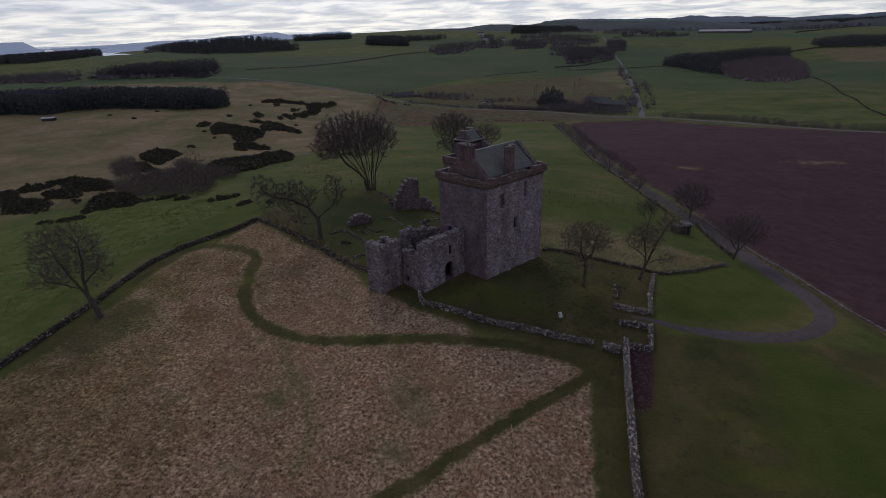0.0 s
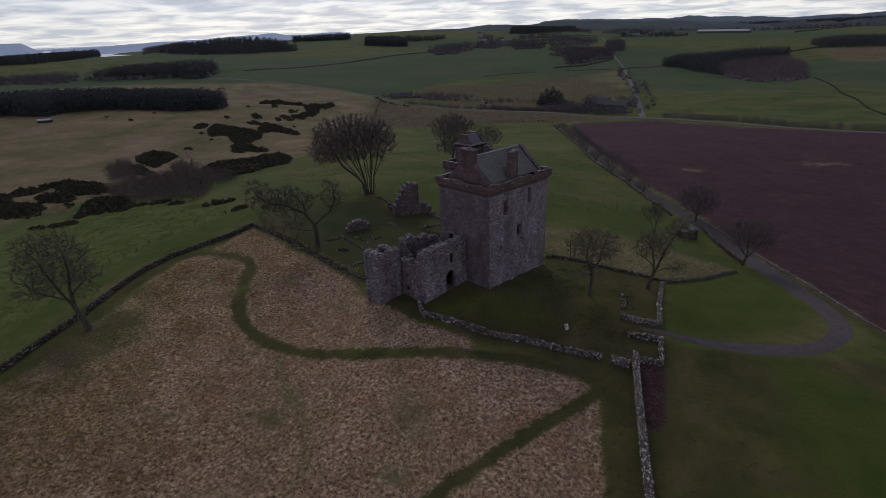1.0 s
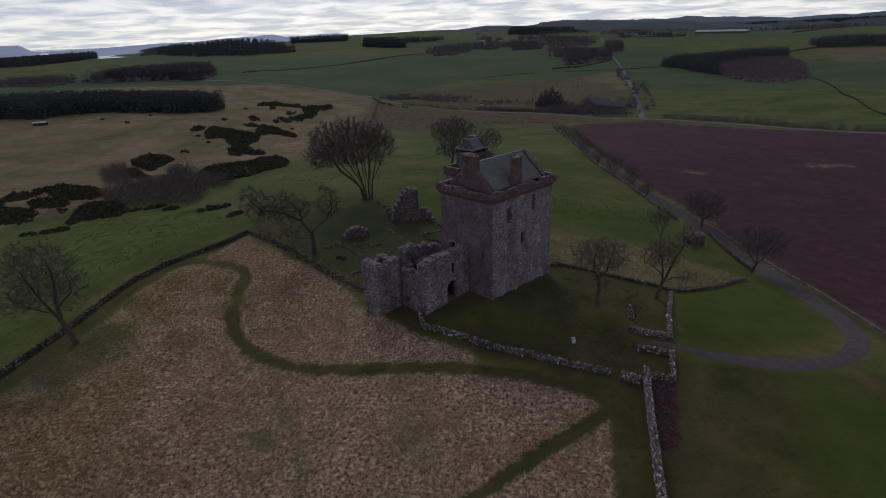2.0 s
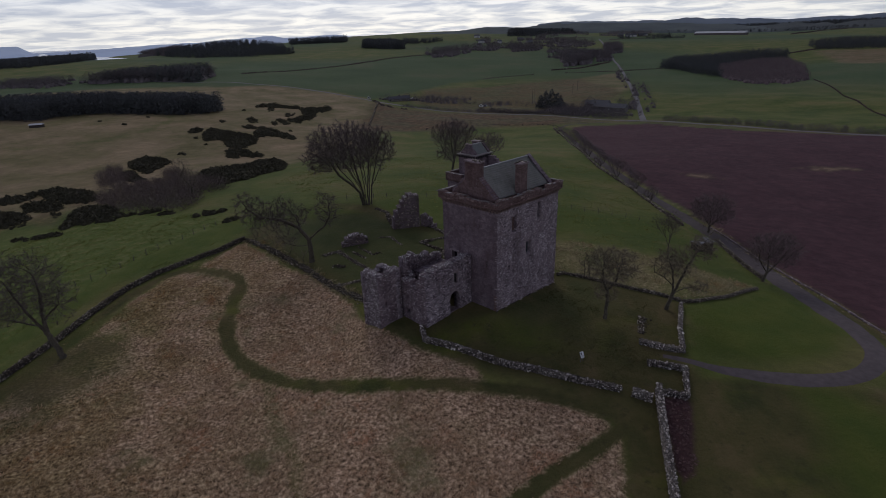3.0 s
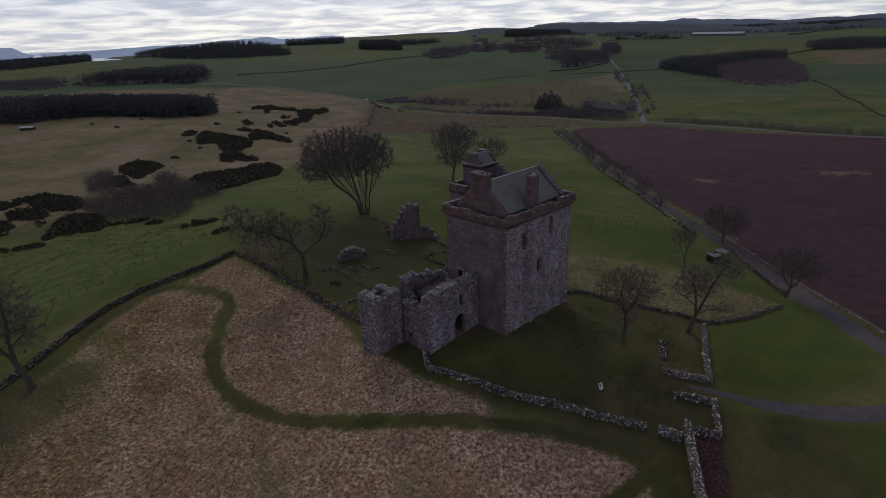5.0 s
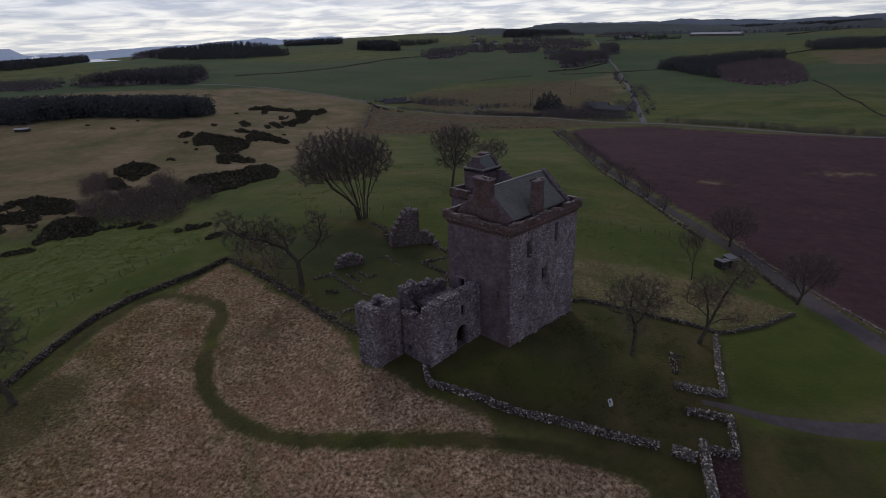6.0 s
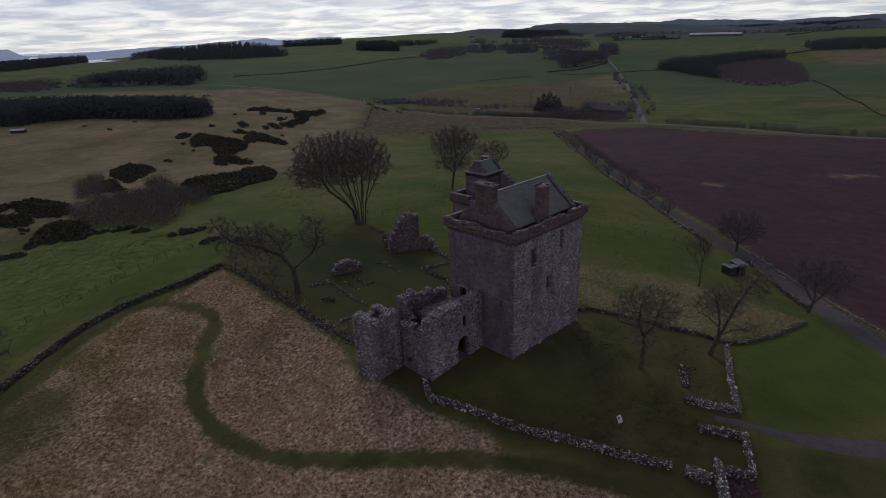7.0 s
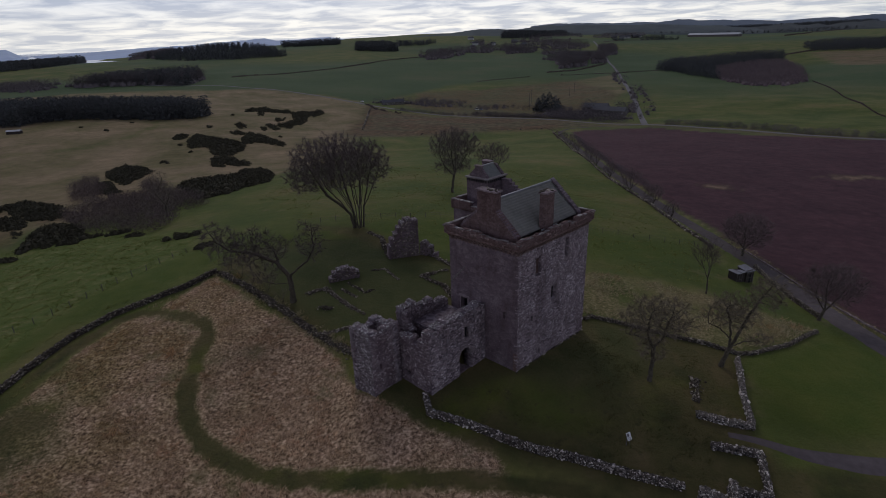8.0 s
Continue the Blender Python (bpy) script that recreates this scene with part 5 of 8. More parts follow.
    for p, q, top, sd in runs:
        run = Stretch(p, q, 0.34, 14.6, top, (), sd)
        part("parapet", raw_mesh("parapet", *run.body(rng, 0.3, 0.025)), WALL_RED, tower)
        v, f = coping_line(run, rng)
        part("parapet_coping", raw_mesh("parapet_coping", v, f), STONE_COPE, tower, "pale weathered coping", "stuff")
        if callable(top):
            v, f = run.facing(rng, 0.2, 0.34, 0.012, 0.7)
            part("parapet_facing", raw_mesh("parapet_facing", v, f), STONE_RED, tower, kind="stuff")
    # the roof within the wall walk
    r0, r1, e0, e1, eave, ridge = 1.5, 11.9, 0.95, 8.3, 15.25, 18.65
    mid = (e0 + e1) / 2
    for name, b_low in (("roof_slope", e0), ("roof_slope", e1)):
        bm = bmesh.new()
        uv = bm.loops.layers.uv.new("slates")
        spots = [(r0, b_low, eave), (r1, b_low, eave), (r1, mid, ridge), (r0, mid, ridge)]
        vs = [bm.verts.new(lay(*s)) for s in spots]
        face = bm.faces.new(vs)
        slope = math.hypot(mid - e0, ridge - eave)
        for loop, st in zip(face.loops, ((0, 0), (r1 - r0, 0), (r1 - r0, slope), (0, slope))):
            loop[uv].uv = st
        bmesh.ops.solidify(bm, geom=bm.faces[:], thickness=0.12)
        part(name, bm, SLATE, tower, "worn green-grey slates")
    part("ridge", castle_box("ridge", r0, r1, mid - 0.14, mid + 0.14, ridge - 0.1, ridge + 0.09, 0.03), LEAD, tower, "pale stone ridge")
    # slate courses standing a little proud
    slates = []
    tilt = math.atan2(ridge - eave, mid - e0)
    rows = int(math.hypot(mid - e0, ridge - eave) / 0.3)
    for i in range(rows):
        t = (i + 0.2) / rows
        b, z = e0 + (mid - e0) * t, eave + (ridge - eave) * t
        x = r0 + 0.1 + (0.17 if i % 2 else 0)
        while x < r1 - 0.35:
            w = rng.uniform(0.26, 0.42)
            up, n_b, n_z = 0.34, -math.sin(tilt), math.cos(tilt)
            jog = rng.uniform(0.0, 0.003)
            pts = []
            for da, du, dn in ((0, 0, jog + 0.007), (w * 0.96, 0, jog + 0.007), (w * 0.96, up, 0.002), (0, up, 0.002), (0, 0, 0.0), (w * 0.96, 0, 0.0)):
                pts.append(lay(x + da, b + math.cos(tilt) * du + n_b * dn, z + math.sin(tilt) * du + n_z * dn))
            slates.append((np.array(pts), np.array([(0, 1, 2, 3), (4, 5, 1, 0)])))
            x += w
    v, f = join(slates)
    me = raw_mesh("slate_covering", v, f)
    part("slate_covering", me, SLATE_PIECE, tower, "overlapping slates", "stuff")
    # crow-stepped gables with their stacks
    for a in (0.95, r1):
        bm = bmesh.new()
        outline = ((e0 - 0.1, WALK - 0.1), (e1 + 0.1, WALK - 0.1), (e1 + 0.1, eave + 0.2), (mid, ridge + 0.25), (e0 - 0.1, eave + 0.2))
        near = [bm.verts.new(lay(a, b, z)) for b, z in outline]
        far = [bm.verts.new(lay(a + 0.6, b, z)) for b, z in outline]
        bm.faces.new(near)
        bm.faces.new(far[::-1])
        for k in range(5):
            bm.faces.new((near[k], far[k], far[(k + 1) % 5], near[(k + 1) % 5]))
        gable = part("gable", bm, WALL_RED if a < 5 else WALL_RUBBLE, tower)
        steps = 15
        for i in range(steps):
            t = (i + 0.5) / steps
            z = eave + 0.2 + (ridge - eave) * t
            for sgn in (-1, 1):
                b = mid + sgn * (mid - e0) * (1 - t)
                part("crow_step", castle_box("crow_step", a - 0.03, a + 0.63, b - 0.15, b + 0.15, z - 0.22, z + 0.03 + rng.uniform(-0.05, 0.05), 0.03), WALL_HARL, gable)
    for name, a0, a1, b0, b1, z0, z1 in (("chimney", 0.9, 1.75, 3.55, 6.0, 17.2, 19.7), ("chimney", 5.05, 6.55, 0.45, 1.25, 14.6, 19.15)):
        stack = part(name, castle_box(name, a0, a1, b0, b1, z0, z1, 0.04), WALL_RED, tower)
        part("cope", castle_box("cope", a0 - 0.14, a1 + 0.14, b0 - 0.14, b1 + 0.14, z1, z1 + 0.2, 0.04), STONE_QUOIN, stack, "projecting chimney cope")
        k = 10
        spots = [lay(rng.uniform(a0, a1), rng.uniform(b0, b1), z1 + 0.22) for _ in range(k)]
        part("capping", raw_mesh("capping", *stones(spots, rng.uniform(0.2, 0.4, (k, 3)) * (1, 1, 0.4), rng.uniform(0, 3, k), rng)), STONE_DARK, stack, kind="stuff")
    part("lead_flashing", castle_box("lead_flashing", 4.6, 7.4, 0.5, 0.62, 15.2, 15.42, 0.02), LEAD, tower)
    part("wall_walk", castle_box("wall_walk", 0.0, A1, 0.0, B1, WALK, WALK + 0.08), WALL_RUBBLE, tower)
    # stair wing behind, with its cap house
    part("wing", castle_box("wing", 7.7, 13.0, B1, 15.8, -1.2, 14.6), WALL_HARL, tower)
    for p, q, level in ((plan(7.5, 16.0), plan(7.5, 12.8), 15.5), (plan(7.5, 12.8), plan(7.5, 9.6), 15.0), (plan(13.2, 9.4), plan(13.2, 16.0), 15.5), (plan(13.2, 16.0), plan(7.5, 16.0), 15.5)):
        run = Stretch(p, q, 0.4, 14.3, level, (), 1)
        part("wing_parapet", raw_mesh("wing_parapet", *run.body(rng, 0.3, 0.03)), WALL_RED, tower)
        part("wing_coping", raw_mesh("wing_coping", *coping_line(run, rng)), STONE_COPE, tower, kind="stuff")
    cap = part("cap_house", castle_box("cap_house", 9.6, 13.1, 12.0, 15.25, 14.4, 17.95), WALL_HARL, tower)
    part("cornice", castle_box("cornice", 9.4, 13.3, 11.8, 15.45, 17.95, 18.13, 0.04), STONE_COPE, cap, "pale moulded cornice")
    bm = bmesh.new()
    uv = bm.loops.layers.uv.new("slates")
    pts = [lay(10.1, 12.3, 18.1), lay(12.7, 12.3, 18.1), lay(12.7, 13.6, 19.45), lay(10.1, 13.6, 19.45), lay(12.7, 14.9, 18.1), lay(10.1, 14.9, 18.1)]
    vs = [bm.verts.new(p) for p in pts]
    for quad in ((0, 1, 2, 3), (3, 2, 4, 5)):
        face = bm.faces.new([vs[i] for i in quad])
        for loop, st in zip(face.loops, ((0, 0), (2.6, 0), (2.6, 2.1), (0, 2.1))):
            loop[uv].uv = st
    for tri in ((0, 3, 5), (1, 4, 2)):
        bm.faces.new([vs[i] for i in tri])
    part("cap_roof", bm, SLATE, cap)
    for a in (9.85, 12.65):
        gable = part("cap_gable", castle_box("cap_gable", a, a + 0.35, 12.2, 15.0, 18.1, 18.3), WALL_HARL, cap)
        for i in range(6):
            half = 1.34 * (1 - i / 7) + 0.04
            bm = castle_box("crow_step", a, a + 0.35, 13.6 - half, 13.6 + half, 18.28 + i * 0.185, 18.47 + i * 0.185, 0.02)
            part("crow_step", bm, WALL_HARL, cap)
    part("cap_stack", castle_box("cap_stack", 9.8, 10.2, 13.1, 14.1, 18.9, 19.5, 0.03), WALL_HARL, cap)
    part("cap_cope", castle_box("cap_cope", 9.7, 10.3, 13.0, 14.2, 19.5, 19.62, 0.03), STONE_QUOIN, cap)
    for i in range(9):  # small corbels under the cornice
        part("corbel", castle_box("corbel", 9.45, 9.62, 12.1 + 0.36 * i, 12.26 + 0.36 * i, 17.6, 17.93), DARK_STONE, cap)
        part("corbel", castle_box("corbel", 9.72 + 0.38 * i, 9.88 + 0.38 * i, 11.84, 12.02, 17.6, 17.93), DARK_STONE, cap)
    part("cap_ridge", castle_box("cap_ridge", 10.2, 12.65, 13.5, 13.7, 19.38, 19.52, 0.03), LEAD, cap, "pale ridge")
    part("cap_stack", castle_box("cap_stack", 12.4, 13.1, 14.0, 15.2, 18.1, 19.5, 0.03), WALL_HARL, cap)
    part("cap_cope", castle_box("cap_cope", 12.3, 13.2, 13.9, 15.3, 19.5, 19.62, 0.03), STONE_QUOIN, cap)
    garret = part("garret_gable", castle_box("garret_gable", 12.2, 12.8, 9.4, 12.0, 14.5, 16.3), WALL_HARL, tower)
    for i in range(4):
        bm = castle_box("crow_step", 12.2, 12.8, 9.4 + 0.45 * i, 12.0, 16.29 + 0.36 * i, 16.66 + 0.36 * i, 0.02)
        part("crow_step", bm, WALL_HARL, garret)
    return tower


SLATE_PIECE = plain_material("single_slates", (0.178, 0.176, 0.158), (0.252, 0.247, 0.222), 1.6, 0.95, 0.15, 0.3, 0.05)
build_tower()


# ---- the gate range and its ruined court ----
def jag(mean, amount, seed, lows=()):
    """A broken wall head: (s0, s1, height) stretches in lows lie lower or higher."""
    def top(s):
        z = mean
        for s0, s1, height in lows:
            if s0 <= s < s1:
                z = height
        return z + amount * float(lattice(s, seed * 7.3, 0.9, seed)) + amount * 0.6 * float(lattice(s, seed * 3.1, 0.35, seed + 1))
    return top


def ruin_wall(parent, name, p, q, thick, base, top, openings=(), seed=1, both=True, side=1, stone=STONE_TOWER, proud=0.012, skip=0.1, body=WALL_RUBBLE):
    rng = np.random.default_rng(seed)
    run = Stretch(p, q, thick, base, top, openings, side)
    wall = part(name, raw_mesh(name, *run.body(rng, 0.18, 0.03)), body, parent)
    pieces = [run.facing(rng, 0.13, 0.215, proud, skip)]
    if both:
        pieces.append(run.facing(rng, 0.2, 0.3, proud, skip, True))
    part("rubble_facing", raw_mesh("rubble_facing", *join(pieces)), stone, wall, kind="stuff")
    for s0, s1, z0, z1, arched in openings:
        if not arched:  # near-black backing added a forearm deep, shade of the opening in its colour
            bm = bmesh.new()
            bmesh.ops.create_cube(bm, size=1)
            for v in bm.verts:
                v.co = Vector([float(c) for c in run.spot((s0 + s1) / 2 + v.co.x * (s1 - s0 + 0.1), 0.62 + v.co.y * 0.12, (z0 + z1) / 2 + v.co.z * (z1 - z0 + 0.1))])
            part("dark_backing", bm, DARK_STONE, wall)
    part("broken_head", raw_mesh("broken_head", *run.head(rng, 0.125, 70.0)), STONE_HEAD, wall, "pale loose stones on the wall head", "stuff")
    return run


def build_gate_range():
    gate = thing("gate_range", "roofless gatehouse range of grey rubble with arched gateway", "ruin")
    front = ruin_wall(gate, "gate_wall", plan(-8.4, 4.25), plan(0, 4.25), 1.1, -1.0, jag(7.15, 0.14, 11, ((0, 1.0, 6.9), (6.9, 8.5, 7.3))), [(4.25, 6.05, -0.6, 2.95, True), (5.1, 5.8, 4.0, 5.55, False), (2.0, 2.32, 3.3, 3.66, False)], 11, stone=STONE_FRONT, proud=0.008, skip=0.5)
    opening_trim(gate, front, 5.1, 5.8, 4.0, 5.55, 0.4)
    # arch ring
    rng = np.random.default_rng(5)
    for i in range(11):
        t = math.pi * (i + 0.5) / 11
        c = front.spot(5.15 - 1.02 * math.cos(t), 0.1, 2.05 + 1.02 * math.sin(t))
        bm = bmesh.new()
        bmesh.ops.create_cube(bm, size=1)
        for v in bm.verts:
            r, w = 1.03 + v.co.x * 0.26, t + v.co.z * 0.25
            v.co = Vector([float(k) for k in front.spot(5.15 - r * math.cos(w), 0.12 + v.co.y * 0.36, 2.05 + r * math.sin(w))])
        part("voussoir", bm, STONE_QUOIN, gate)
    part("passage_floor", castle_box("passage_floor", -8.2, -0.2, 4.4, 10.6, -0.5, -0.06), WALL_HARL, gate)
    part("passage_wall", castle_box("passage_wall", -5.5, -5.0, 5.36, 9.78, -0.5, 4.9), WALL_HARL, gate)
    ruin_wall(gate, "flank_wall", plan(-8.4, 9.6), plan(-8.4, 4.25), 1.0, -1.4, jag(5.0, 0.2, 12, ((0, 0.8, 4.8), (0.8, 2.8, 5.3), (2.8, 3.6, 4.75), (3.6, 4.4, 5.5), (4.4, 5.4, 6.8))), [(1.42, 2.28, 0.3, 1.15, False), (1.85, 2.3, 2.7, 3.15, False)], 12, proud=0.008, skip=0.55, body=WALL_HARL)
    # corner tower: four thin walls round a hollow
    t_top = 7.0
    ruin_wall(gate, "corner_tower_wall", plan(-12.35, 8.5), plan(-8.6, 8.5), 0.8, -1.6, jag(t_top - 0.1, 0.09, 13, ((0.9, 1.6, 6.65),)), [(1.0, 1.25, 2.2, 2.95, False)], 13, proud=0.01, skip=0.6, body=WALL_HARL)
    ruin_wall(gate, "corner_tower_wall", plan(-12.35, 11.6), plan(-12.35, 8.5), 0.8, -1.8, jag(t_top - 0.05, 0.07, 14), [(1.5, 1.75, 3.3, 4.0, False)], 14, stone=STONE_GATE)
    ruin_wall(gate, "corner_tower_wall", plan(-8.6, 11.8), plan(-12.35, 11.8), 0.8, -1.6, jag(6.8, 0.12, 15, ((1.2, 2.6, 6.4),)), (), 15)
    ruin_wall(gate, "corner_tower_wall", plan(-8.7, 8.5), plan(-8.7, 11.8), 0.8, -1.0, jag(6.6, 0.15, 16, ((0, 1.1, 6.9),)), (), 16)
    part("tower_floor", castle_box("tower_floor", -11.6, -9.3, 9.2, 11.1, 3.4, 3.6), WALL_RUBBLE, gate)
    # inner wall of the range, mostly broken
    ruin_wall(gate, "inner_wall", plan(-7.0, 9.8), plan(0, 9.8), 0.9, -0.6, jag(6.2, 0.22, 17, ((0, 1.9, 7.5), (1.9, 2.6, 7.1), (2.6, 3.2, 6.1), (3.2, 4.6, 6.7))), [(0.8, 1.5, 4.6, 6.7, True), (2.7, 3.6, 0.2, 2.2, True)], 17)
    ruin_wall(gate, "cross_wall", plan(-7.0, 9.8), plan(-7.0, 8.4), 0.8, -0.6, jag(5.2, 0.4, 18, ((0, 0.7, 6.9),)), (), 18)
    part("vault_head", castle_box("vault_head", -5.4, -0.02, 5.3, 9.85, 4.9, 5.25), WALL_RUBBLE, gate, "mortared upper floor over the vault")
    return gate


build_gate_range()


def upright_ruin(name, label, p, q, thick, base, top, seed, openings=(), body=WALL_HARL):
    """A fragment of standing wall."""
    holder = thing(name, label, "ruin", "ruins of the court", at=(0, 0, 0))
    ruin_wall(holder, "wall", p, q, thick, base, top, openings, seed, True, 1, STONE_DARK, 0.015, 0.6, body)
    return holder


upright_ruin("ruined_gable", "tall dark fragment of a ruined gable", (-17.0, 30.2), (-12.3, 32.1), 1.5, -0.2, jag(4.6, 0.10, 21, ((0, 0.45, 3.3), (0.45, 1.0, 4.4), (1.0, 1.6, 5.3), (1.6, 2.2, 6.2), (2.2, 2.9, 6.9), (2.9, 4.0, 7.4), (4.0, 5.6, 7.1))), 21)
upright_ruin("ruined_pier", "low stump of rubble wall at the gable's foot", (-12.2, 32.3), (-9.4, 31.2), 1.0, -0.2, jag(2.4, 0.25, 22, ((0, 1.2, 3.1), (1.2, 1.9, 2.5), (2.2, 3.2, 1.3))), 22)
upright_ruin("ruined_oven", "rounded stump of dark rubble wall", (-25.4, 22.6), (-21.0, 24.1), 1.2, -0.6, jag(2.0, 0.15, 23, ((0, 0.6, 1.3), (0.6, 1.3, 2.1), (1.3, 3.2, 2.65), (3.2, 4.0, 2.3))), 23)


def footing(label, line, height, width, seed, mat=STONE_PALE, sink=0.55):
    """The foot of a vanished wall: a line of low tumbled stones."""
    rng = np.random.default_rng(seed)
    v, f = dyke_stones(line, width * 0.8, height * sink, rng, 0.105, 0.7)
    v = v.reshape(-1, 8, 3)
    stray = np.where(rng.random(len(v)) < 0.3, 1.0, 0.25)[:, None] * rng.normal(0, 0.32, (len(v), 2))
    mid = v[:, :, :2].mean(1)
    drop = np.clip(np.hypot(*stray.T) * 0.6, 0, 0.22) + land(mid[:, 0], mid[:, 1]) - land(*(mid + stray).T)
    v[:, :, :2] += stray[:, None]
    v[:, :, 2] -= drop[:, None]
    v = v.reshape(-1, 3)
    gap = lattice(v[::8, 0], v[::8, 1], 1.1, seed) + rng.normal(0, 0.35, len(v) // 8) > -0.35
    v = v.reshape(-1, 8, 3)[gap].reshape(-1, 3)
    f = f[:len(v) // 8 * 5]
    return tagged(part("wall_footing", raw_mesh("wall_footing", v, f), mat), label, "ruin", "wall footings", "stuff")


LOW = "low tumbled footing of a ruined court wall in turf"
for i, (line, height, width) in enumerate((
    ([(-19.6, 26.2), (-17.4, 26.7), (-14.9, 22.9)], 0.3, 0.45), ([(-28.3, 19.8), (-25.7, 21.2), (-21.9, 16.7), (-18.9, 13.6)], 0.6, 0.6),
    ([(-22.6, 22.7), (-19.5, 19.3), (-18.6, 20.2)], 0.4, 0.5), ([(-23.2, 20.8), (-20.6, 18.2)], 0.35, 0.6),
    ([(-25.8, 16.1), (-23.6, 15.7)], 0.6, 0.7), ([(-20.3, 11.3), (-23.4, 10.2), (-24.6, 10.3)], 0.6, 0.6),
    ([(-11.6, 24.2), (-7.6, 26.7)], 0.7, 0.8), ([(-11.6, 24.2), (-7.9, 20.6), (-6.9, 17.6)], 0.7, 0.7), ([(-9.6, 31.2), (-7.4, 28.8), (-5, 28.4)], 0.7, 0.8),
    ([(-17, 30.4), (-18.3, 35), (-19.6, 40.5), (-22.4, 43.6)], 0.7, 0.8),
)):
    footing(LOW, line, height, width * 1.25, 40 + i, STONE_DARK)

# ---- dry-stone dykes ----
dyke("wall_forecourt", [(-9.9, -3.3), (-9.4, -5.8), (-6.8, -6.9), (-4.4, -8.0), (-1.8, -9.4), (0.8, -10.5), (3.4, -11.3), (8.0, -13.0), (13.0, -14.6)], "pale lichened dry-stone wall round the forecourt turf", 0.7, 0.66, 51)
dyke("wall_stub", [(14.0, -15.1), (15.9, -16.1)], "short pale stub of dry-stone wall by the gap", 0.95, 0.75, 52)
dyke("wall_approach", [(16.9, -14.7), (15.0, -23), (13.3, -30.9), (12.2, -36.2), (9.8, -50)], "long straight pale dry-stone wall beside mown strip", 1.35, 0.7, 53)
dyke("wall_garden_south", [(17.2, -10.1), (18.8, -10.4), (21.3, -11.0), (19.8, -15.6), (17.2, -15.0)], "lichened dry-stone wall bending round the garden entrance", 0.65, 0.6, 54)
dyke("wall_garden_north", [(26.2, 3.4), (23.6, -3.2), (22.3, -7.6), (20.4, -7.2), (17.4, -6.1)], "pale dry-stone garden wall with squared corner", 0.65, 0.6, 55)
footing("short free stretch of old garden wall in turf", [(19.5, -0.6), (18.3, -4.0)], 0.8, 0.9, 56, STONE_DARK, 0.7)
dyke("wall_west", [(-64, -34), (-62.2, -18.5), (-61.4, -10.5), (-60.5, -1), (-60, 6.5), (-58.6, 13), (-56.2, 17.8), (-52.3, 21.4), (-48.4, 24.4), (-45.2, 29)], "dark mossy dry-stone field wall curving along the grass", 0.75, 0.65, 57, STONE_DARK, False, 0.115)
footing("overgrown tumbled wall between the field and the ruins", [(-45.2, 29.2), (-41, 25.6), (-36.1, 21.2), (-30.9, 16.5), (-24.7, 10.4), (-20.3, 6.8), (-17.9, 4.9)], 0.8, 1.3, 58, STONE_DARK)
dyke("wall_north", [(10.2, 11.4), (11.2, 12.2), (15.8, 10.2), (20.2, 8.1), (24, 6.9), (27, 4.9), (29, 5.3), (35.6, 8.8), (43.0, 14.5)], "dark dry-stone wall below the rough bank", 0.42, 0.46, 59, STONE_DARK, False)
dyke("wall_lane", [(47.3, 20.6), (47.7, 28.2), (48.4, 38), (48.8, 41)], "low dark dry-stone wall along the lane", 0.65, 0.6, 60, STONE_DARK, False)
dyke("wall_lane_north", [(45.2, 50), (44.9, 66), (45.3, 87), (44, 102), (43.4, 118), (44.1, 136), (47, 160), (52, 195), (57.6, 250), (61, 288), (63.4, 325)], "low dark wall along the receding lane", 0.45, 0.5, 61, STONE_DARK, False, 0.27)
dyke("wall_bog", [(-91, 531), (-84, 458), (-77.5, 392), (-74.5, 362)], "dark old field wall between moor and bog", 0.9, 0.8, 63, STONE_DARK, False, 0.5)
dyke("wall_verge", [(51.9, 52), (52.6, 40), (53.9, 27), (53.9, 12), (53.6, -1), (55, -9)], "low pale stone edging between the lane and ploughland", 0.16, 0.3, 62, STONE_TOWER, False, 0.13)

# ---- trees that stand alone ----
OPEN = dict(levels=4, kids=(2, 2, 2, 2), bare=(0.7, 0.5, 0.3, 0.3), fork=(18, 48), shrink=(0.5, 0.74), wiggle=0.13, lift=0.05, thin=0.011)
DENSE = dict(levels=4, kids=(2, 2, 2, 2), bare=(0.6, 0.45, 0.3, 0.3), fork=(18, 56), shrink=(0.5, 0.76), wiggle=0.13, lift=0.02, thin=0.010, spray=2)

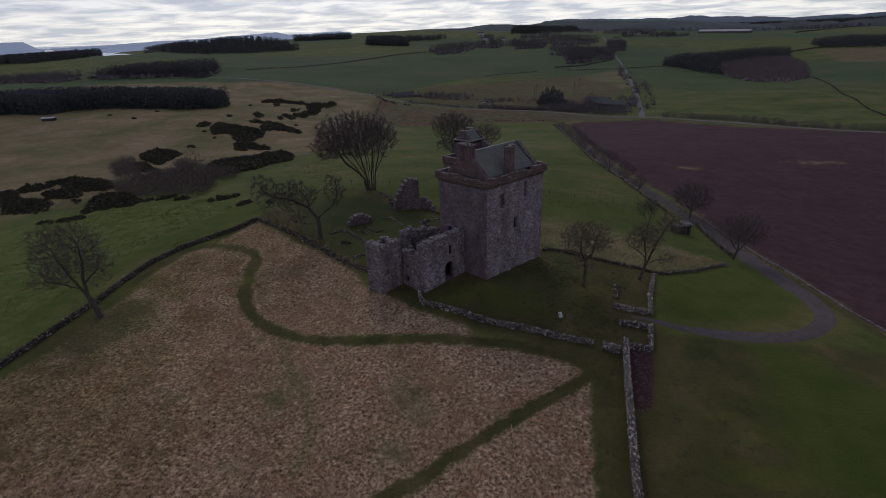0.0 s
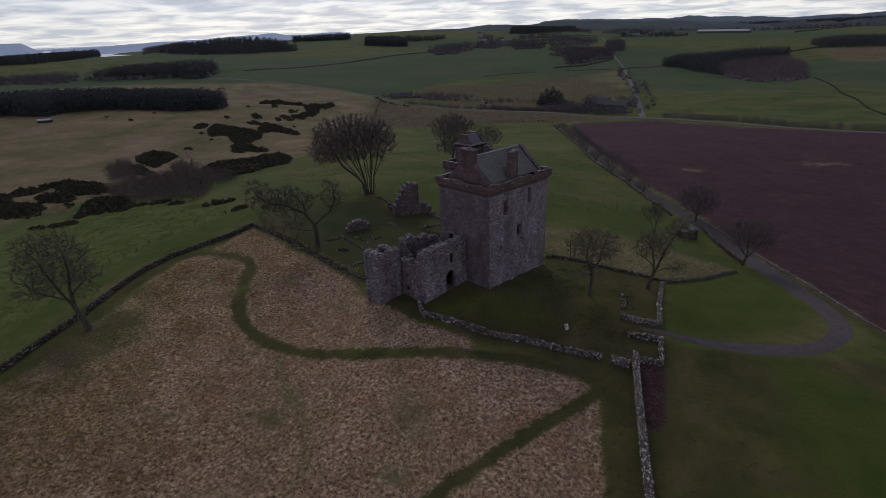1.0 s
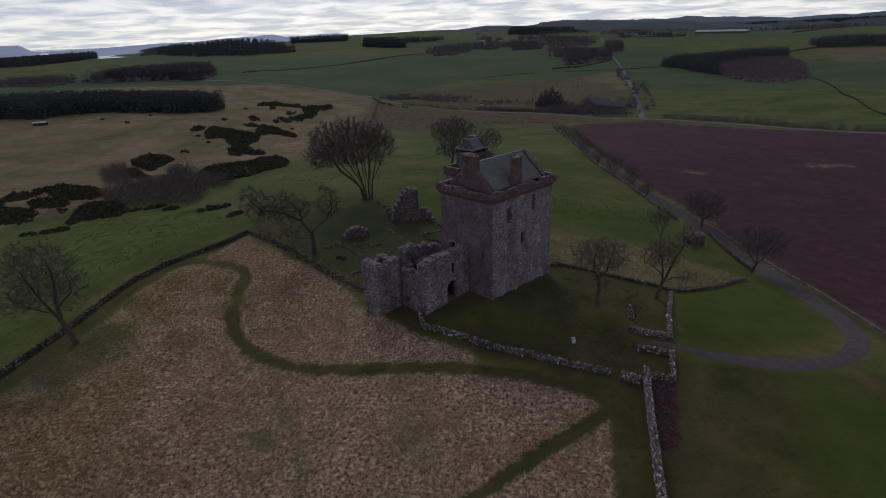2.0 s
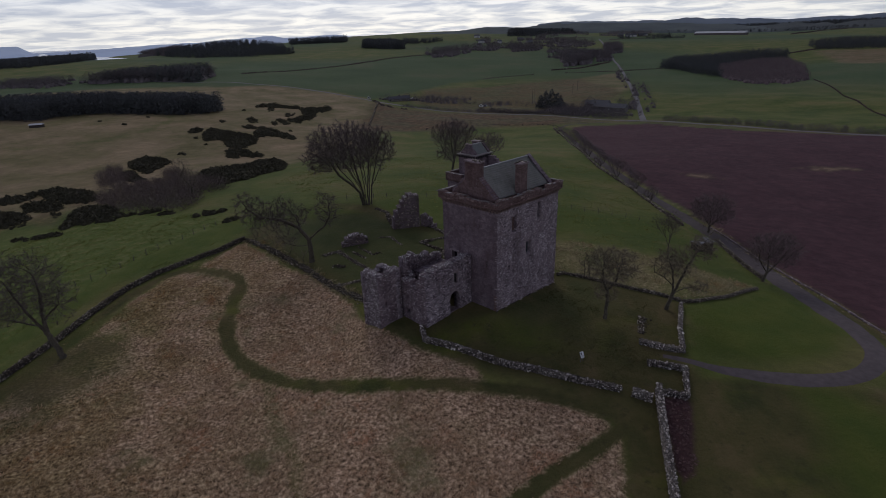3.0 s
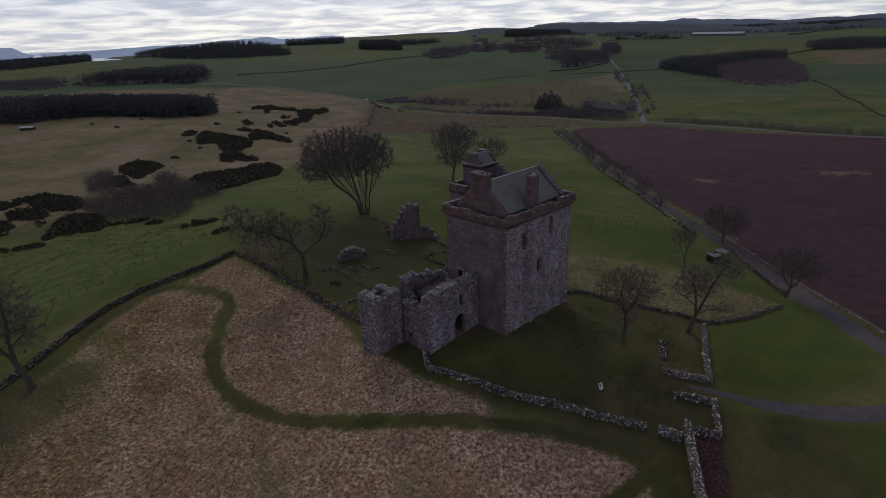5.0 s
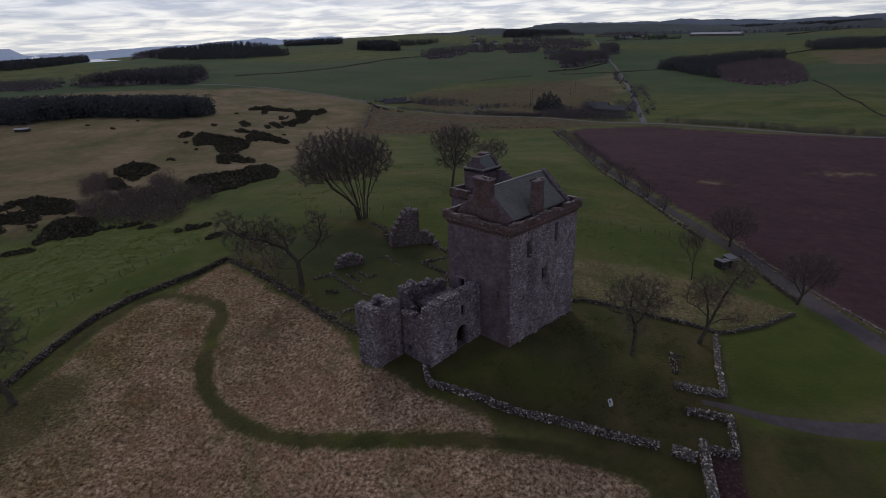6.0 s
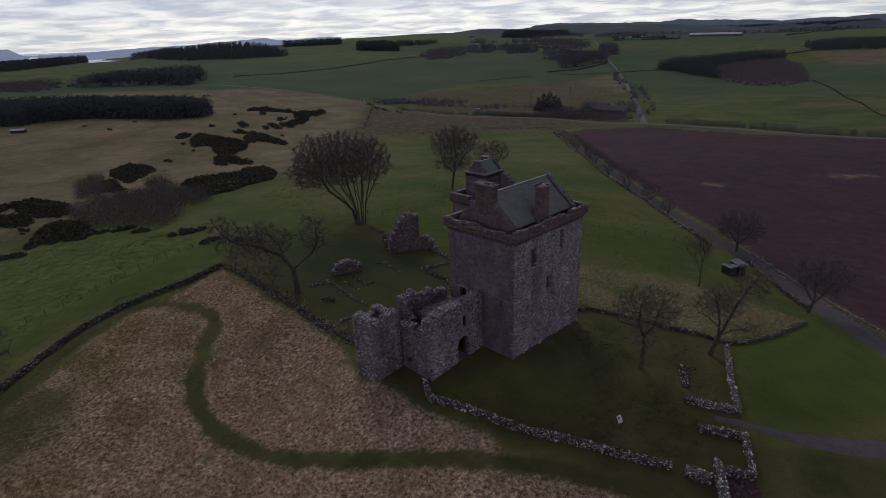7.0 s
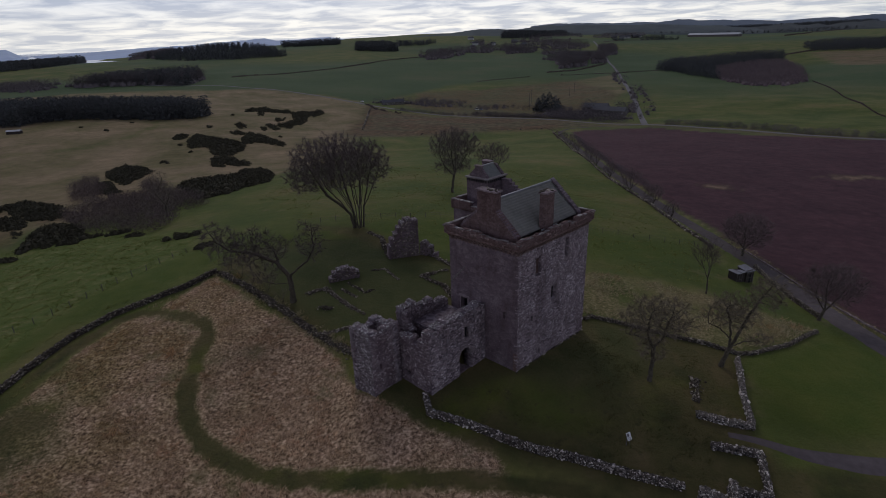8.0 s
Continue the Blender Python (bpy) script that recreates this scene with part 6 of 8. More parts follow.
LANE_TREES = "trees along the lane"
grown_tree("beech_tree", -24.6, 46.6, "large leafless beech with many stems and a dense twiggy dome", [
    [(0.2, 0, 0), (0.3, 0.1, 3.6), (0.7, 0.3, 7.6), (0.9, 0.4, 10)], [(-0.6, 0.1, 0), (-0.8, 0.2, 3.2), (-2.0, 0.6, 7.8), (-2.4, 0.8, 10.2)], [(-0.8, -0.2, 0), (-1.3, -0.2, 2.9), (-3.0, -0.2, 4.8), (-5.4, 0, 6.6), (-6.6, 0, 8.8)],
    [(0.8, 0.2, 0), (1.2, 0.4, 4.2), (2.2, 0.7, 8.4), (2.5, 0.8, 10)], [(0.1, 0.8, 0), (-0.1, 1.5, 4), (-0.8, 2.8, 8.6)], [(0.2, -0.8, 0), (-0.5, -1.4, 4), (-2.0, -2.6, 8.4)], [(-0.4, -0.5, 0), (-0.9, -0.6, 3.6), (-3.6, -0.8, 8.6)], [(0.5, -0.5, 0), (0.9, -1.2, 4.2), (1.4, -2.4, 8.8)], [(-0.7, 0.5, 0), (-1.1, 1.2, 3.4), (-4.2, 2.2, 8.2)],
    [(0.4, 0.4, 0), (0.6, 0.9, 4.4), (1.2, 2.0, 9.2)], [(-0.2, -0.2, 0), (-0.3, -0.3, 4.6), (-0.7, -0.9, 9.4)], [(-1.0, -0.1, 2.2), (-2.6, -1.0, 5.4), (-4.8, -1.8, 8.4)], [(0.3, 0.1, 3.4), (-0.3, 0.4, 6), (-1.4, 0.6, 9.6)], [(0.9, 0.3, 3.6), (2.4, 0.2, 6.4), (3.6, 0.1, 9.0)],
], [(-3.4, 0, 12.9, 8.2, 7, 4.9), (-8.3, 0, 10.4, 4.8, 4.6, 3.0), (2.6, 0.4, 12.3, 4.2, 4.6, 4.2)], 101, 4200, 27, base=0.30, tip=0.010, wiggle=0.12, length=(0.35, 0.85), girth=0.0088, step=0.4, kill=0.42)
grown_tree("ash_tree", -56.7, -6.1, "leafless ash with fine twigs beside a field wall", [
    [(0, 0, 0), (-0.3, 0, 1.8), (-0.9, 0, 3.6)], [(-0.9, 0, 3.6), (-2.0, -0.2, 6.2), (-3.4, 0.1, 8.4), (-4.2, 0.2, 10.6)], [(-0.9, 0, 3.6), (-1.0, 0.3, 6.6), (-0.5, 0.4, 9.4), (-0.3, 0.2, 12)], [(-1.6, -0.1, 5), (-3.8, -0.6, 6), (-5.6, -0.8, 6.6)], [(-1, 0.2, 5.6), (0.6, 0.2, 7.2), (1.8, 0, 8)],
], [(-2.2, 0, 10.6, 5.2, 4.4, 4.6), (-5.4, 0, 7.0, 3.0, 2.8, 2.4), (1.7, 0, 8.6, 2.6, 2.6, 3.0)], 102, 1900, 10, tip=0.012, base=0.34, step=0.4, kill=0.4, wiggle=0.15, girth=0.008, twig_mat=TWIG)
grown_tree("spreading_tree", -29.8, 18.2, "leafless old tree with long low spreading limbs", [
    [(0, 0, 0), (0.1, 0, 2.2), (0, 0, 4.3)], [(0, 0, 4.3), (-1.5, 0, 6.4), (-4.8, 0.1, 7.9), (-7.6, 0, 8.3), (-9.2, -0.2, 9.6), (-10.6, 0, 12.2)], [(0, 0, 4.2), (1.3, 0.2, 5.2), (2.8, 0.2, 6.4), (3.9, 0.2, 8.2), (4.0, 0.1, 12)], [(-0.1, 0, 3.2), (-2.2, -0.3, 3.2), (-4.0, -0.4, 3.9)], [(-1.0, 0, 5.8), (-1.7, 0.4, 8), (-2.8, 0.5, 9.4)], [(-3.2, 0, 7.2), (-5.0, 0.8, 6.4), (-6.2, 1, 5.4)],
], [(-4.6, 0, 8.6, 5.4, 3.2, 2.6), (-9.3, 0, 10.2, 2.4, 2, 2.4), (3.6, 0, 9.4, 2.1, 2.0, 3.2), (-3.4, 0, 4.5, 2.2, 1.8, 1.4)], 113, 1100, 12, tip=0.015, base=0.38, step=0.38, kill=0.36, wiggle=0.3, twig_mat=TWIG)
grown_tree("orchard_tree", 14.4, -1.0, "crooked leafless fruit tree with lichened twigs on turf", [
    [(0, 0, 0), (0.1, 0, 2.2), (0, 0, 4.4)], [(0, 0, 4.4), (-0.7, 0.1, 5.8), (-0.8, 0, 7.6)], [(0, 0, 4.4), (1.0, 0.1, 5.6), (1.4, 0.2, 7.6)], [(-0.5, 0, 5.4), (-2.0, 0, 6.0), (-3.2, 0, 6.2)], [(0.05, 0, 2.6), (0.9, 0, 3.0), (1.5, 0.1, 3.2)],
], [(0.1, 0, 7.9, 3.7, 3.0, 2.4), (-0.2, 0, 4.3, 1.6, 1.5, 1.4)], 104, 1300, 15, base=0.22, step=0.3, kill=0.3, girth=0.008, tip=0.013, wiggle=0.13, twig_mat=TWIG_PALE, group="fruit trees by the garden", length=(0.25, 0.7))
grown_tree("orchard_tree", 23.7, 2.2, "leaning leafless fruit tree forked above the wall", [
    [(0, 0, 0), (0.2, 0, 1.2), (0.6, 0, 2.5)], [(0.6, 0, 2.5), (1.2, 0, 4.2), (1.9, 0.1, 6.2), (3.1, 0.2, 8.6), (4.2, 0.2, 10.4)], [(0.6, 0, 2.5), (0.5, 0.2, 4.4), (0.3, 0.2, 6), (-0.4, 0.2, 7.4)], [(0.7, 0, 2.7), (2.0, -0.2, 3.6), (3.4, -0.3, 3.7), (4.8, -0.4, 3.0)], [(0.5, 0.1, 3.8), (-0.8, 0.1, 5.2), (-2.2, 0, 5.9)],
], [(0.2, 0, 7.4, 2.9, 2.4, 2.0), (3.6, 0, 9.4, 2.0, 2.0, 2.0), (3.5, -0.2, 3.7, 1.9, 1.2, 0.9)], 105, 1300, 15, base=0.24, step=0.3, kill=0.3, girth=0.008, tip=0.013, wiggle=0.13, twig_mat=TWIG_PALE, group="fruit trees by the garden", length=(0.25, 0.7))
grown_tree("lane_tree", 46.6, 19.5, "vase-shaped leafless tree beside the lane", [[(0, 0, 0), (0.2, 0, 1.0), (0.5, 0, 1.9)], [(0.5, 0, 1.9), (-0.5, 0.1, 3.2), (-1.3, 0, 4.6)], [(0.5, 0, 1.9), (1.6, 0, 3.0), (2.5, 0.1, 4.4)], [(0.5, 0, 1.9), (0.7, 0.5, 3.4), (0.6, 0.8, 5)]],
           [(0.9, 0, 6.0, 4.2, 3.4, 2.9)], 106, 1300, 14, tip=0.009, girth=0.007, wiggle=0.1, base=0.22, step=0.36, kill=0.36, group=LANE_TREES)
grown_tree("lane_tree", 49.6, 47.3, "broad leafless tree beside the lane", [[(0, 0, 0), (0.1, 0, 1.0), (0.2, 0, 1.8)], [(0.2, 0, 1.8), (-0.8, 0.1, 3.0), (-1.8, 0, 4.4)], [(0.2, 0, 1.8), (1.4, 0, 2.8), (2.6, 0.1, 4.2)], [(0.2, 0, 1.8), (0.4, 0.5, 3.4), (0.3, 0.8, 5)]],
           [(0.3, 0, 5.4, 4.6, 3.8, 3.4)], 107, 1500, 14, tip=0.009, girth=0.007, wiggle=0.1, base=0.22, step=0.38, kill=0.38, group=LANE_TREES)
grown_tree("field_tree", -6.8, 84.0, "leafless round-headed tree in pasture behind the tower", [[(0, 0, 0), (0.4, 0, 3.4), (1.1, 0, 6.6), (1.4, 0, 9.6)], [(0.6, 0, 4.6), (-1.6, 0.2, 7.0), (-2.6, 0, 9.4)], [(0.9, 0, 5.8), (2.8, 0.2, 8.0), (4.0, 0, 10)], [(0.8, 0, 5.4), (1.2, 1.8, 8), (1.0, 2.8, 10)], [(0.8, 0, 5.0), (0.6, -1.8, 7.6), (0.2, -2.8, 10)]],
           [(0.9, 0, 12.6, 6.3, 5.4, 3.7), (0.4, 0, 7.6, 4.8, 4.2, 2.4)], 108, 2300, 19, tip=0.011, base=0.34, wiggle=0.12, girth=0.0085, step=0.42, kill=0.42)
grown_tree("field_tree", 3.6, 85.4, "slender hazy leafless tree in pasture beside a larger one", [[(0, 0, 0), (0.2, 0, 3.6), (0.2, 0, 7.2)], [(0.2, 0, 5.0), (-1.2, 0.2, 7.2), (-1.8, 0, 9)], [(0.2, 0, 5.4), (1.6, 0.2, 7.6), (2.4, 0, 9.4)], [(0.2, 0, 6.4), (0.3, 0.8, 8.6), (0.4, 1.2, 10.4)]],
           [(0.2, 0, 10.6, 4.6, 3.6, 2.9)], 110, 900, 16, tip=0.010, base=0.2, wiggle=0.12, girth=0.0085)
bare_tree("hut_tree", 32.0, 24.2, "thin leafless tree in rough grass", [(5, 30, 3.6, 0.14)], 109, dict(OPEN, kids=(2, 2, 2, 2), shrink=(0.55, 0.85)), TWIG)
for i, (x, y, size) in enumerate(((46, 74, 1.2), (45.8, 86, 1.6), (44.8, 102, 1.9), (44.4, 121, 1.4), (45.6, 143, 1.6), (48.4, 163, 1.8), (54.2, 210, 1.7), (58.4, 246, 1.8), (61, 276, 1.6))):
    grown_tree("lane_bush", x, y, "leafless hawthorn bush along the lane wall", [[(0, 0, 0), (-0.3 * size, 0, 0.9 * size)], [(0.1, 0, 0), (0.5 * size, 0.1, 1.0 * size)], [(0, 0.1, 0), (0.1, -0.4 * size, 0.9 * size)]], [(0, 0, 2.1 * size, 1.75 * size, 1.7 * size, 1.5 * size)], 120 + i, 380, 12, base=0.12, group="bushes along the lane", length=(0.4, 0.9), girth=0.012)
for i, (x, y, size) in enumerate(((-43.0, 29.0, 1.0), (-40.4, 27.0, 1.1), (-37.8, 24.6, 0.9), (-34.4, 21.4, 0.8), (-45.5, 33.5, 0.9), (-31.4, 18.4, 0.7))):
    bare_tree("thorn_bush", x, y, "leafless thorn bush along the tumbled wall", [(12, 90, 1.7 * size, 0.05), (30, -60, 1.7 * size, 0.04), (34, 170, 1.6 * size, 0.04)], 140 + i, dict(DENSE, spray=0, levels=3, kids=(1, 2, 2), shrink=(0.5, 0.85), fork=(20, 60), thin=0.007), TWIG_PALE, "thorn bushes")

# ---- grass, gorse and scrub ----
def blades(rng, count, height, width, spread, lean):
    v, f = [], []
    for i in range(count):
        t, r = rng.uniform(0, 6.283), spread * math.sqrt(rng.random())
        x, y = r * math.cos(t), r * math.sin(t)
        h = height * rng.uniform(0.6, 1.2)
        a = rng.uniform(0, 6.283)
        w = width * rng.uniform(0.7, 1.3)
        dx, dy = lean * rng.normal(0.6, 0.6), lean * rng.normal(0.3, 0.6)
        v += [(x - w * math.cos(a), y - w * math.sin(a), -0.03), (x + w * math.cos(a), y + w * math.sin(a), -0.03), (x + dx, y + dy, h)]
        f.append((3 * i, 3 * i + 1, 3 * i + 2))
    return np.array(v), np.array(f)


def in_outline(outline, step, rng, limit=None):
    o = np.asarray(outline, float)
    x0, y0 = o.min(0)
    x1, y1 = o.max(0)
    if limit:
        x0, x1, y0, y1 = max(x0, limit[0]), min(x1, limit[1]), max(y0, limit[2]), min(y1, limit[3])
    gx, gy = np.meshgrid(np.arange(x0, x1, step), np.arange(y0, y1, step))
    x, y = gx.ravel() + rng.uniform(-0.5, 0.5, gx.size) * step * 1.3, gy.ravel() + rng.uniform(-0.5, 0.5, gx.size) * step * 1.3
    keep = inside(x, y, outline)
    return x[keep], y[keep]


def grass(name, label, outline, step, mat, seed, height, limit=None, thin_out=0.0, category="grass", bare=None):
    rng = np.random.default_rng(seed)
    x, y = in_outline(outline, step, rng, limit)
    keep = (away(x, y, MOWN_PATH) > 1.12) & ((away(x, y, FAINT_PATH) > 0.7) | (rng.random(len(x)) < 0.35)) & (away(x, y, SIDE_PATH) > 0.86)
    keep &= rng.random(len(x)) > thin_out * (0.5 + lattice(x, y, 2.6, seed) + 0.4 * lattice(x, y, 8, seed + 1))
    keep &= rng.random(len(x)) > 0.55 * np.clip(0.25 - lattice(x, y, 0.75, seed + 5) - 0.4 * lattice(x, y, 1.9, seed + 6), 0, 1)
    keep &= np.hypot((x + 54.5) / 5.4, (y + 8.5) / 8.0) + rng.normal(0, 0.3, len(x)) > 1.25
    if bare:
        keep &= ~inside(x, y, bare)
    x, y = x[keep], y[keep]
    template = [blades(rng, 10, height, 0.034, 0.22, height * 1.3) for _ in range(6)]
    size = rng.uniform(0.55, 1.25, len(x)) * (1 + 0.3 * lattice(x, y, 3.1, seed + 2)) * (1 + 0.45 * lattice(x, y, 0.75, seed + 5))
    v, f = scatter(template, np.stack([x, y, land(x, y)], -1), size, rng.normal(0, 0.9, len(x)))
    return tagged(part(name, raw_mesh(name, v, f), mat), label, category, kind="stuff")


grass("dead_grass", "tall flattened dead grass, straw and russet", DRY_FIELD, 0.31, DEAD, 201, 0.17, (-66, 14, -66, 36), 0.5)
grass("rough_grass", "coarse olive and straw tussocks on a bank", ROUGH_BANK, 0.42, DEAD_OLIVE, 202, 0.28, None, 1.0)
grass("verge_grass", "straw-coloured grass beside ploughland", [(52.6, 52), (51, 41), (52.2, 27), (52.6, 12), (52.5, -1), (53, -12), (60, -22), (72, -24), (58, -10), (54.6, 0), (54.6, 27), (53.6, 43), (55, 52)], 0.5, DEAD_OLIVE, 203, 0.13, None, 1.3)
grass("bank_grass", "straw and olive tufts along a tumbled wall", [(-46.2, 28.6), (-41.8, 24.8), (-36.9, 20.3), (-31.7, 15.6), (-25.5, 9.5), (-20.6, 5.9), (-18.4, 4.0), (-17.4, 5.8), (-19.9, 7.8), (-23.9, 11.3), (-30.1, 17.4), (-35.3, 22.1), (-40.2, 26.4), (-44.4, 30.0)], 0.36, DEAD_OLIVE, 205, 0.3, None, 0.8)
grass("wall_foot_grass", "rank grass at the foot of the field wall", [(-61.4, -30), (-60.4, -9), (-59, 6), (-57.4, 13), (-51.6, 20.2), (-47.4, 23.6), (-47, 22.6), (-50.8, 18.6), (-56, 12), (-57.6, 4), (-58.6, -9), (-59.6, -30)], 0.7, DEAD_OLIVE, 204, 0.26, None, 0.6)

grass("pasture_grass", "grazed green tussocks on a steep pasture", LUSH, 0.55, PASTURE, 205, 0.15, (-112, -44, -6, 72), 0.7, bare=STRIP)
grass("pasture_grass", "grazed green and straw tussocks behind the tower", [(-40, 56), (-60, 90), (-56, 130), (-10, 140), (40, 120), (43, 70), (43, 40), (34, 28), (14, 30), (-6, 36), (-20, 48)], 0.8, PASTURE, 206, 0.16, None, 0.9)

grass("turf_grass", "short trodden tufts in the forecourt turf", [(-9, -4), (0, -1), (9, 8), (22, 7), (22, -6), (18, -10), (15, -14), (4, -11), (-6, -7.5)], 0.55, TURF_BLADE, 207, 0.1, None, 0.8)


def core(rng, rows, sides=5, rough=0.38):
    """The dense inside of a crown or bush: a lumpy solid from (height, radius) rows, in triangles."""
    v, f = [], []
    for z, r in rows:
        for k in range(sides):
            t = (k + rng.uniform(-0.25, 0.25)) * 6.283 / sides
            q = r * (1 + rng.uniform(-rough, rough))
            v.append((q * math.cos(t), q * math.sin(t), z * (1 + rng.uniform(-rough, rough) * 0.4)))
    for i in range(len(rows) - 1):
        for k in range(sides):
            a, b = i * sides + k, i * sides + (k + 1) % sides
            f += [(a, b, b + sides), (a, b + sides, a + sides)]
    v.append((0, 0, rows[-1][0] + rows[-1][1] * 0.4))
    f += [((len(rows) - 1) * sides + k, (len(rows) - 1) * sides + (k + 1) % sides, len(v) - 1) for k in range(sides)]
    return np.array(v), np.array(f)


def shrub(rng, leaves, size, high=0.8):
    """A mound of many small leafy sprays."""
    v, f = [], []
    for i in range(leaves):
        t, s = rng.uniform(0, 6.283), rng.random() ** 0.5
        up = rng.random() ** 0.7
        r = s * math.sqrt(max(0.0, 1 - up * up * 0.9)) * rng.uniform(0.8, 1.15)
        c = np.array([r * math.cos(t), r * math.sin(t), up * high * rng.uniform(0.85, 1.15)])
        for k in range(3):
            v.append(c + rng.normal(0, size, 3))
        f.append((3 * i, 3 * i + 1, 3 * i + 2))
    return join([(np.array(v), np.array(f)), core(rng, ((-0.1, 0.6), (0.35 * high, 0.6), (0.72 * high, 0.3)))])


def thicket(name, label, patches, spacing, mat, seed, height, category="bush", leaves=130, leaf=0.13):
    """Bushes over oval patches (x, y, half width, half depth)."""
    rng = np.random.default_rng(seed)
    template = [shrub(rng, leaves, leaf) for _ in range(5)]
    spots, sizes = [], []
    for cx, cy, rx, ry in patches:
        k = max(3, int(3.14 * rx * ry / spacing ** 2))
        t, r = rng.uniform(0, 6.283, k), np.sqrt(rng.random(k))
        x, y = cx + rx * r * np.cos(t), cy + ry * r * np.sin(t)
        keep = (lattice(x, y, spacing * 2.6, seed) > -0.22) | (spacing < 0.5)
        x, y = x[keep], y[keep]
        spots.append(np.stack([x, y, land(x, y) - 0.15], -1))
        sizes.append(rng.uniform(0.6, 1.3, len(x)) * height)
    spots, sizes = np.concatenate(spots), np.concatenate(sizes)
    v, f = scatter(template, spots, sizes * 1.15, rng.uniform(0, 6.28, len(spots)))
    return tagged(part(name, raw_mesh(name, v, f), mat), label, category, kind="stuff")


def brake(name, label, outlines, spacing, mat, seed, height, leaves=75, leaf=0.125):
    """Dense bushes over outlined patches of ground, taller towards the middle of each."""
    rng = np.random.default_rng(seed)
    template = [shrub(rng, leaves, leaf) for _ in range(6)]
    spots, sizes = [], []
    for o in outlines:
        x, y = in_outline(o, spacing, rng)
        if not len(x):
            x, y = np.array([np.mean([q[0] for q in o])]), np.array([np.mean([q[1] for q in o])])
        edge = np.clip(away(x, y, list(o) + [o[0]]) / 3.0, 0, 1)
        spots.append(np.stack([x, y, land(x, y) - 0.15], -1))
        sizes.append(rng.uniform(0.6, 1.15, len(x)) * height * (0.6 + 0.5 * edge) * (1 + 0.3 * lattice(x, y, 4.0, seed)))
    spots, sizes = np.concatenate(spots), np.concatenate(sizes)
    v, f = scatter(template, spots, sizes * 1.15, rng.uniform(0, 6.28, len(spots)))
    return tagged(part(name, raw_mesh(name, v, f), mat), label, "bush", kind="stuff")


MOOR_GORSE = "dark gorse thickets on moorland"
brake("gorse_bank", MOOR_GORSE, [
    [(-192, 438), (-194, 462), (-185, 470), (-170, 462), (-153, 460), (-148, 445), (-166, 448), (-183, 447)], [(-150, 440), (-147, 466), (-138, 457), (-128, 410), (-126, 380), (-135, 368), (-139, 378), (-136, 398)],
    [(-140, 462), (-134, 471), (-128, 472), (-125, 454), (-130, 429)], [(-152, 401), (-148, 414), (-145, 399), (-147, 386)], [(-178, 433), (-174, 438), (-167, 415), (-169, 410)]], 2.6, GORSE, 301, 2.2)
brake("gorse_bank", MOOR_GORSE, [
    [(-167, 350), (-165, 356), (-159, 353), (-153, 335), (-157, 332)], [(-148, 361), (-146, 369), (-132, 346), (-130, 333), (-137, 340)], [(-145, 375), (-138, 376), (-127, 363), (-125, 349), (-136, 358)], [(-181, 338), (-178, 337), (-173, 325), (-177, 327)],
    [(-146, 346), (-142, 345), (-136, 326), (-140, 330)], [(-156, 314), (-145, 312), (-141, 299), (-150, 302)], [(-134, 271), (-144, 312), (-127, 296), (-109, 274), (-101, 255), (-107, 259), (-119, 270), (-130, 265)]], 2.4, GORSE, 307, 2.0)
brake("gorse_bank", MOOR_GORSE, [
    [(-180, 282), (-181, 295), (-175, 293), (-170, 281), (-175, 275)], [(-168, 278), (-172, 296), (-154, 285), (-130, 268), (-124, 255), (-122, 241), (-123, 228), (-134, 233), (-142, 246), (-147, 253), (-155, 249)],
    [(-132, 224), (-123, 227), (-107, 209), (-103, 199), (-106, 198), (-117, 207), (-127, 214)], [(-127, 212), (-122, 212), (-116, 203), (-114, 196), (-121, 202)], [(-156, 219), (-151, 219), (-148, 210), (-152, 212)]], 2.2, GORSE, 308, 1.9)
brake("gorse_hollow", "dark gorse along a hollow below the hill", [
    [(-168, 193), (-168, 201), (-159, 206), (-147, 195), (-144, 187), (-143, 174), (-139, 161), (-142, 161), (-154, 175), (-158, 178)], [(-155, 166), (-151, 168), (-129, 140), (-130, 135), (-144, 147)],
    [(-106, 137), (-104, 149), (-94, 156), (-92, 169), (-83, 168), (-72, 141), (-67, 120), (-71, 115), (-73, 106), (-80, 100), (-90, 112)], [(-100, 180), (-94, 181), (-89, 170), (-92, 161)]], 1.9, GORSE, 302, 1.8)
brake("gorse_hollow", "dark gorse along a hollow below the hill", [
    [(-172, 117), (-175, 125), (-165, 122), (-165, 133), (-160, 135), (-135, 118), (-124, 104), (-123, 97), (-133, 100), (-149, 112), (-160, 124), (-157, 111), (-163, 109)], [(-152, 104), (-151, 110), (-141, 106), (-131, 97), (-127, 89), (-134, 90), (-143, 94)],
    [(-175, 113), (-168, 113), (-154, 98), (-152, 92), (-158, 93)], [(-154, 89), (-148, 96), (-134, 87), (-127, 77), (-125, 70), (-142, 75)], [(-129, 87), (-125, 87), (-119, 78), (-124, 81)], [(-107, 61), (-115, 75), (-120, 86), (-117, 90), (-104, 82), (-92, 67), (-99, 67), (-102, 63)]], 1.7, GORSE, 309, 1.5)
thicket("moor_bushes", "single dark bushes dotted on moorland", [(-235, 307, 2.2, 1.4), (-236, 340, 1.5, 1.2), (-187, 398, 1.2, 1.2), (-134, 250, 1.2, 1), (-118, 300, 1.2, 1), (-262, 322, 1.2, 1), (-128, 235, 1.5, 1.2), (-150, 240, 1.2, 1), (-164, 258, 1.5, 1.2), (-112, 250, 1.0, 1.0)], 1.3, GORSE, 304, 1.1)
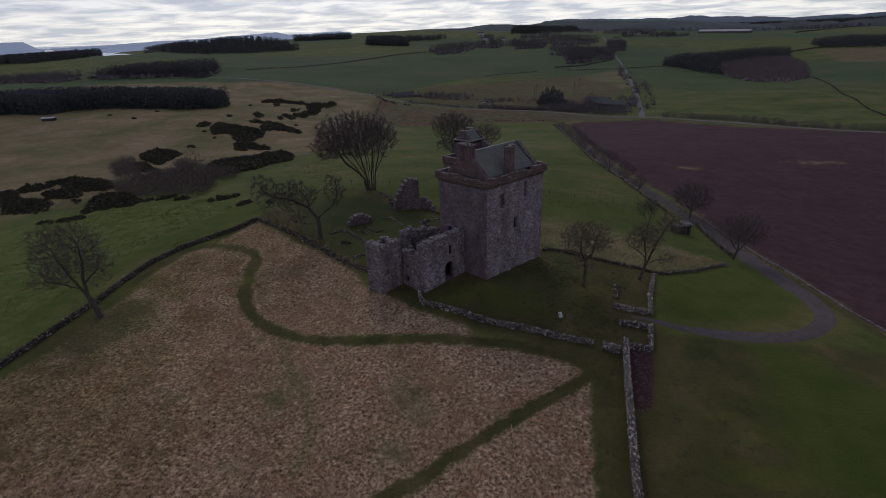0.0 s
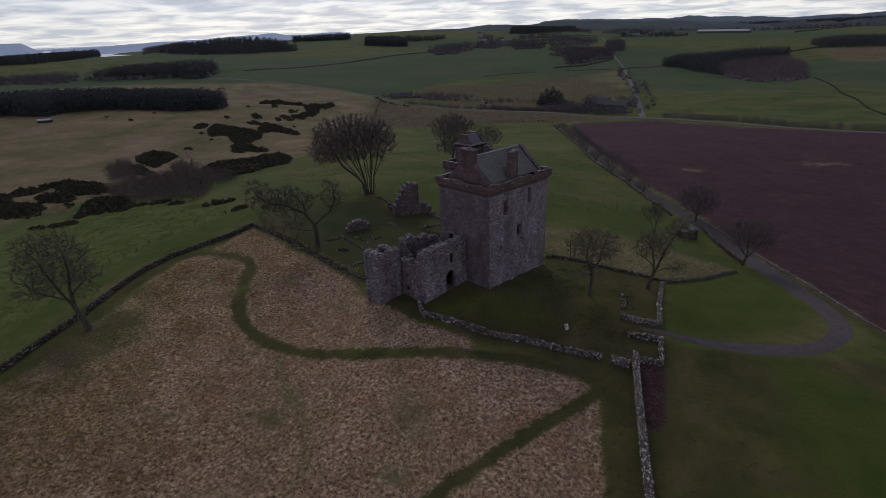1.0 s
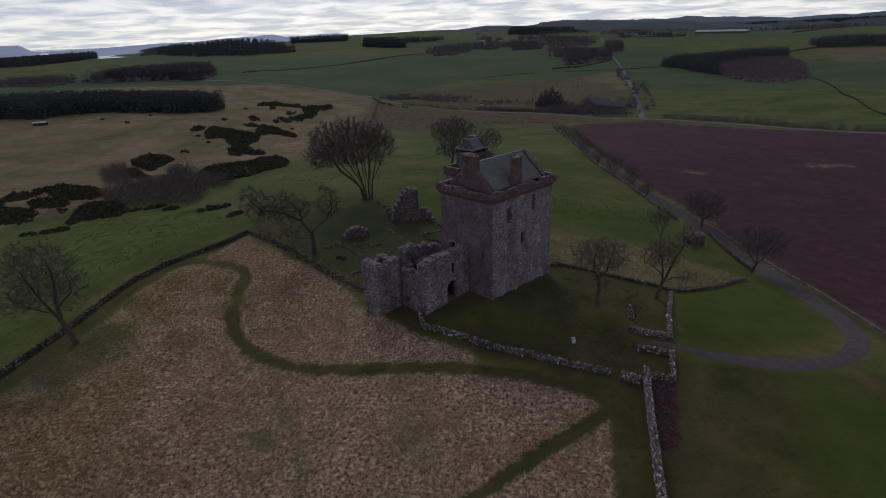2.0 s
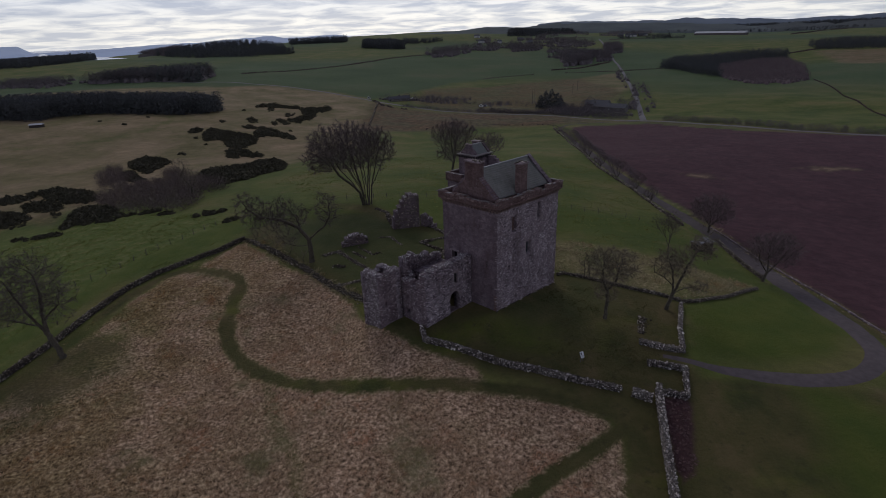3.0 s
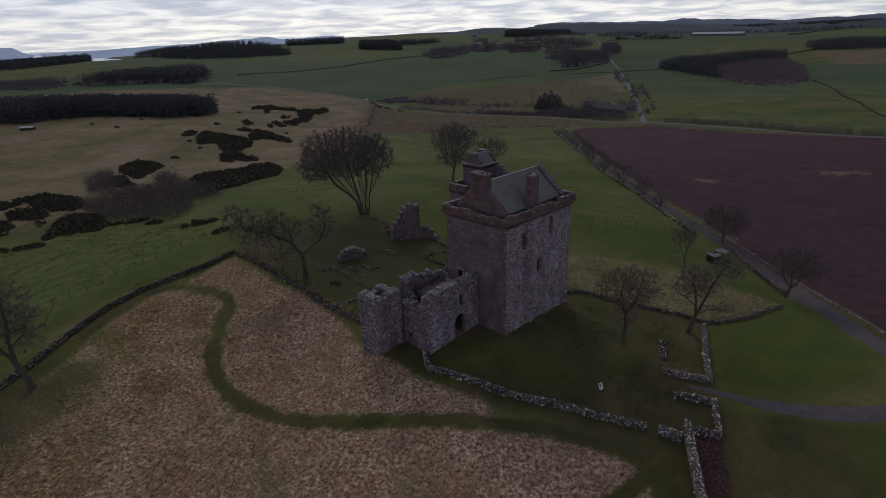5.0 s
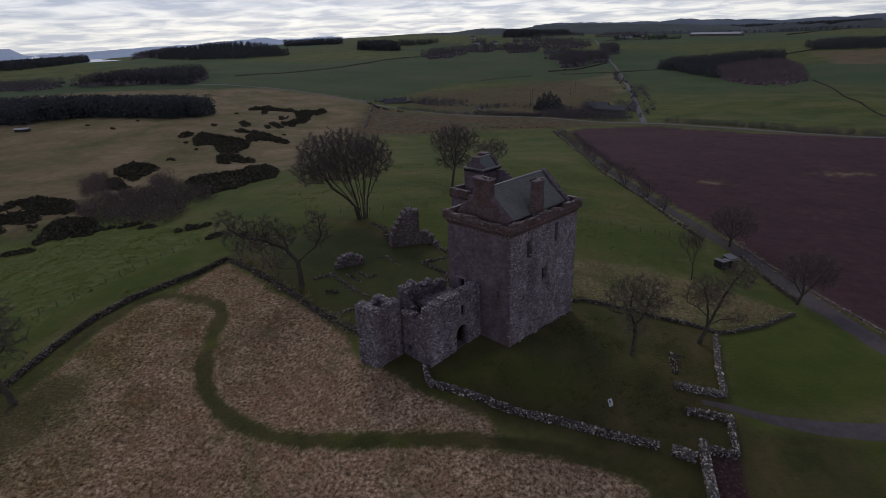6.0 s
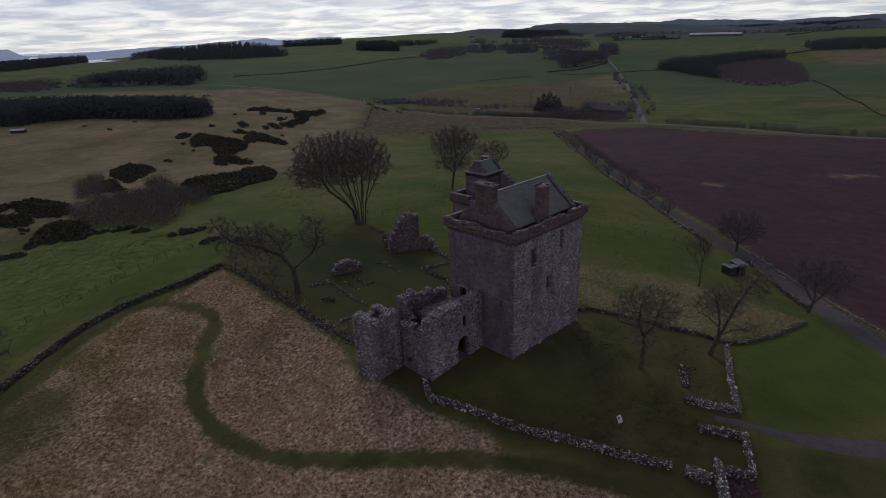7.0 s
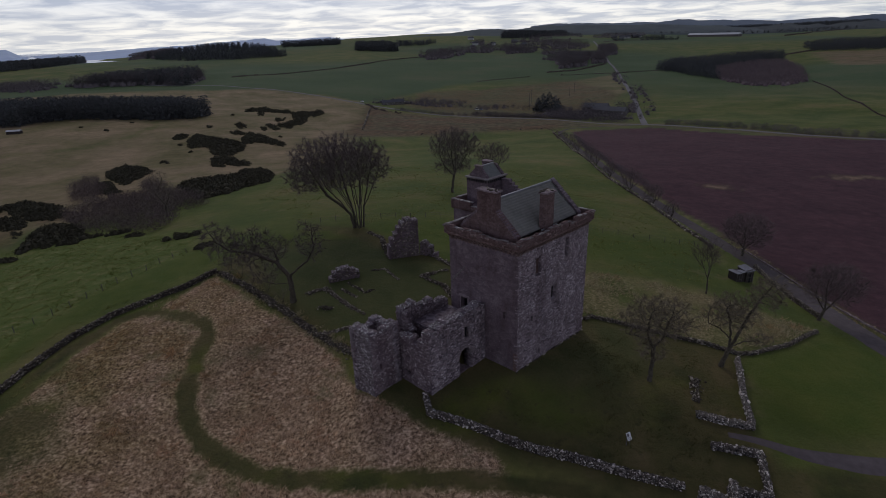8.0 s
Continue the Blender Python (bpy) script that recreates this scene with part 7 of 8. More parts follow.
thicket("dead_bracken", "reddish dead bracken heaped beside a wall", [(18.4, -16.9, 1.3, 1.5), (17.7, -19.0, 1.25, 1.6), (17.2, -21.2, 1.15, 1.6), (16.7, -23.4, 1.05, 1.5), (16.2, -25.0, 0.8, 1.1)], 0.34, BRACKEN, 305, 0.22, leaves=60, leaf=0.12)

# ---- woods and hedges ----
def broad(rng, twigs=150, wide=0.010, solid=False):
    """A leafless tree one metre high: a rounded head of fine twigs over a thin trunk."""
    v, f = [], []
    for i in range(twigs):
        way = rng.normal(0, 1, 3)
        way /= np.linalg.norm(way)
        c = np.array([0, 0, 0.54]) + way * (0.42, 0.42, 0.45) * rng.random() ** 0.45
        out = way + rng.normal(0, 0.7, 3) + (0, 0, 0.3)
        tip = c + out / np.linalg.norm(out) * rng.uniform(0.05, 0.13)
        side = rng.normal(0, 1, 3) * wide
        v += [c - side, c + side, tip]
        f.append((3 * i, 3 * i + 1, 3 * i + 2))
    for a in (0, 2.1, 4.2):
        k = len(v)
        v += [(0.018 * math.cos(a), 0.018 * math.sin(a), -0.05), (0.018 * math.cos(a + 2.1), 0.018 * math.sin(a + 2.1), -0.05), (0, 0, 0.6)]
        f.append((k, k + 1, k + 2))
    if solid:
        return join([(np.array(v), np.array(f)), core(rng, ((-0.05, 0.32), (0.16, 0.27), (0.32, 0.1)))])
    return np.array(v), np.array(f)


def pine(rng, tufts=110, spread=1.0):
    """A dense round-shouldered conifer one metre high, filled with sprays, the lower ones broader."""
    v, f = [], []
    for i in range(tufts):
        up = 0.04 + 0.94 * rng.random()
        t = rng.uniform(0, 6.283)
        r = 0.25 * math.sqrt(max(0.02, 1 - abs((up - 0.36) / 0.65) ** 3.0)) * rng.uniform(0.3, 1.1)
        c = np.array([r * math.cos(t), r * math.sin(t), up])
        for k in range(3):
            v.append(c + rng.normal(0, (0.055 - 0.027 * up) * spread, 3))
        f.append((3 * i, 3 * i + 1, 3 * i + 2))
    return np.array(v), np.array(f)


def wood(name, label, outline, spacing, kinds, mat, seed, height, gaps=-2.0):
    rng = np.random.default_rng(seed)
    template = [pine(rng, 130 if spacing < 5 else 75, 1.0 if spacing < 9 else 1.45) if kinds == "spruce" else broad(rng, 75 if spacing < 5 else 120, 0.016, True) for k in range(6)]
    x, y = in_outline(outline, spacing, rng)
    keep = lattice(x, y, spacing * 5, seed) > gaps
    x, y = x[keep], y[keep]
    size = height * rng.uniform(0.86, 1.06, len(x))
    v, f = scatter(template, np.stack([x, y, land(x, y) - 0.3], -1), size, rng.uniform(0, 6.28, len(x)))
    return tagged(part(name, raw_mesh(name, v, f), mat), label, "woodland", kind="stuff")


def scrub(name, label, outlines, spacing, height, mat, seed):
    """Leafless bushes over outlined patches."""
    rng = np.random.default_rng(seed)
    template = [broad(rng, 120, 0.012) for _ in range(6)]
    spots = []
    for o in outlines:
        x, y = in_outline(o, spacing, rng)
        spots.append(np.stack([x, y, land(x, y) - 0.9], -1))
    spots = np.concatenate(spots)
    v, f = scatter(template, spots, rng.uniform(0.6, 1.2, len(spots)) * height, rng.uniform(0, 6.28, len(spots)))
    return tagged(part(name, raw_mesh(name, v, f), mat), label, "bush", kind="stuff")


scrub("leafless_scrub", "brown leafless thicket in a hollow", [
    [(-160, 157), (-166, 171), (-162, 177), (-145, 155), (-134, 141), (-133, 130), (-138, 125)], [(-125, 106), (-128, 123), (-117, 126), (-105, 129), (-90, 112), (-81, 88), (-73, 69), (-76, 65), (-86, 69), (-95, 73), (-108, 82), (-119, 95)],
    [(-128, 151), (-128, 160), (-112, 140), (-104, 126), (-112, 128)], [(-90, 112), (-80, 100), (-74, 92), (-78, 84), (-88, 98)]], 1.9, 4.2, SCRUB, 303)
thicket("gorse_edge", "low dark gorse along a pasture edge", [(-64, 54.5, 4.5, 1.6), (-54, 44, 3.6, 1.2), (-47, 41.5, 3.0, 0.9), (-109, 56.5, 7, 1.3), (-99, 65, 5, 1.2), (-88, 68, 6, 1.0), (-77, 63.5, 5, 0.9)], 0.7, GORSE, 306, 0.8, "bush", 90, 0.12)
grown_tree("hollow_tree", -80, 80, "tall leafless tree above a brown thicket", [[(0, 0, 0), (0.2, 0, 2.6), (0.1, 0, 5)], [(0.1, 0, 3.6), (-1.2, 0, 5.4), (-1.8, 0, 7)], [(0.1, 0, 3), (1.4, 0, 5), (2, 0, 6.6)]], [(0, 0, 6.6, 3.6, 3, 3.4)], 131, 360, 4, base=0.3, twig_mat=TWIG_PALE, group="trees in the hollow")
grown_tree("hollow_tree", -106, 124, "pale leafless tree above a brown thicket", [[(0, 0, 0), (0.2, 0, 2.6), (0.1, 0, 4)], [(0.1, 0, 2.6), (-1.6, 0, 4.6), (-2.4, 0, 6)], [(0.1, 0, 2.4), (1.4, 0, 4.4), (2.2, 0, 6)]], [(0, 0, 6.2, 4.0, 3, 3.0)], 132, 360, 4, base=0.3, twig_mat=TWIG_PALE, group="trees in the hollow")

DARK_WOOD, BROWN_WOOD = "dark spruce plantation with a ragged top", "brown leafless woodland"
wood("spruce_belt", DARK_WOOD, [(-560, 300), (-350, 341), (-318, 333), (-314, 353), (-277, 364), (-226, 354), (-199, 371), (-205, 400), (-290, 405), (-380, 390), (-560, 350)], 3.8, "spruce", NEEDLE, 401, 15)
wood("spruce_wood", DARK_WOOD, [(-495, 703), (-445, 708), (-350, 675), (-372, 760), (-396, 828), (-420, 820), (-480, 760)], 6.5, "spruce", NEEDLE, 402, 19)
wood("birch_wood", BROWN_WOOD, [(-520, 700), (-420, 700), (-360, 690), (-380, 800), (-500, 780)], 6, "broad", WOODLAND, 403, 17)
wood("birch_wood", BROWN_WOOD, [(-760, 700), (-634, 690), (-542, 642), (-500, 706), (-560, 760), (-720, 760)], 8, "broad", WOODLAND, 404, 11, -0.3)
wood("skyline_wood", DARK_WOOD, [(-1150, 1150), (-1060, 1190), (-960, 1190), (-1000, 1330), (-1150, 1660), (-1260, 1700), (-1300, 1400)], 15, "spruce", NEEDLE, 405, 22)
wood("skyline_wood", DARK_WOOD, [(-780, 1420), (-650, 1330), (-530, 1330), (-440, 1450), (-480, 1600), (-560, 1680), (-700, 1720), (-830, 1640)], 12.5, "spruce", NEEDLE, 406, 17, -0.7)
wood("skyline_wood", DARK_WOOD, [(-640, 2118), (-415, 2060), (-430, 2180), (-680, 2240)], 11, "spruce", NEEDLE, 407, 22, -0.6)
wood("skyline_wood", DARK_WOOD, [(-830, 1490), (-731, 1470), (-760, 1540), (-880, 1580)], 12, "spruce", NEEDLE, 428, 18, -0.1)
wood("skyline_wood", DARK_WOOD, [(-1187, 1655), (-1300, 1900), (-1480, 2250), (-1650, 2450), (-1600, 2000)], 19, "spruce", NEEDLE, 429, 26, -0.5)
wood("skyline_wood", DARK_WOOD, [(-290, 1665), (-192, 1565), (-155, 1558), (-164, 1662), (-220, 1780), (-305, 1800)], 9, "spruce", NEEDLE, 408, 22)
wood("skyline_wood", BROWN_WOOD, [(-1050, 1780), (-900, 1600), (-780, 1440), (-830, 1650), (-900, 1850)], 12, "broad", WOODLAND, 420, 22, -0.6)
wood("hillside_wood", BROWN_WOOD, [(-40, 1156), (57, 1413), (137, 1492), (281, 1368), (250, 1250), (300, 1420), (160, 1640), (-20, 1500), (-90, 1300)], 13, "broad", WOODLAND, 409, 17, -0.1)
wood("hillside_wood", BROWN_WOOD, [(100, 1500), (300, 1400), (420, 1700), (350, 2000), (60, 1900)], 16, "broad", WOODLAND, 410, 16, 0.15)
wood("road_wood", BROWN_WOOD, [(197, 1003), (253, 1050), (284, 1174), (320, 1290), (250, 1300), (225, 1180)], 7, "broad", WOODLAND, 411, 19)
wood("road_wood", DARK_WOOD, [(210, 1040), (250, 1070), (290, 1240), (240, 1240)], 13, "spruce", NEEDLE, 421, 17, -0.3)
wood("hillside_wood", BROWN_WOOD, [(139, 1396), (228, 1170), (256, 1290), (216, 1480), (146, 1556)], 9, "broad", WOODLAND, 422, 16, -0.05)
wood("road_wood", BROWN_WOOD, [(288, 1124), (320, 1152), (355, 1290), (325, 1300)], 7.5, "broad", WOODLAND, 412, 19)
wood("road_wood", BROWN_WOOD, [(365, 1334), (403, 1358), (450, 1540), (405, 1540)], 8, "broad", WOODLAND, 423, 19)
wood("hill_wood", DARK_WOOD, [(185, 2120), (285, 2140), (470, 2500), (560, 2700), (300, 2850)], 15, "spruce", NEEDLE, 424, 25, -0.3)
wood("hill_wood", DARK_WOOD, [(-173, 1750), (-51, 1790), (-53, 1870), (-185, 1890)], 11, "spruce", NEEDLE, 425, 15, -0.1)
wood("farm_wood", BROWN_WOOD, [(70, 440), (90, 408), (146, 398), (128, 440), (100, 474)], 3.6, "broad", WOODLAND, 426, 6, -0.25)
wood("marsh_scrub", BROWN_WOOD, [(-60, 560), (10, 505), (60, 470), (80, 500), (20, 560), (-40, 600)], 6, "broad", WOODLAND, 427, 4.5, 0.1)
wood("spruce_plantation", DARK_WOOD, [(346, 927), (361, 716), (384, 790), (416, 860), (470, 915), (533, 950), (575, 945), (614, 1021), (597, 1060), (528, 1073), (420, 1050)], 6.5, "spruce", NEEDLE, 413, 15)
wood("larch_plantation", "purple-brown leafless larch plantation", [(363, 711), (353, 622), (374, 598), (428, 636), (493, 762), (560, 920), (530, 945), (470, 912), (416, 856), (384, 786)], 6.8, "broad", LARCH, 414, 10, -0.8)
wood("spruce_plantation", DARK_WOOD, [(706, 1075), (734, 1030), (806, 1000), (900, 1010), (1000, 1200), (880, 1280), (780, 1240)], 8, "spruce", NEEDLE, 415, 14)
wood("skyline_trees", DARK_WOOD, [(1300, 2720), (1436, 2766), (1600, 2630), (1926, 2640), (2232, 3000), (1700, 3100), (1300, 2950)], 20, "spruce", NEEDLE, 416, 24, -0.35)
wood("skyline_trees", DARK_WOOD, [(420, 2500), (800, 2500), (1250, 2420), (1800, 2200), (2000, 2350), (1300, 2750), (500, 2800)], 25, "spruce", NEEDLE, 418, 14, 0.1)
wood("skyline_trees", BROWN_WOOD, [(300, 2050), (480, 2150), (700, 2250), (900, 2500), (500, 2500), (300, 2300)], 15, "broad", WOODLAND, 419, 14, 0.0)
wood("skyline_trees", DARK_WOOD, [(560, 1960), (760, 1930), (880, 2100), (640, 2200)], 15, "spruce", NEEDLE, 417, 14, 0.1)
for i, (x, y, h) in enumerate(((80, 470, 17), (86, 473, 18), (91, 469, 15), (76, 475, 13), (95, 474, 12))):
    rng = np.random.default_rng(430 + i)
    v, f = scatter([pine(rng, 420)], np.array([(x, y, ground(x, y) - 0.3)], float), np.array([h * 1.0]), np.array([i * 1.3]))
    rise = np.clip((v[:, 2:3] - ground(x, y)) / h, 0, 1)
    v[:, :2] = (v[:, :2] - (x, y)) * (1.75 - 1.3 * rise) + (x, y)  # tapers to a point
    tagged(part("spruce_tree", raw_mesh("spruce_tree", v, f), NEEDLE), "dark full-grown spruce standing in a small clump", "tree", "spruces by the road")


def hedge(name, label, line, step, height, mat, seed, wide=1.2, kinds="shrub", gaps=0.1):
    rng = np.random.default_rng(seed)
    x, y, turn = along(line, step)
    keep = rng.random(len(x)) > gaps
    x, y = x[keep] + rng.uniform(-wide, wide, keep.sum()), y[keep] + rng.uniform(-wide, wide, keep.sum())
    template = [shrub(rng, 45, 0.17, 1.0) if kinds == "shrub" else broad(rng, 95, 0.016, height > 5.5) for _ in range(5)]
    v, f = scatter(template, np.stack([x, y, land(x, y) - (0.2 if kinds == "shrub" else 0.24 * height if height < 6 else 0.3)], -1), rng.uniform(0.6, 1.25, len(x)) * height, rng.uniform(0, 6.28, len(x)))
    return tagged(part(name, raw_mesh(name, v, f), mat), label, "hedge", kind="stuff")


FIELD_HEDGE = "dark leafless field hedge"
hedge("hedge", FIELD_HEDGE, [(-344, 816), (-273, 891), (-215, 1001), (-161, 1171), (-40, 1310)], 2.1, 1.8, SCRUB, 451, 0.6)
hedge("hedge", FIELD_HEDGE, [(34, 806), (72, 838), (121, 866)], 1.7, 1.2, SCRUB, 452, 0.6)
hedge("hedge", FIELD_HEDGE, [(160, 921), (214, 956), (264, 1030), (311, 1118)], 1.7, 2.0, SCRUB, 453, 0.7)
hedge("hedge", FIELD_HEDGE, [(618, 1033), (658, 1056), (724, 1104)], 1.7, 2.2, SCRUB, 469, 0.7)
hedge("hedge", FIELD_HEDGE, [(519, 1917), (605, 1988), (726, 1997)], 3.5, 2.4, SCRUB, 470, 0.8)
hedge("hedge", FIELD_HEDGE, [(176, 883), (263, 891), (347, 917)], 1.7, 1.4, SCRUB, 454, 0.6)
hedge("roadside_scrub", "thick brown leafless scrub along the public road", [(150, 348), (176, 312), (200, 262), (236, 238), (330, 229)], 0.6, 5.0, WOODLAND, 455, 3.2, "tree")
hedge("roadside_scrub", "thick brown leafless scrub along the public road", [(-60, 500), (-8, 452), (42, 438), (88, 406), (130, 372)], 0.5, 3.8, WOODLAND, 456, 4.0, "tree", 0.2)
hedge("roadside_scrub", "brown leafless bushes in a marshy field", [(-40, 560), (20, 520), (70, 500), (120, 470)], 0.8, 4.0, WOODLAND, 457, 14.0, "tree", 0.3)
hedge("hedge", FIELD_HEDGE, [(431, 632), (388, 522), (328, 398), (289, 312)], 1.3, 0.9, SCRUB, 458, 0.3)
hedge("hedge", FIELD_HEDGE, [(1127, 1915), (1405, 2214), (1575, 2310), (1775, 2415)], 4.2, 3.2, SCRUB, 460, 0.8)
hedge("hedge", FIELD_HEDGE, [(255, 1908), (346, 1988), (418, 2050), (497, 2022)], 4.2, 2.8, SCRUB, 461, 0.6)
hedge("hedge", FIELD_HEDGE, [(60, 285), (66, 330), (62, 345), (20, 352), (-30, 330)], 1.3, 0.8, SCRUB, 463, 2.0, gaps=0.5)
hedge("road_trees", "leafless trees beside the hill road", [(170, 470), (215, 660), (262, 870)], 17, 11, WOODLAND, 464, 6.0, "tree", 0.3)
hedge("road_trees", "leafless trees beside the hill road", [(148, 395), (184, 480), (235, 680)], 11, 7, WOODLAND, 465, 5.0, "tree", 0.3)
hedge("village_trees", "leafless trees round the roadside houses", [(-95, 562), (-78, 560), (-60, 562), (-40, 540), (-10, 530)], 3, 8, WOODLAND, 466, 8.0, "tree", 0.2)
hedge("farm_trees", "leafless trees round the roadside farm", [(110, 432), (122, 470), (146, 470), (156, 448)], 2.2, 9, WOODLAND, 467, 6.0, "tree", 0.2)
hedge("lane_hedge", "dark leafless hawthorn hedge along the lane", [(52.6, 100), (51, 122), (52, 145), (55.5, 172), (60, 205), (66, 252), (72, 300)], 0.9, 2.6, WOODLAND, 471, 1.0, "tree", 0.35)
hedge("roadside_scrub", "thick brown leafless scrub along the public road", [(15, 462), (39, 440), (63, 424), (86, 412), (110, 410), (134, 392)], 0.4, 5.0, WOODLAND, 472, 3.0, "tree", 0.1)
hedge("field_edge", "dark rushes along the edge of the bog", [(-98, 548), (-80, 500), (-55, 470)], 3, 1.6, SCRUB, 468, 2.0)


# ---- distant hills and water ----
def ridge(name, label, profile, distance, mat, seed, rough, foot=-420):
    """A far range: a long solid bank whose crest follows heights by bearing."""
    bearings = np.arange(profile[0][0], profile[-1][0], 0.08)
    top = np.interp(bearings, [p[0] for p in profile], [p[1] for p in profile])
    top = top + rough * (lattice(bearings, 0 * bearings, 0.9, seed) + 0.5 * lattice(bearings, 0 * bearings, 0.3, seed + 1))
    b = np.radians(bearings)
    rows, low = [], np.minimum(top - 4, -35.6)
    for near, share in ((foot, -0.6), (foot * 0.97, 0.0), (foot * 0.5, 0.4), (0, 1.0), (60, 0.8)):
        d = distance + near
        rows.append(np.stack([d * np.sin(b), d * np.cos(b), low + (top - low) * share], -1))
    k = len(b)
    f = [(r * k + i, r * k + i + 1, (r + 1) * k + i + 1, (r + 1) * k + i) for r in range(4) for i in range(k - 1)]
    me = raw_mesh(name, np.concatenate(rows), f)
    me.polygons.foreach_set("use_smooth", np.ones(len(f), bool))
    return tagged(part(name, me, mat), label, "hill", kind="structure")


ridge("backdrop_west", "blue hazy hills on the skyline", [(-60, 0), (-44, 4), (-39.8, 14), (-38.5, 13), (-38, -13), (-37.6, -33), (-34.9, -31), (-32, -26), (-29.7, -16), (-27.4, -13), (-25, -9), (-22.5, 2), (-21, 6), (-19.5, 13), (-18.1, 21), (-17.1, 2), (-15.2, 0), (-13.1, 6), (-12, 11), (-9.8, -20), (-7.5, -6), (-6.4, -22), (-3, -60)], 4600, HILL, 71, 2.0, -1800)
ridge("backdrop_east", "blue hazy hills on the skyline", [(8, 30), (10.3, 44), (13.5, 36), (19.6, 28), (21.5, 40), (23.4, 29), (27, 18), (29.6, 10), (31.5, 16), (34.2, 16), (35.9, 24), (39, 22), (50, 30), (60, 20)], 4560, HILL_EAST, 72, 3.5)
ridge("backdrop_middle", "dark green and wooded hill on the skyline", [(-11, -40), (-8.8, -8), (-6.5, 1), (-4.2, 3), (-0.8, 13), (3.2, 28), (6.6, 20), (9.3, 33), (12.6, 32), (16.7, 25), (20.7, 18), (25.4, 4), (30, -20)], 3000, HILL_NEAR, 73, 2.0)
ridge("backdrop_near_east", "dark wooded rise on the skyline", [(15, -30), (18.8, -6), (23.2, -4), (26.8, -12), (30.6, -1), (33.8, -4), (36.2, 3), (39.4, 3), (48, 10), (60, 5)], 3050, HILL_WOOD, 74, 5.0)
me = raw_mesh("water", [(-4600, 1500, -35.5), (-600, 1500, -35.5), (-600, 4500, -35.5), (-4600, 4500, -35.5)], [(0, 1, 2, 3)])
tagged(part("water", me, WATER), "pale grey loch far off below the hills", "water", kind="structure")

# ---- buildings and small things ----
def house(name, label, x, y, turn, long, wide, wall, rise, wall_mat, roof_mat, windows=3, group="", chimneys=1, category="house"):
    """A gabled house; its windows, door and stacks are parts."""
    z = ground(x, y)
    home = thing(name, label, category, group, at=(x, y, z))
    home.rotation_euler = (0, 0, radians(turn))
    part("wall", box_mesh("wall", -long / 2, long / 2, -wide / 2, wide / 2, -1.5, wall), wall_mat, home)
    bm = bmesh.new()
    e = 0.3
    pts = [(-long / 2 - e, -wide / 2 - e, wall - 0.05), (long / 2 + e, -wide / 2 - e, wall - 0.05), (long / 2 + e, 0, wall + rise), (-long / 2 - e, 0, wall + rise), (long / 2 + e, wide / 2 + e, wall - 0.05), (-long / 2 - e, wide / 2 + e, wall - 0.05)]
    vs = [bm.verts.new(p) for p in pts]
    for quad in ((0, 1, 2, 3), (3, 2, 4, 5), (1, 0, 5, 4)):
        bm.faces.new([vs[i] for i in quad])
    bm.faces.new((vs[0], vs[3], vs[5]))
    bm.faces.new((vs[1], vs[4], vs[2]))
    roof = part("roof", bm, roof_mat, home)
    for i in range(chimneys):
        cx = (-long / 2 + 0.6) if i == 0 else (long / 2 - 0.6)
        part("chimney", box_mesh("chimney", cx - 0.5, cx + 0.5, -0.4, 0.4, wall + rise * 0.7, wall + rise + 1.1, 0.04), wall_mat, roof)
    for i in range(windows):
        wx = -long / 2 + long * (i + 0.5) / windows
        w = part("window", box_mesh("window", wx - 0.55, wx + 0.55, -wide / 2 - 0.06, -wide / 2 + 0.05, wall - 1.9, wall - 0.6), WHITE, home)
        part("pane", box_mesh("pane", wx - 0.45, wx + 0.45, -wide / 2 - 0.10, -wide / 2 + 0.0, wall - 1.8, wall - 0.7), WINDOW_GLASS, w)
    return home


SLATED = plain_material("distant_slate_roof", (0.06, 0.06, 0.068), (0.10, 0.10, 0.11), 0.8, 0.7, 0.1)
SHEET = plain_material("pale_sheet_roof", (0.36, 0.37, 0.38), (0.46, 0.47, 0.48), 0.1, 0.6, 0)
house("farmhouse", "long low stone farm steading with slate roof", 134, 440, -35, 30, 8, 4.0, 3.2, FARM_STONE, SLATED, 7, "farm")
house("barn", "stone barn with slate roof beside the farm", 128, 462, -30, 22, 9, 4.5, 3.5, FARM_STONE, SLATED, 3, "farm", 0)
house("cottage", "small slate-roofed cottage by the public road", -76, 552, 20, 12, 6, 2.8, 2.6, FARM_STONE, SLATED, 4, "roadside houses", 2)
house("cottage", "blue-grey roofed house among trees", -64, 556, 5, 12, 6, 3.2, 2.8, FARM_STONE, SLATED, 4, "roadside houses", 2)
house("cattle_shed", "very long low farm shed with pale sheet roof", 975, 2105, -51, 190, 26, 7, 6, FARM_STONE, SHEET, 0, "", 0, "farm shed")
house("hill_house", "white house among skyline trees", -813, 1800, 10, 26, 12, 6, 6, LIME, SLATED, 4, "distant houses", 2)
for i, (x, y, long) in enumerate(((621, 2155, 22), (645, 2140, 18), (669, 2151, 24), (700, 2165, 18), (722, 2185, 20), (70, 2028, 20), (207, 1856, 20), (74, 1760, 18), (130, 1745, 14), (220, 1700, 14), (60, 1600, 14))):
    house("hill_house", "small pale house on the far hillside", x, y, (i * 37) % 60 - 30, long, 10, 6, 5, LIME if i % 3 else FARM_STONE, SLATED, 3, "distant houses", 1)
house("field_shed", "small dark open shed with pale roof on moorland", -297, 306, 12, 8, 4, 1.8, 0.8, TIMBER, SHEET, 0, "", 0, "shed")


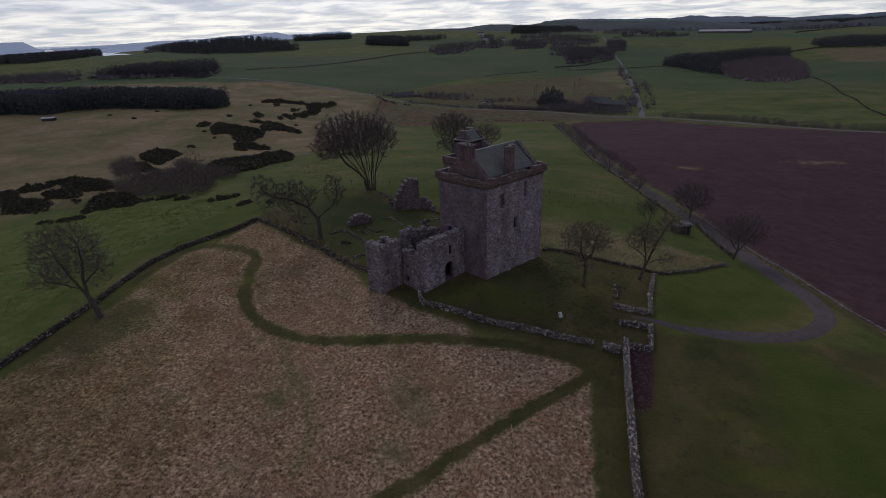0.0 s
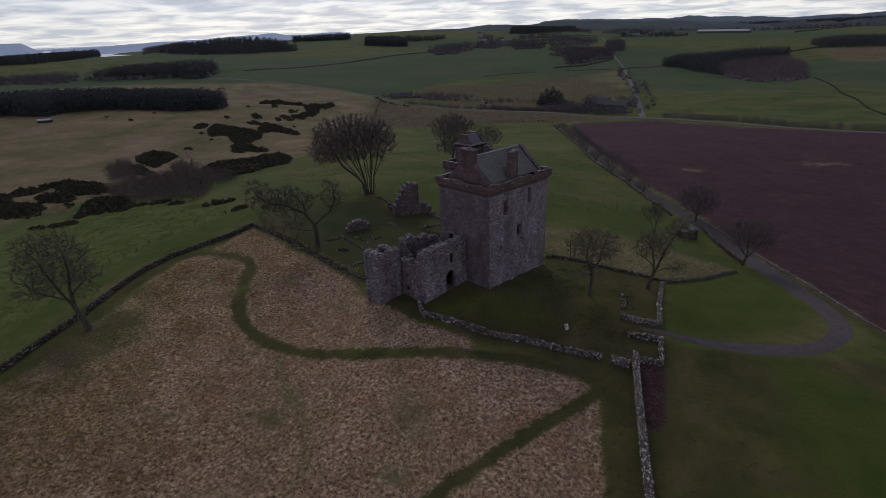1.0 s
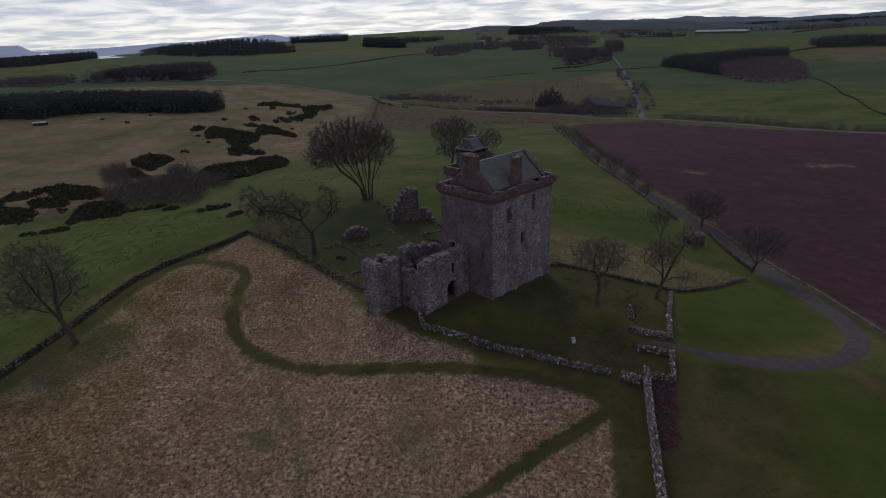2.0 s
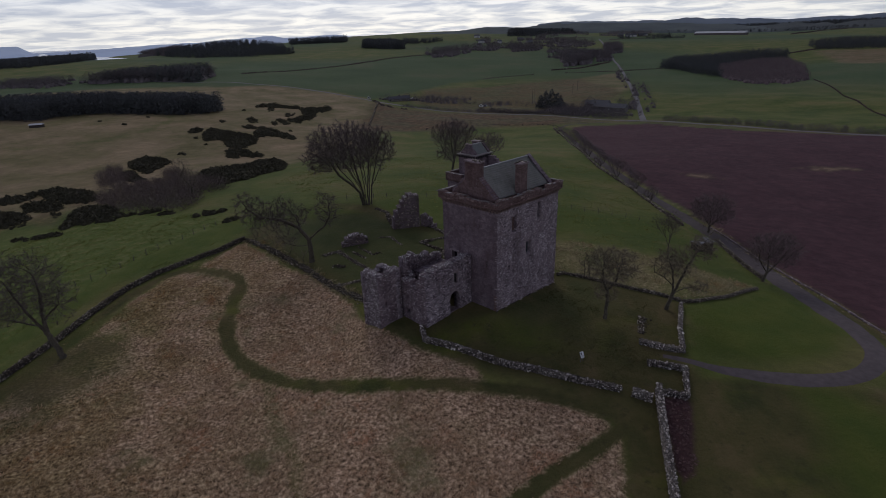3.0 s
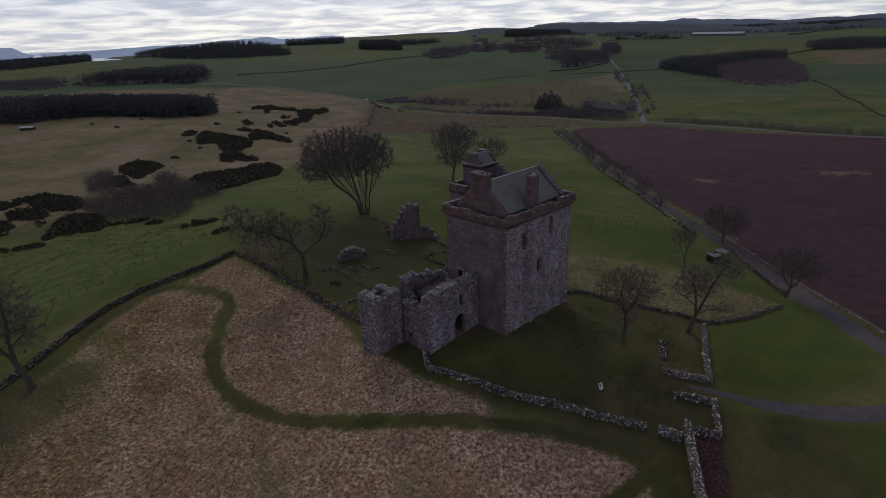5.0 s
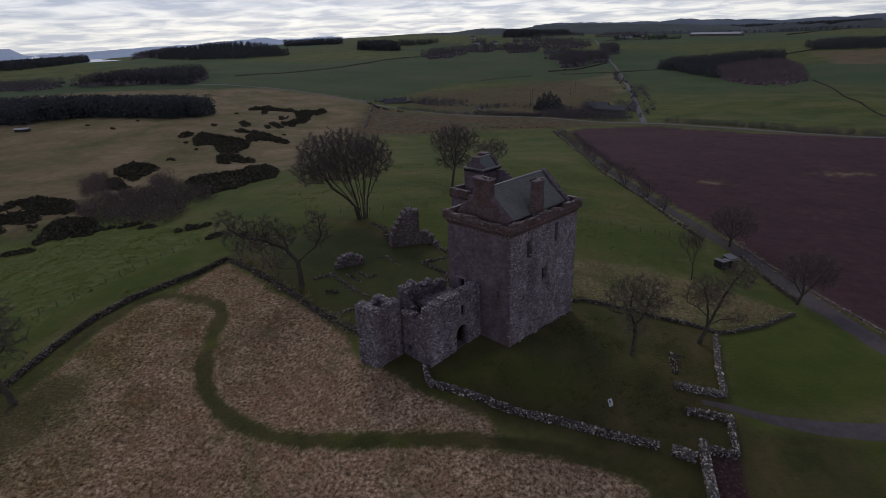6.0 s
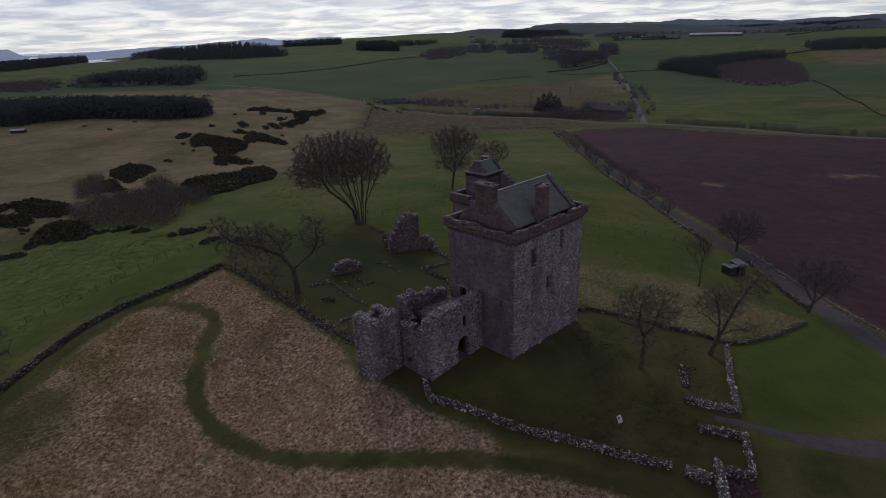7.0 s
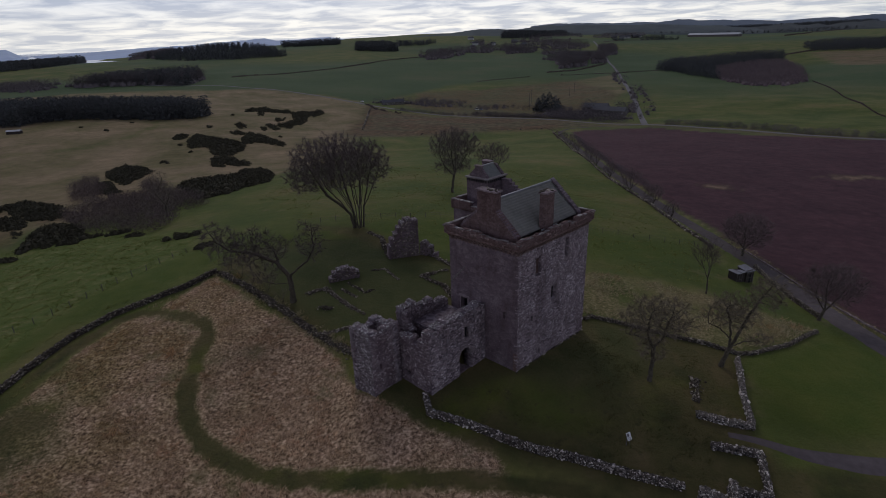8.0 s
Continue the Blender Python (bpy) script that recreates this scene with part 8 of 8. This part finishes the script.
def build_hut():
    """Two joined wooden cabins with flat felted roofs, beside the lane."""
    x, y = 42.1, 33.6
    z = ground(x, y) - 0.25
    hut = thing("visitor_hut", "dark boarded visitor hut with two pale felt roofs", "hut", at=(x, y, z))
    hut.rotation_euler = (0, 0, radians(22))
    hut.scale = (0.68, 0.68, 0.85)
    rng = np.random.default_rng(8)
    for x0, x1, y0, y1, high in ((-2.5, 0.0, -1.3, 1.3, 2.35), (0.25, 2.6, -1.6, 1.2, 2.6)):
        part("cabin", box_mesh("cabin", x0, x1, y0, y1, -0.5, high), TIMBER, hut)
        k = int((x1 - x0) / 0.22)
        for i in range(k):
            bx = x0 + (i + 0.5) * (x1 - x0) / k
            part("board", box_mesh("board", bx - 0.095, bx + 0.095, y0 - 0.03, y0 + 0.01, -0.3, high - 0.05 - rng.uniform(0, 0.02)), TIMBER, hut)
    part("roof", box_mesh("roof", -2.7, -1.35, -1.55, 1.5, 2.37, 2.47, 0.02), FELT, hut, "pale grey felt roof")
    part("roof", box_mesh("roof", -1.2, 0.1, -1.55, 0.2, 2.42, 2.52, 0.02), FELT, hut, "pale grey felt roof")
    bm = box_mesh("roof", 0.15, 2.85, -1.85, 1.4, 2.62, 2.74, 0.02)
    for v in bm.verts:
        v.co.z += 0.12 * v.co.y
    part("roof", bm, FELT, hut, "pale grey sloping felt roof")
    for bx in (-2.5, -1.7, -0.9, 0.3, 1.0, 1.85, 2.55):  # framing on the front
        by = -1.36 if bx < 0 else -1.68
        part("post", box_mesh("post", bx - 0.05, bx + 0.05, by - 0.05, by + 0.05, -0.5, 2.38, 0.01), POST, hut)
    for x0, x1, by, bz in ((-2.5, -0.9, -1.39, 1.05), (0.3, 2.55, -1.71, 1.15), (0.3, 2.55, -1.71, 2.2)):
        part("rail", box_mesh("rail", x0, x1, by - 0.03, by + 0.03, bz - 0.05, bz + 0.05, 0.01), POST, hut)
    # door slab in the same near-black, painted as an unlit doorway
    part("door", box_mesh("door", 1.0, 1.85, -1.68, -1.6, -0.1, 1.95, 0.01), DARK, hut)
    return hut


build_hut()


def build_sign():
    x, y = 9.5, -9.8
    z = ground(x, y)
    sign = thing("information_board", "tilted pale information board on a post in turf", "sign", at=(x, y, z))
    sign.rotation_euler = (0, 0, radians(28))
    sign.scale = (0.82, 0.82, 0.9)
    for px in (-0.22, 0.22):
        part("post", box_mesh("post", px - 0.04, px + 0.04, 0.0, 0.08, -0.2, 0.95, 0.01), POST, sign)
    tilt = pose(0, 0, 1.1, -32)

    def tipped(x0, x1, y0, y1, z0, z1, bevel=0.0):
        bm = box_mesh("board", x0, x1, y0, y1, z0, z1, bevel)
        for v in bm.verts:
            v.co = tilt @ v.co
        return bm

    board = part("board", tipped(-0.31, 0.31, -0.03, 0.03, -0.42, 0.42, 0.01), WHITE, sign, "pale printed panel")
    part("picture", tipped(-0.24, 0.05, -0.034, -0.028, -0.02, 0.32), INK, board)
    for i in range(5):
        part("line_of_writing", tipped(-0.25, 0.25 - 0.05 * (i % 3), -0.034, -0.028, -0.37 + 0.065 * i, -0.345 + 0.065 * i), INK, board)
    return sign


build_sign()


def fence(name, label, line, step, rails=2, seed=1, high=1.1):
    """Posts with wires strung along them."""
    rng = np.random.default_rng(seed)
    x, y, turn = along(line, step)
    holder = thing(name, label, "fence")
    for i in range(len(x)):
        z = ground(x[i], y[i])
        h = high * rng.uniform(0.9, 1.1)
        bm = box_mesh("post", -0.045, 0.045, -0.045, 0.045, -0.3, h, 0.012)
        lean = pose(x[i], y[i], z, rng.uniform(-4, 4), rng.uniform(-4, 4), rng.uniform(0, 90))
        for v in bm.verts:
            v.co = lean @ v.co
        part("post", bm, POST, holder)
    for k in range(rails):
        up = high * (0.5 + 0.42 * k)
        segs = [(x[i], y[i], ground(x[i], y[i]) + up, x[i + 1], y[i + 1], ground(x[i + 1], y[i + 1]) + up, 0.012, 0.012) for i in range(len(x) - 1)]
        part("wire", raw_mesh("wire", *tubes(segs, 3)), POST, holder)
    return holder


fence("pasture_fence", "post and wire fence across the pasture slope", [(-73, 12), (-66.5, 23), (-63.2, 29.5), (-58, 38.7), (-55, 43)], 2.6, 2, 81)
fence("hill_fence", "post and wire fence behind the castle", [(-36, 50.5), (-18, 53.5), (0, 54.5), (23, 52.5), (34, 50), (44.4, 50)], 3.0, 2, 82)



def parked_car(x, y, turn, paint, label, tall=1.45):
    """A small car or van: body, glazed cabin and four wheels."""
    car = thing("parked_car", label, "car", "cars by the roadside", at=(x, y, ground(x, y) + 0.25))
    car.rotation_euler = (0, 0, radians(turn))
    bm = box_mesh("body", -2.1, 2.1, -0.85, 0.85, 0.1, 0.85, 0.12)
    part("body", bm, paint, car)
    bm = box_mesh("cabin", -1.3, 1.0, -0.78, 0.78, 0.83, tall, 0.05)
    for v in bm.verts:
        if v.co.z > 1.0:
            v.co.x *= 0.8
    cabin = part("cabin", bm, WINDOW_GLASS, car, "dark glazing")
    part("roof", box_mesh("roof", -1.0, 0.8, -0.7, 0.7, tall - 0.02, tall + 0.05, 0.02), paint, cabin)
    for wx in (-1.3, 1.3):
        for wy in (-0.82, 0.82):
            ring = [(wx, wy - 0.1, 0.1, wx, wy + 0.1, 0.1, 0.33, 0.33)]
            v, f = tubes(ring, 10)
            wheel = part("wheel", raw_mesh("wheel", v, f), TIMBER, car)
            hub = bmesh.new()
            bmesh.ops.create_circle(hub, cap_ends=True, radius=0.3, segments=10, matrix=pose(wx, wy + (0.1 if wy > 0 else -0.1), 0.1, 90))
            part("hub", hub, LEAD, wheel)
    return car


CAR_WHITE = plain_material("white_car_paint", (0.72, 0.72, 0.72), (0.8, 0.8, 0.8), 1.0, 0.3, 0, 0, 0.5)
CAR_BLUE = plain_material("slate_blue_car_paint", (0.10, 0.13, 0.19), (0.13, 0.16, 0.23), 1.0, 0.3, 0, 0, 0.5)
for x, y, turn, paint, label, tall in (
    (-106, 566, -40, CAR_WHITE, "white van parked beside the public road", 1.9), (-82, 572, 10, CAR_WHITE, "white car parked by the cottages", 1.5), (-86, 575, 15, CAR_BLUE, "slate blue car parked by the cottages", 1.5),
    (-57, 574, -20, CAR_WHITE, "white car parked by the cottages", 1.5), (19, 500, -35, CAR_WHITE, "white van parked beside the public road", 1.9), (23, 497, -35, CAR_BLUE, "slate blue car parked beside the public road", 1.5),
):
    parked_car(x, y, turn, paint, label, tall)


def utility_pole(x, y, high):
    """A wooden pole with a cross-arm and two insulators."""
    pole = thing("utility_pole", "weathered wooden utility pole with a cross-arm", "pole", "poles across the valley", at=(x, y, ground(x, y) - 0.3))
    part("post", raw_mesh("post", *tubes([(0, 0, 0, 0, 0, high, 0.2, 0.14)], 8)), POST, pole)
    arm = part("cross_arm", box_mesh("cross_arm", -1.2, 1.2, -0.1, 0.1, high - 0.9, high - 0.7, 0.02), POST, pole)
    for ix in (-1.0, 1.0):
        part("insulator", raw_mesh("insulator", *tubes([(ix, 0, high - 0.7, ix, 0, high - 0.4, 0.09, 0.06)], 8)), LIME, arm)
    return pole


for x, y, high in ((79, 540, 14), (72, 505, 14), (132, 600, 11), (146, 640, 11)):
    utility_pole(x, y, high)
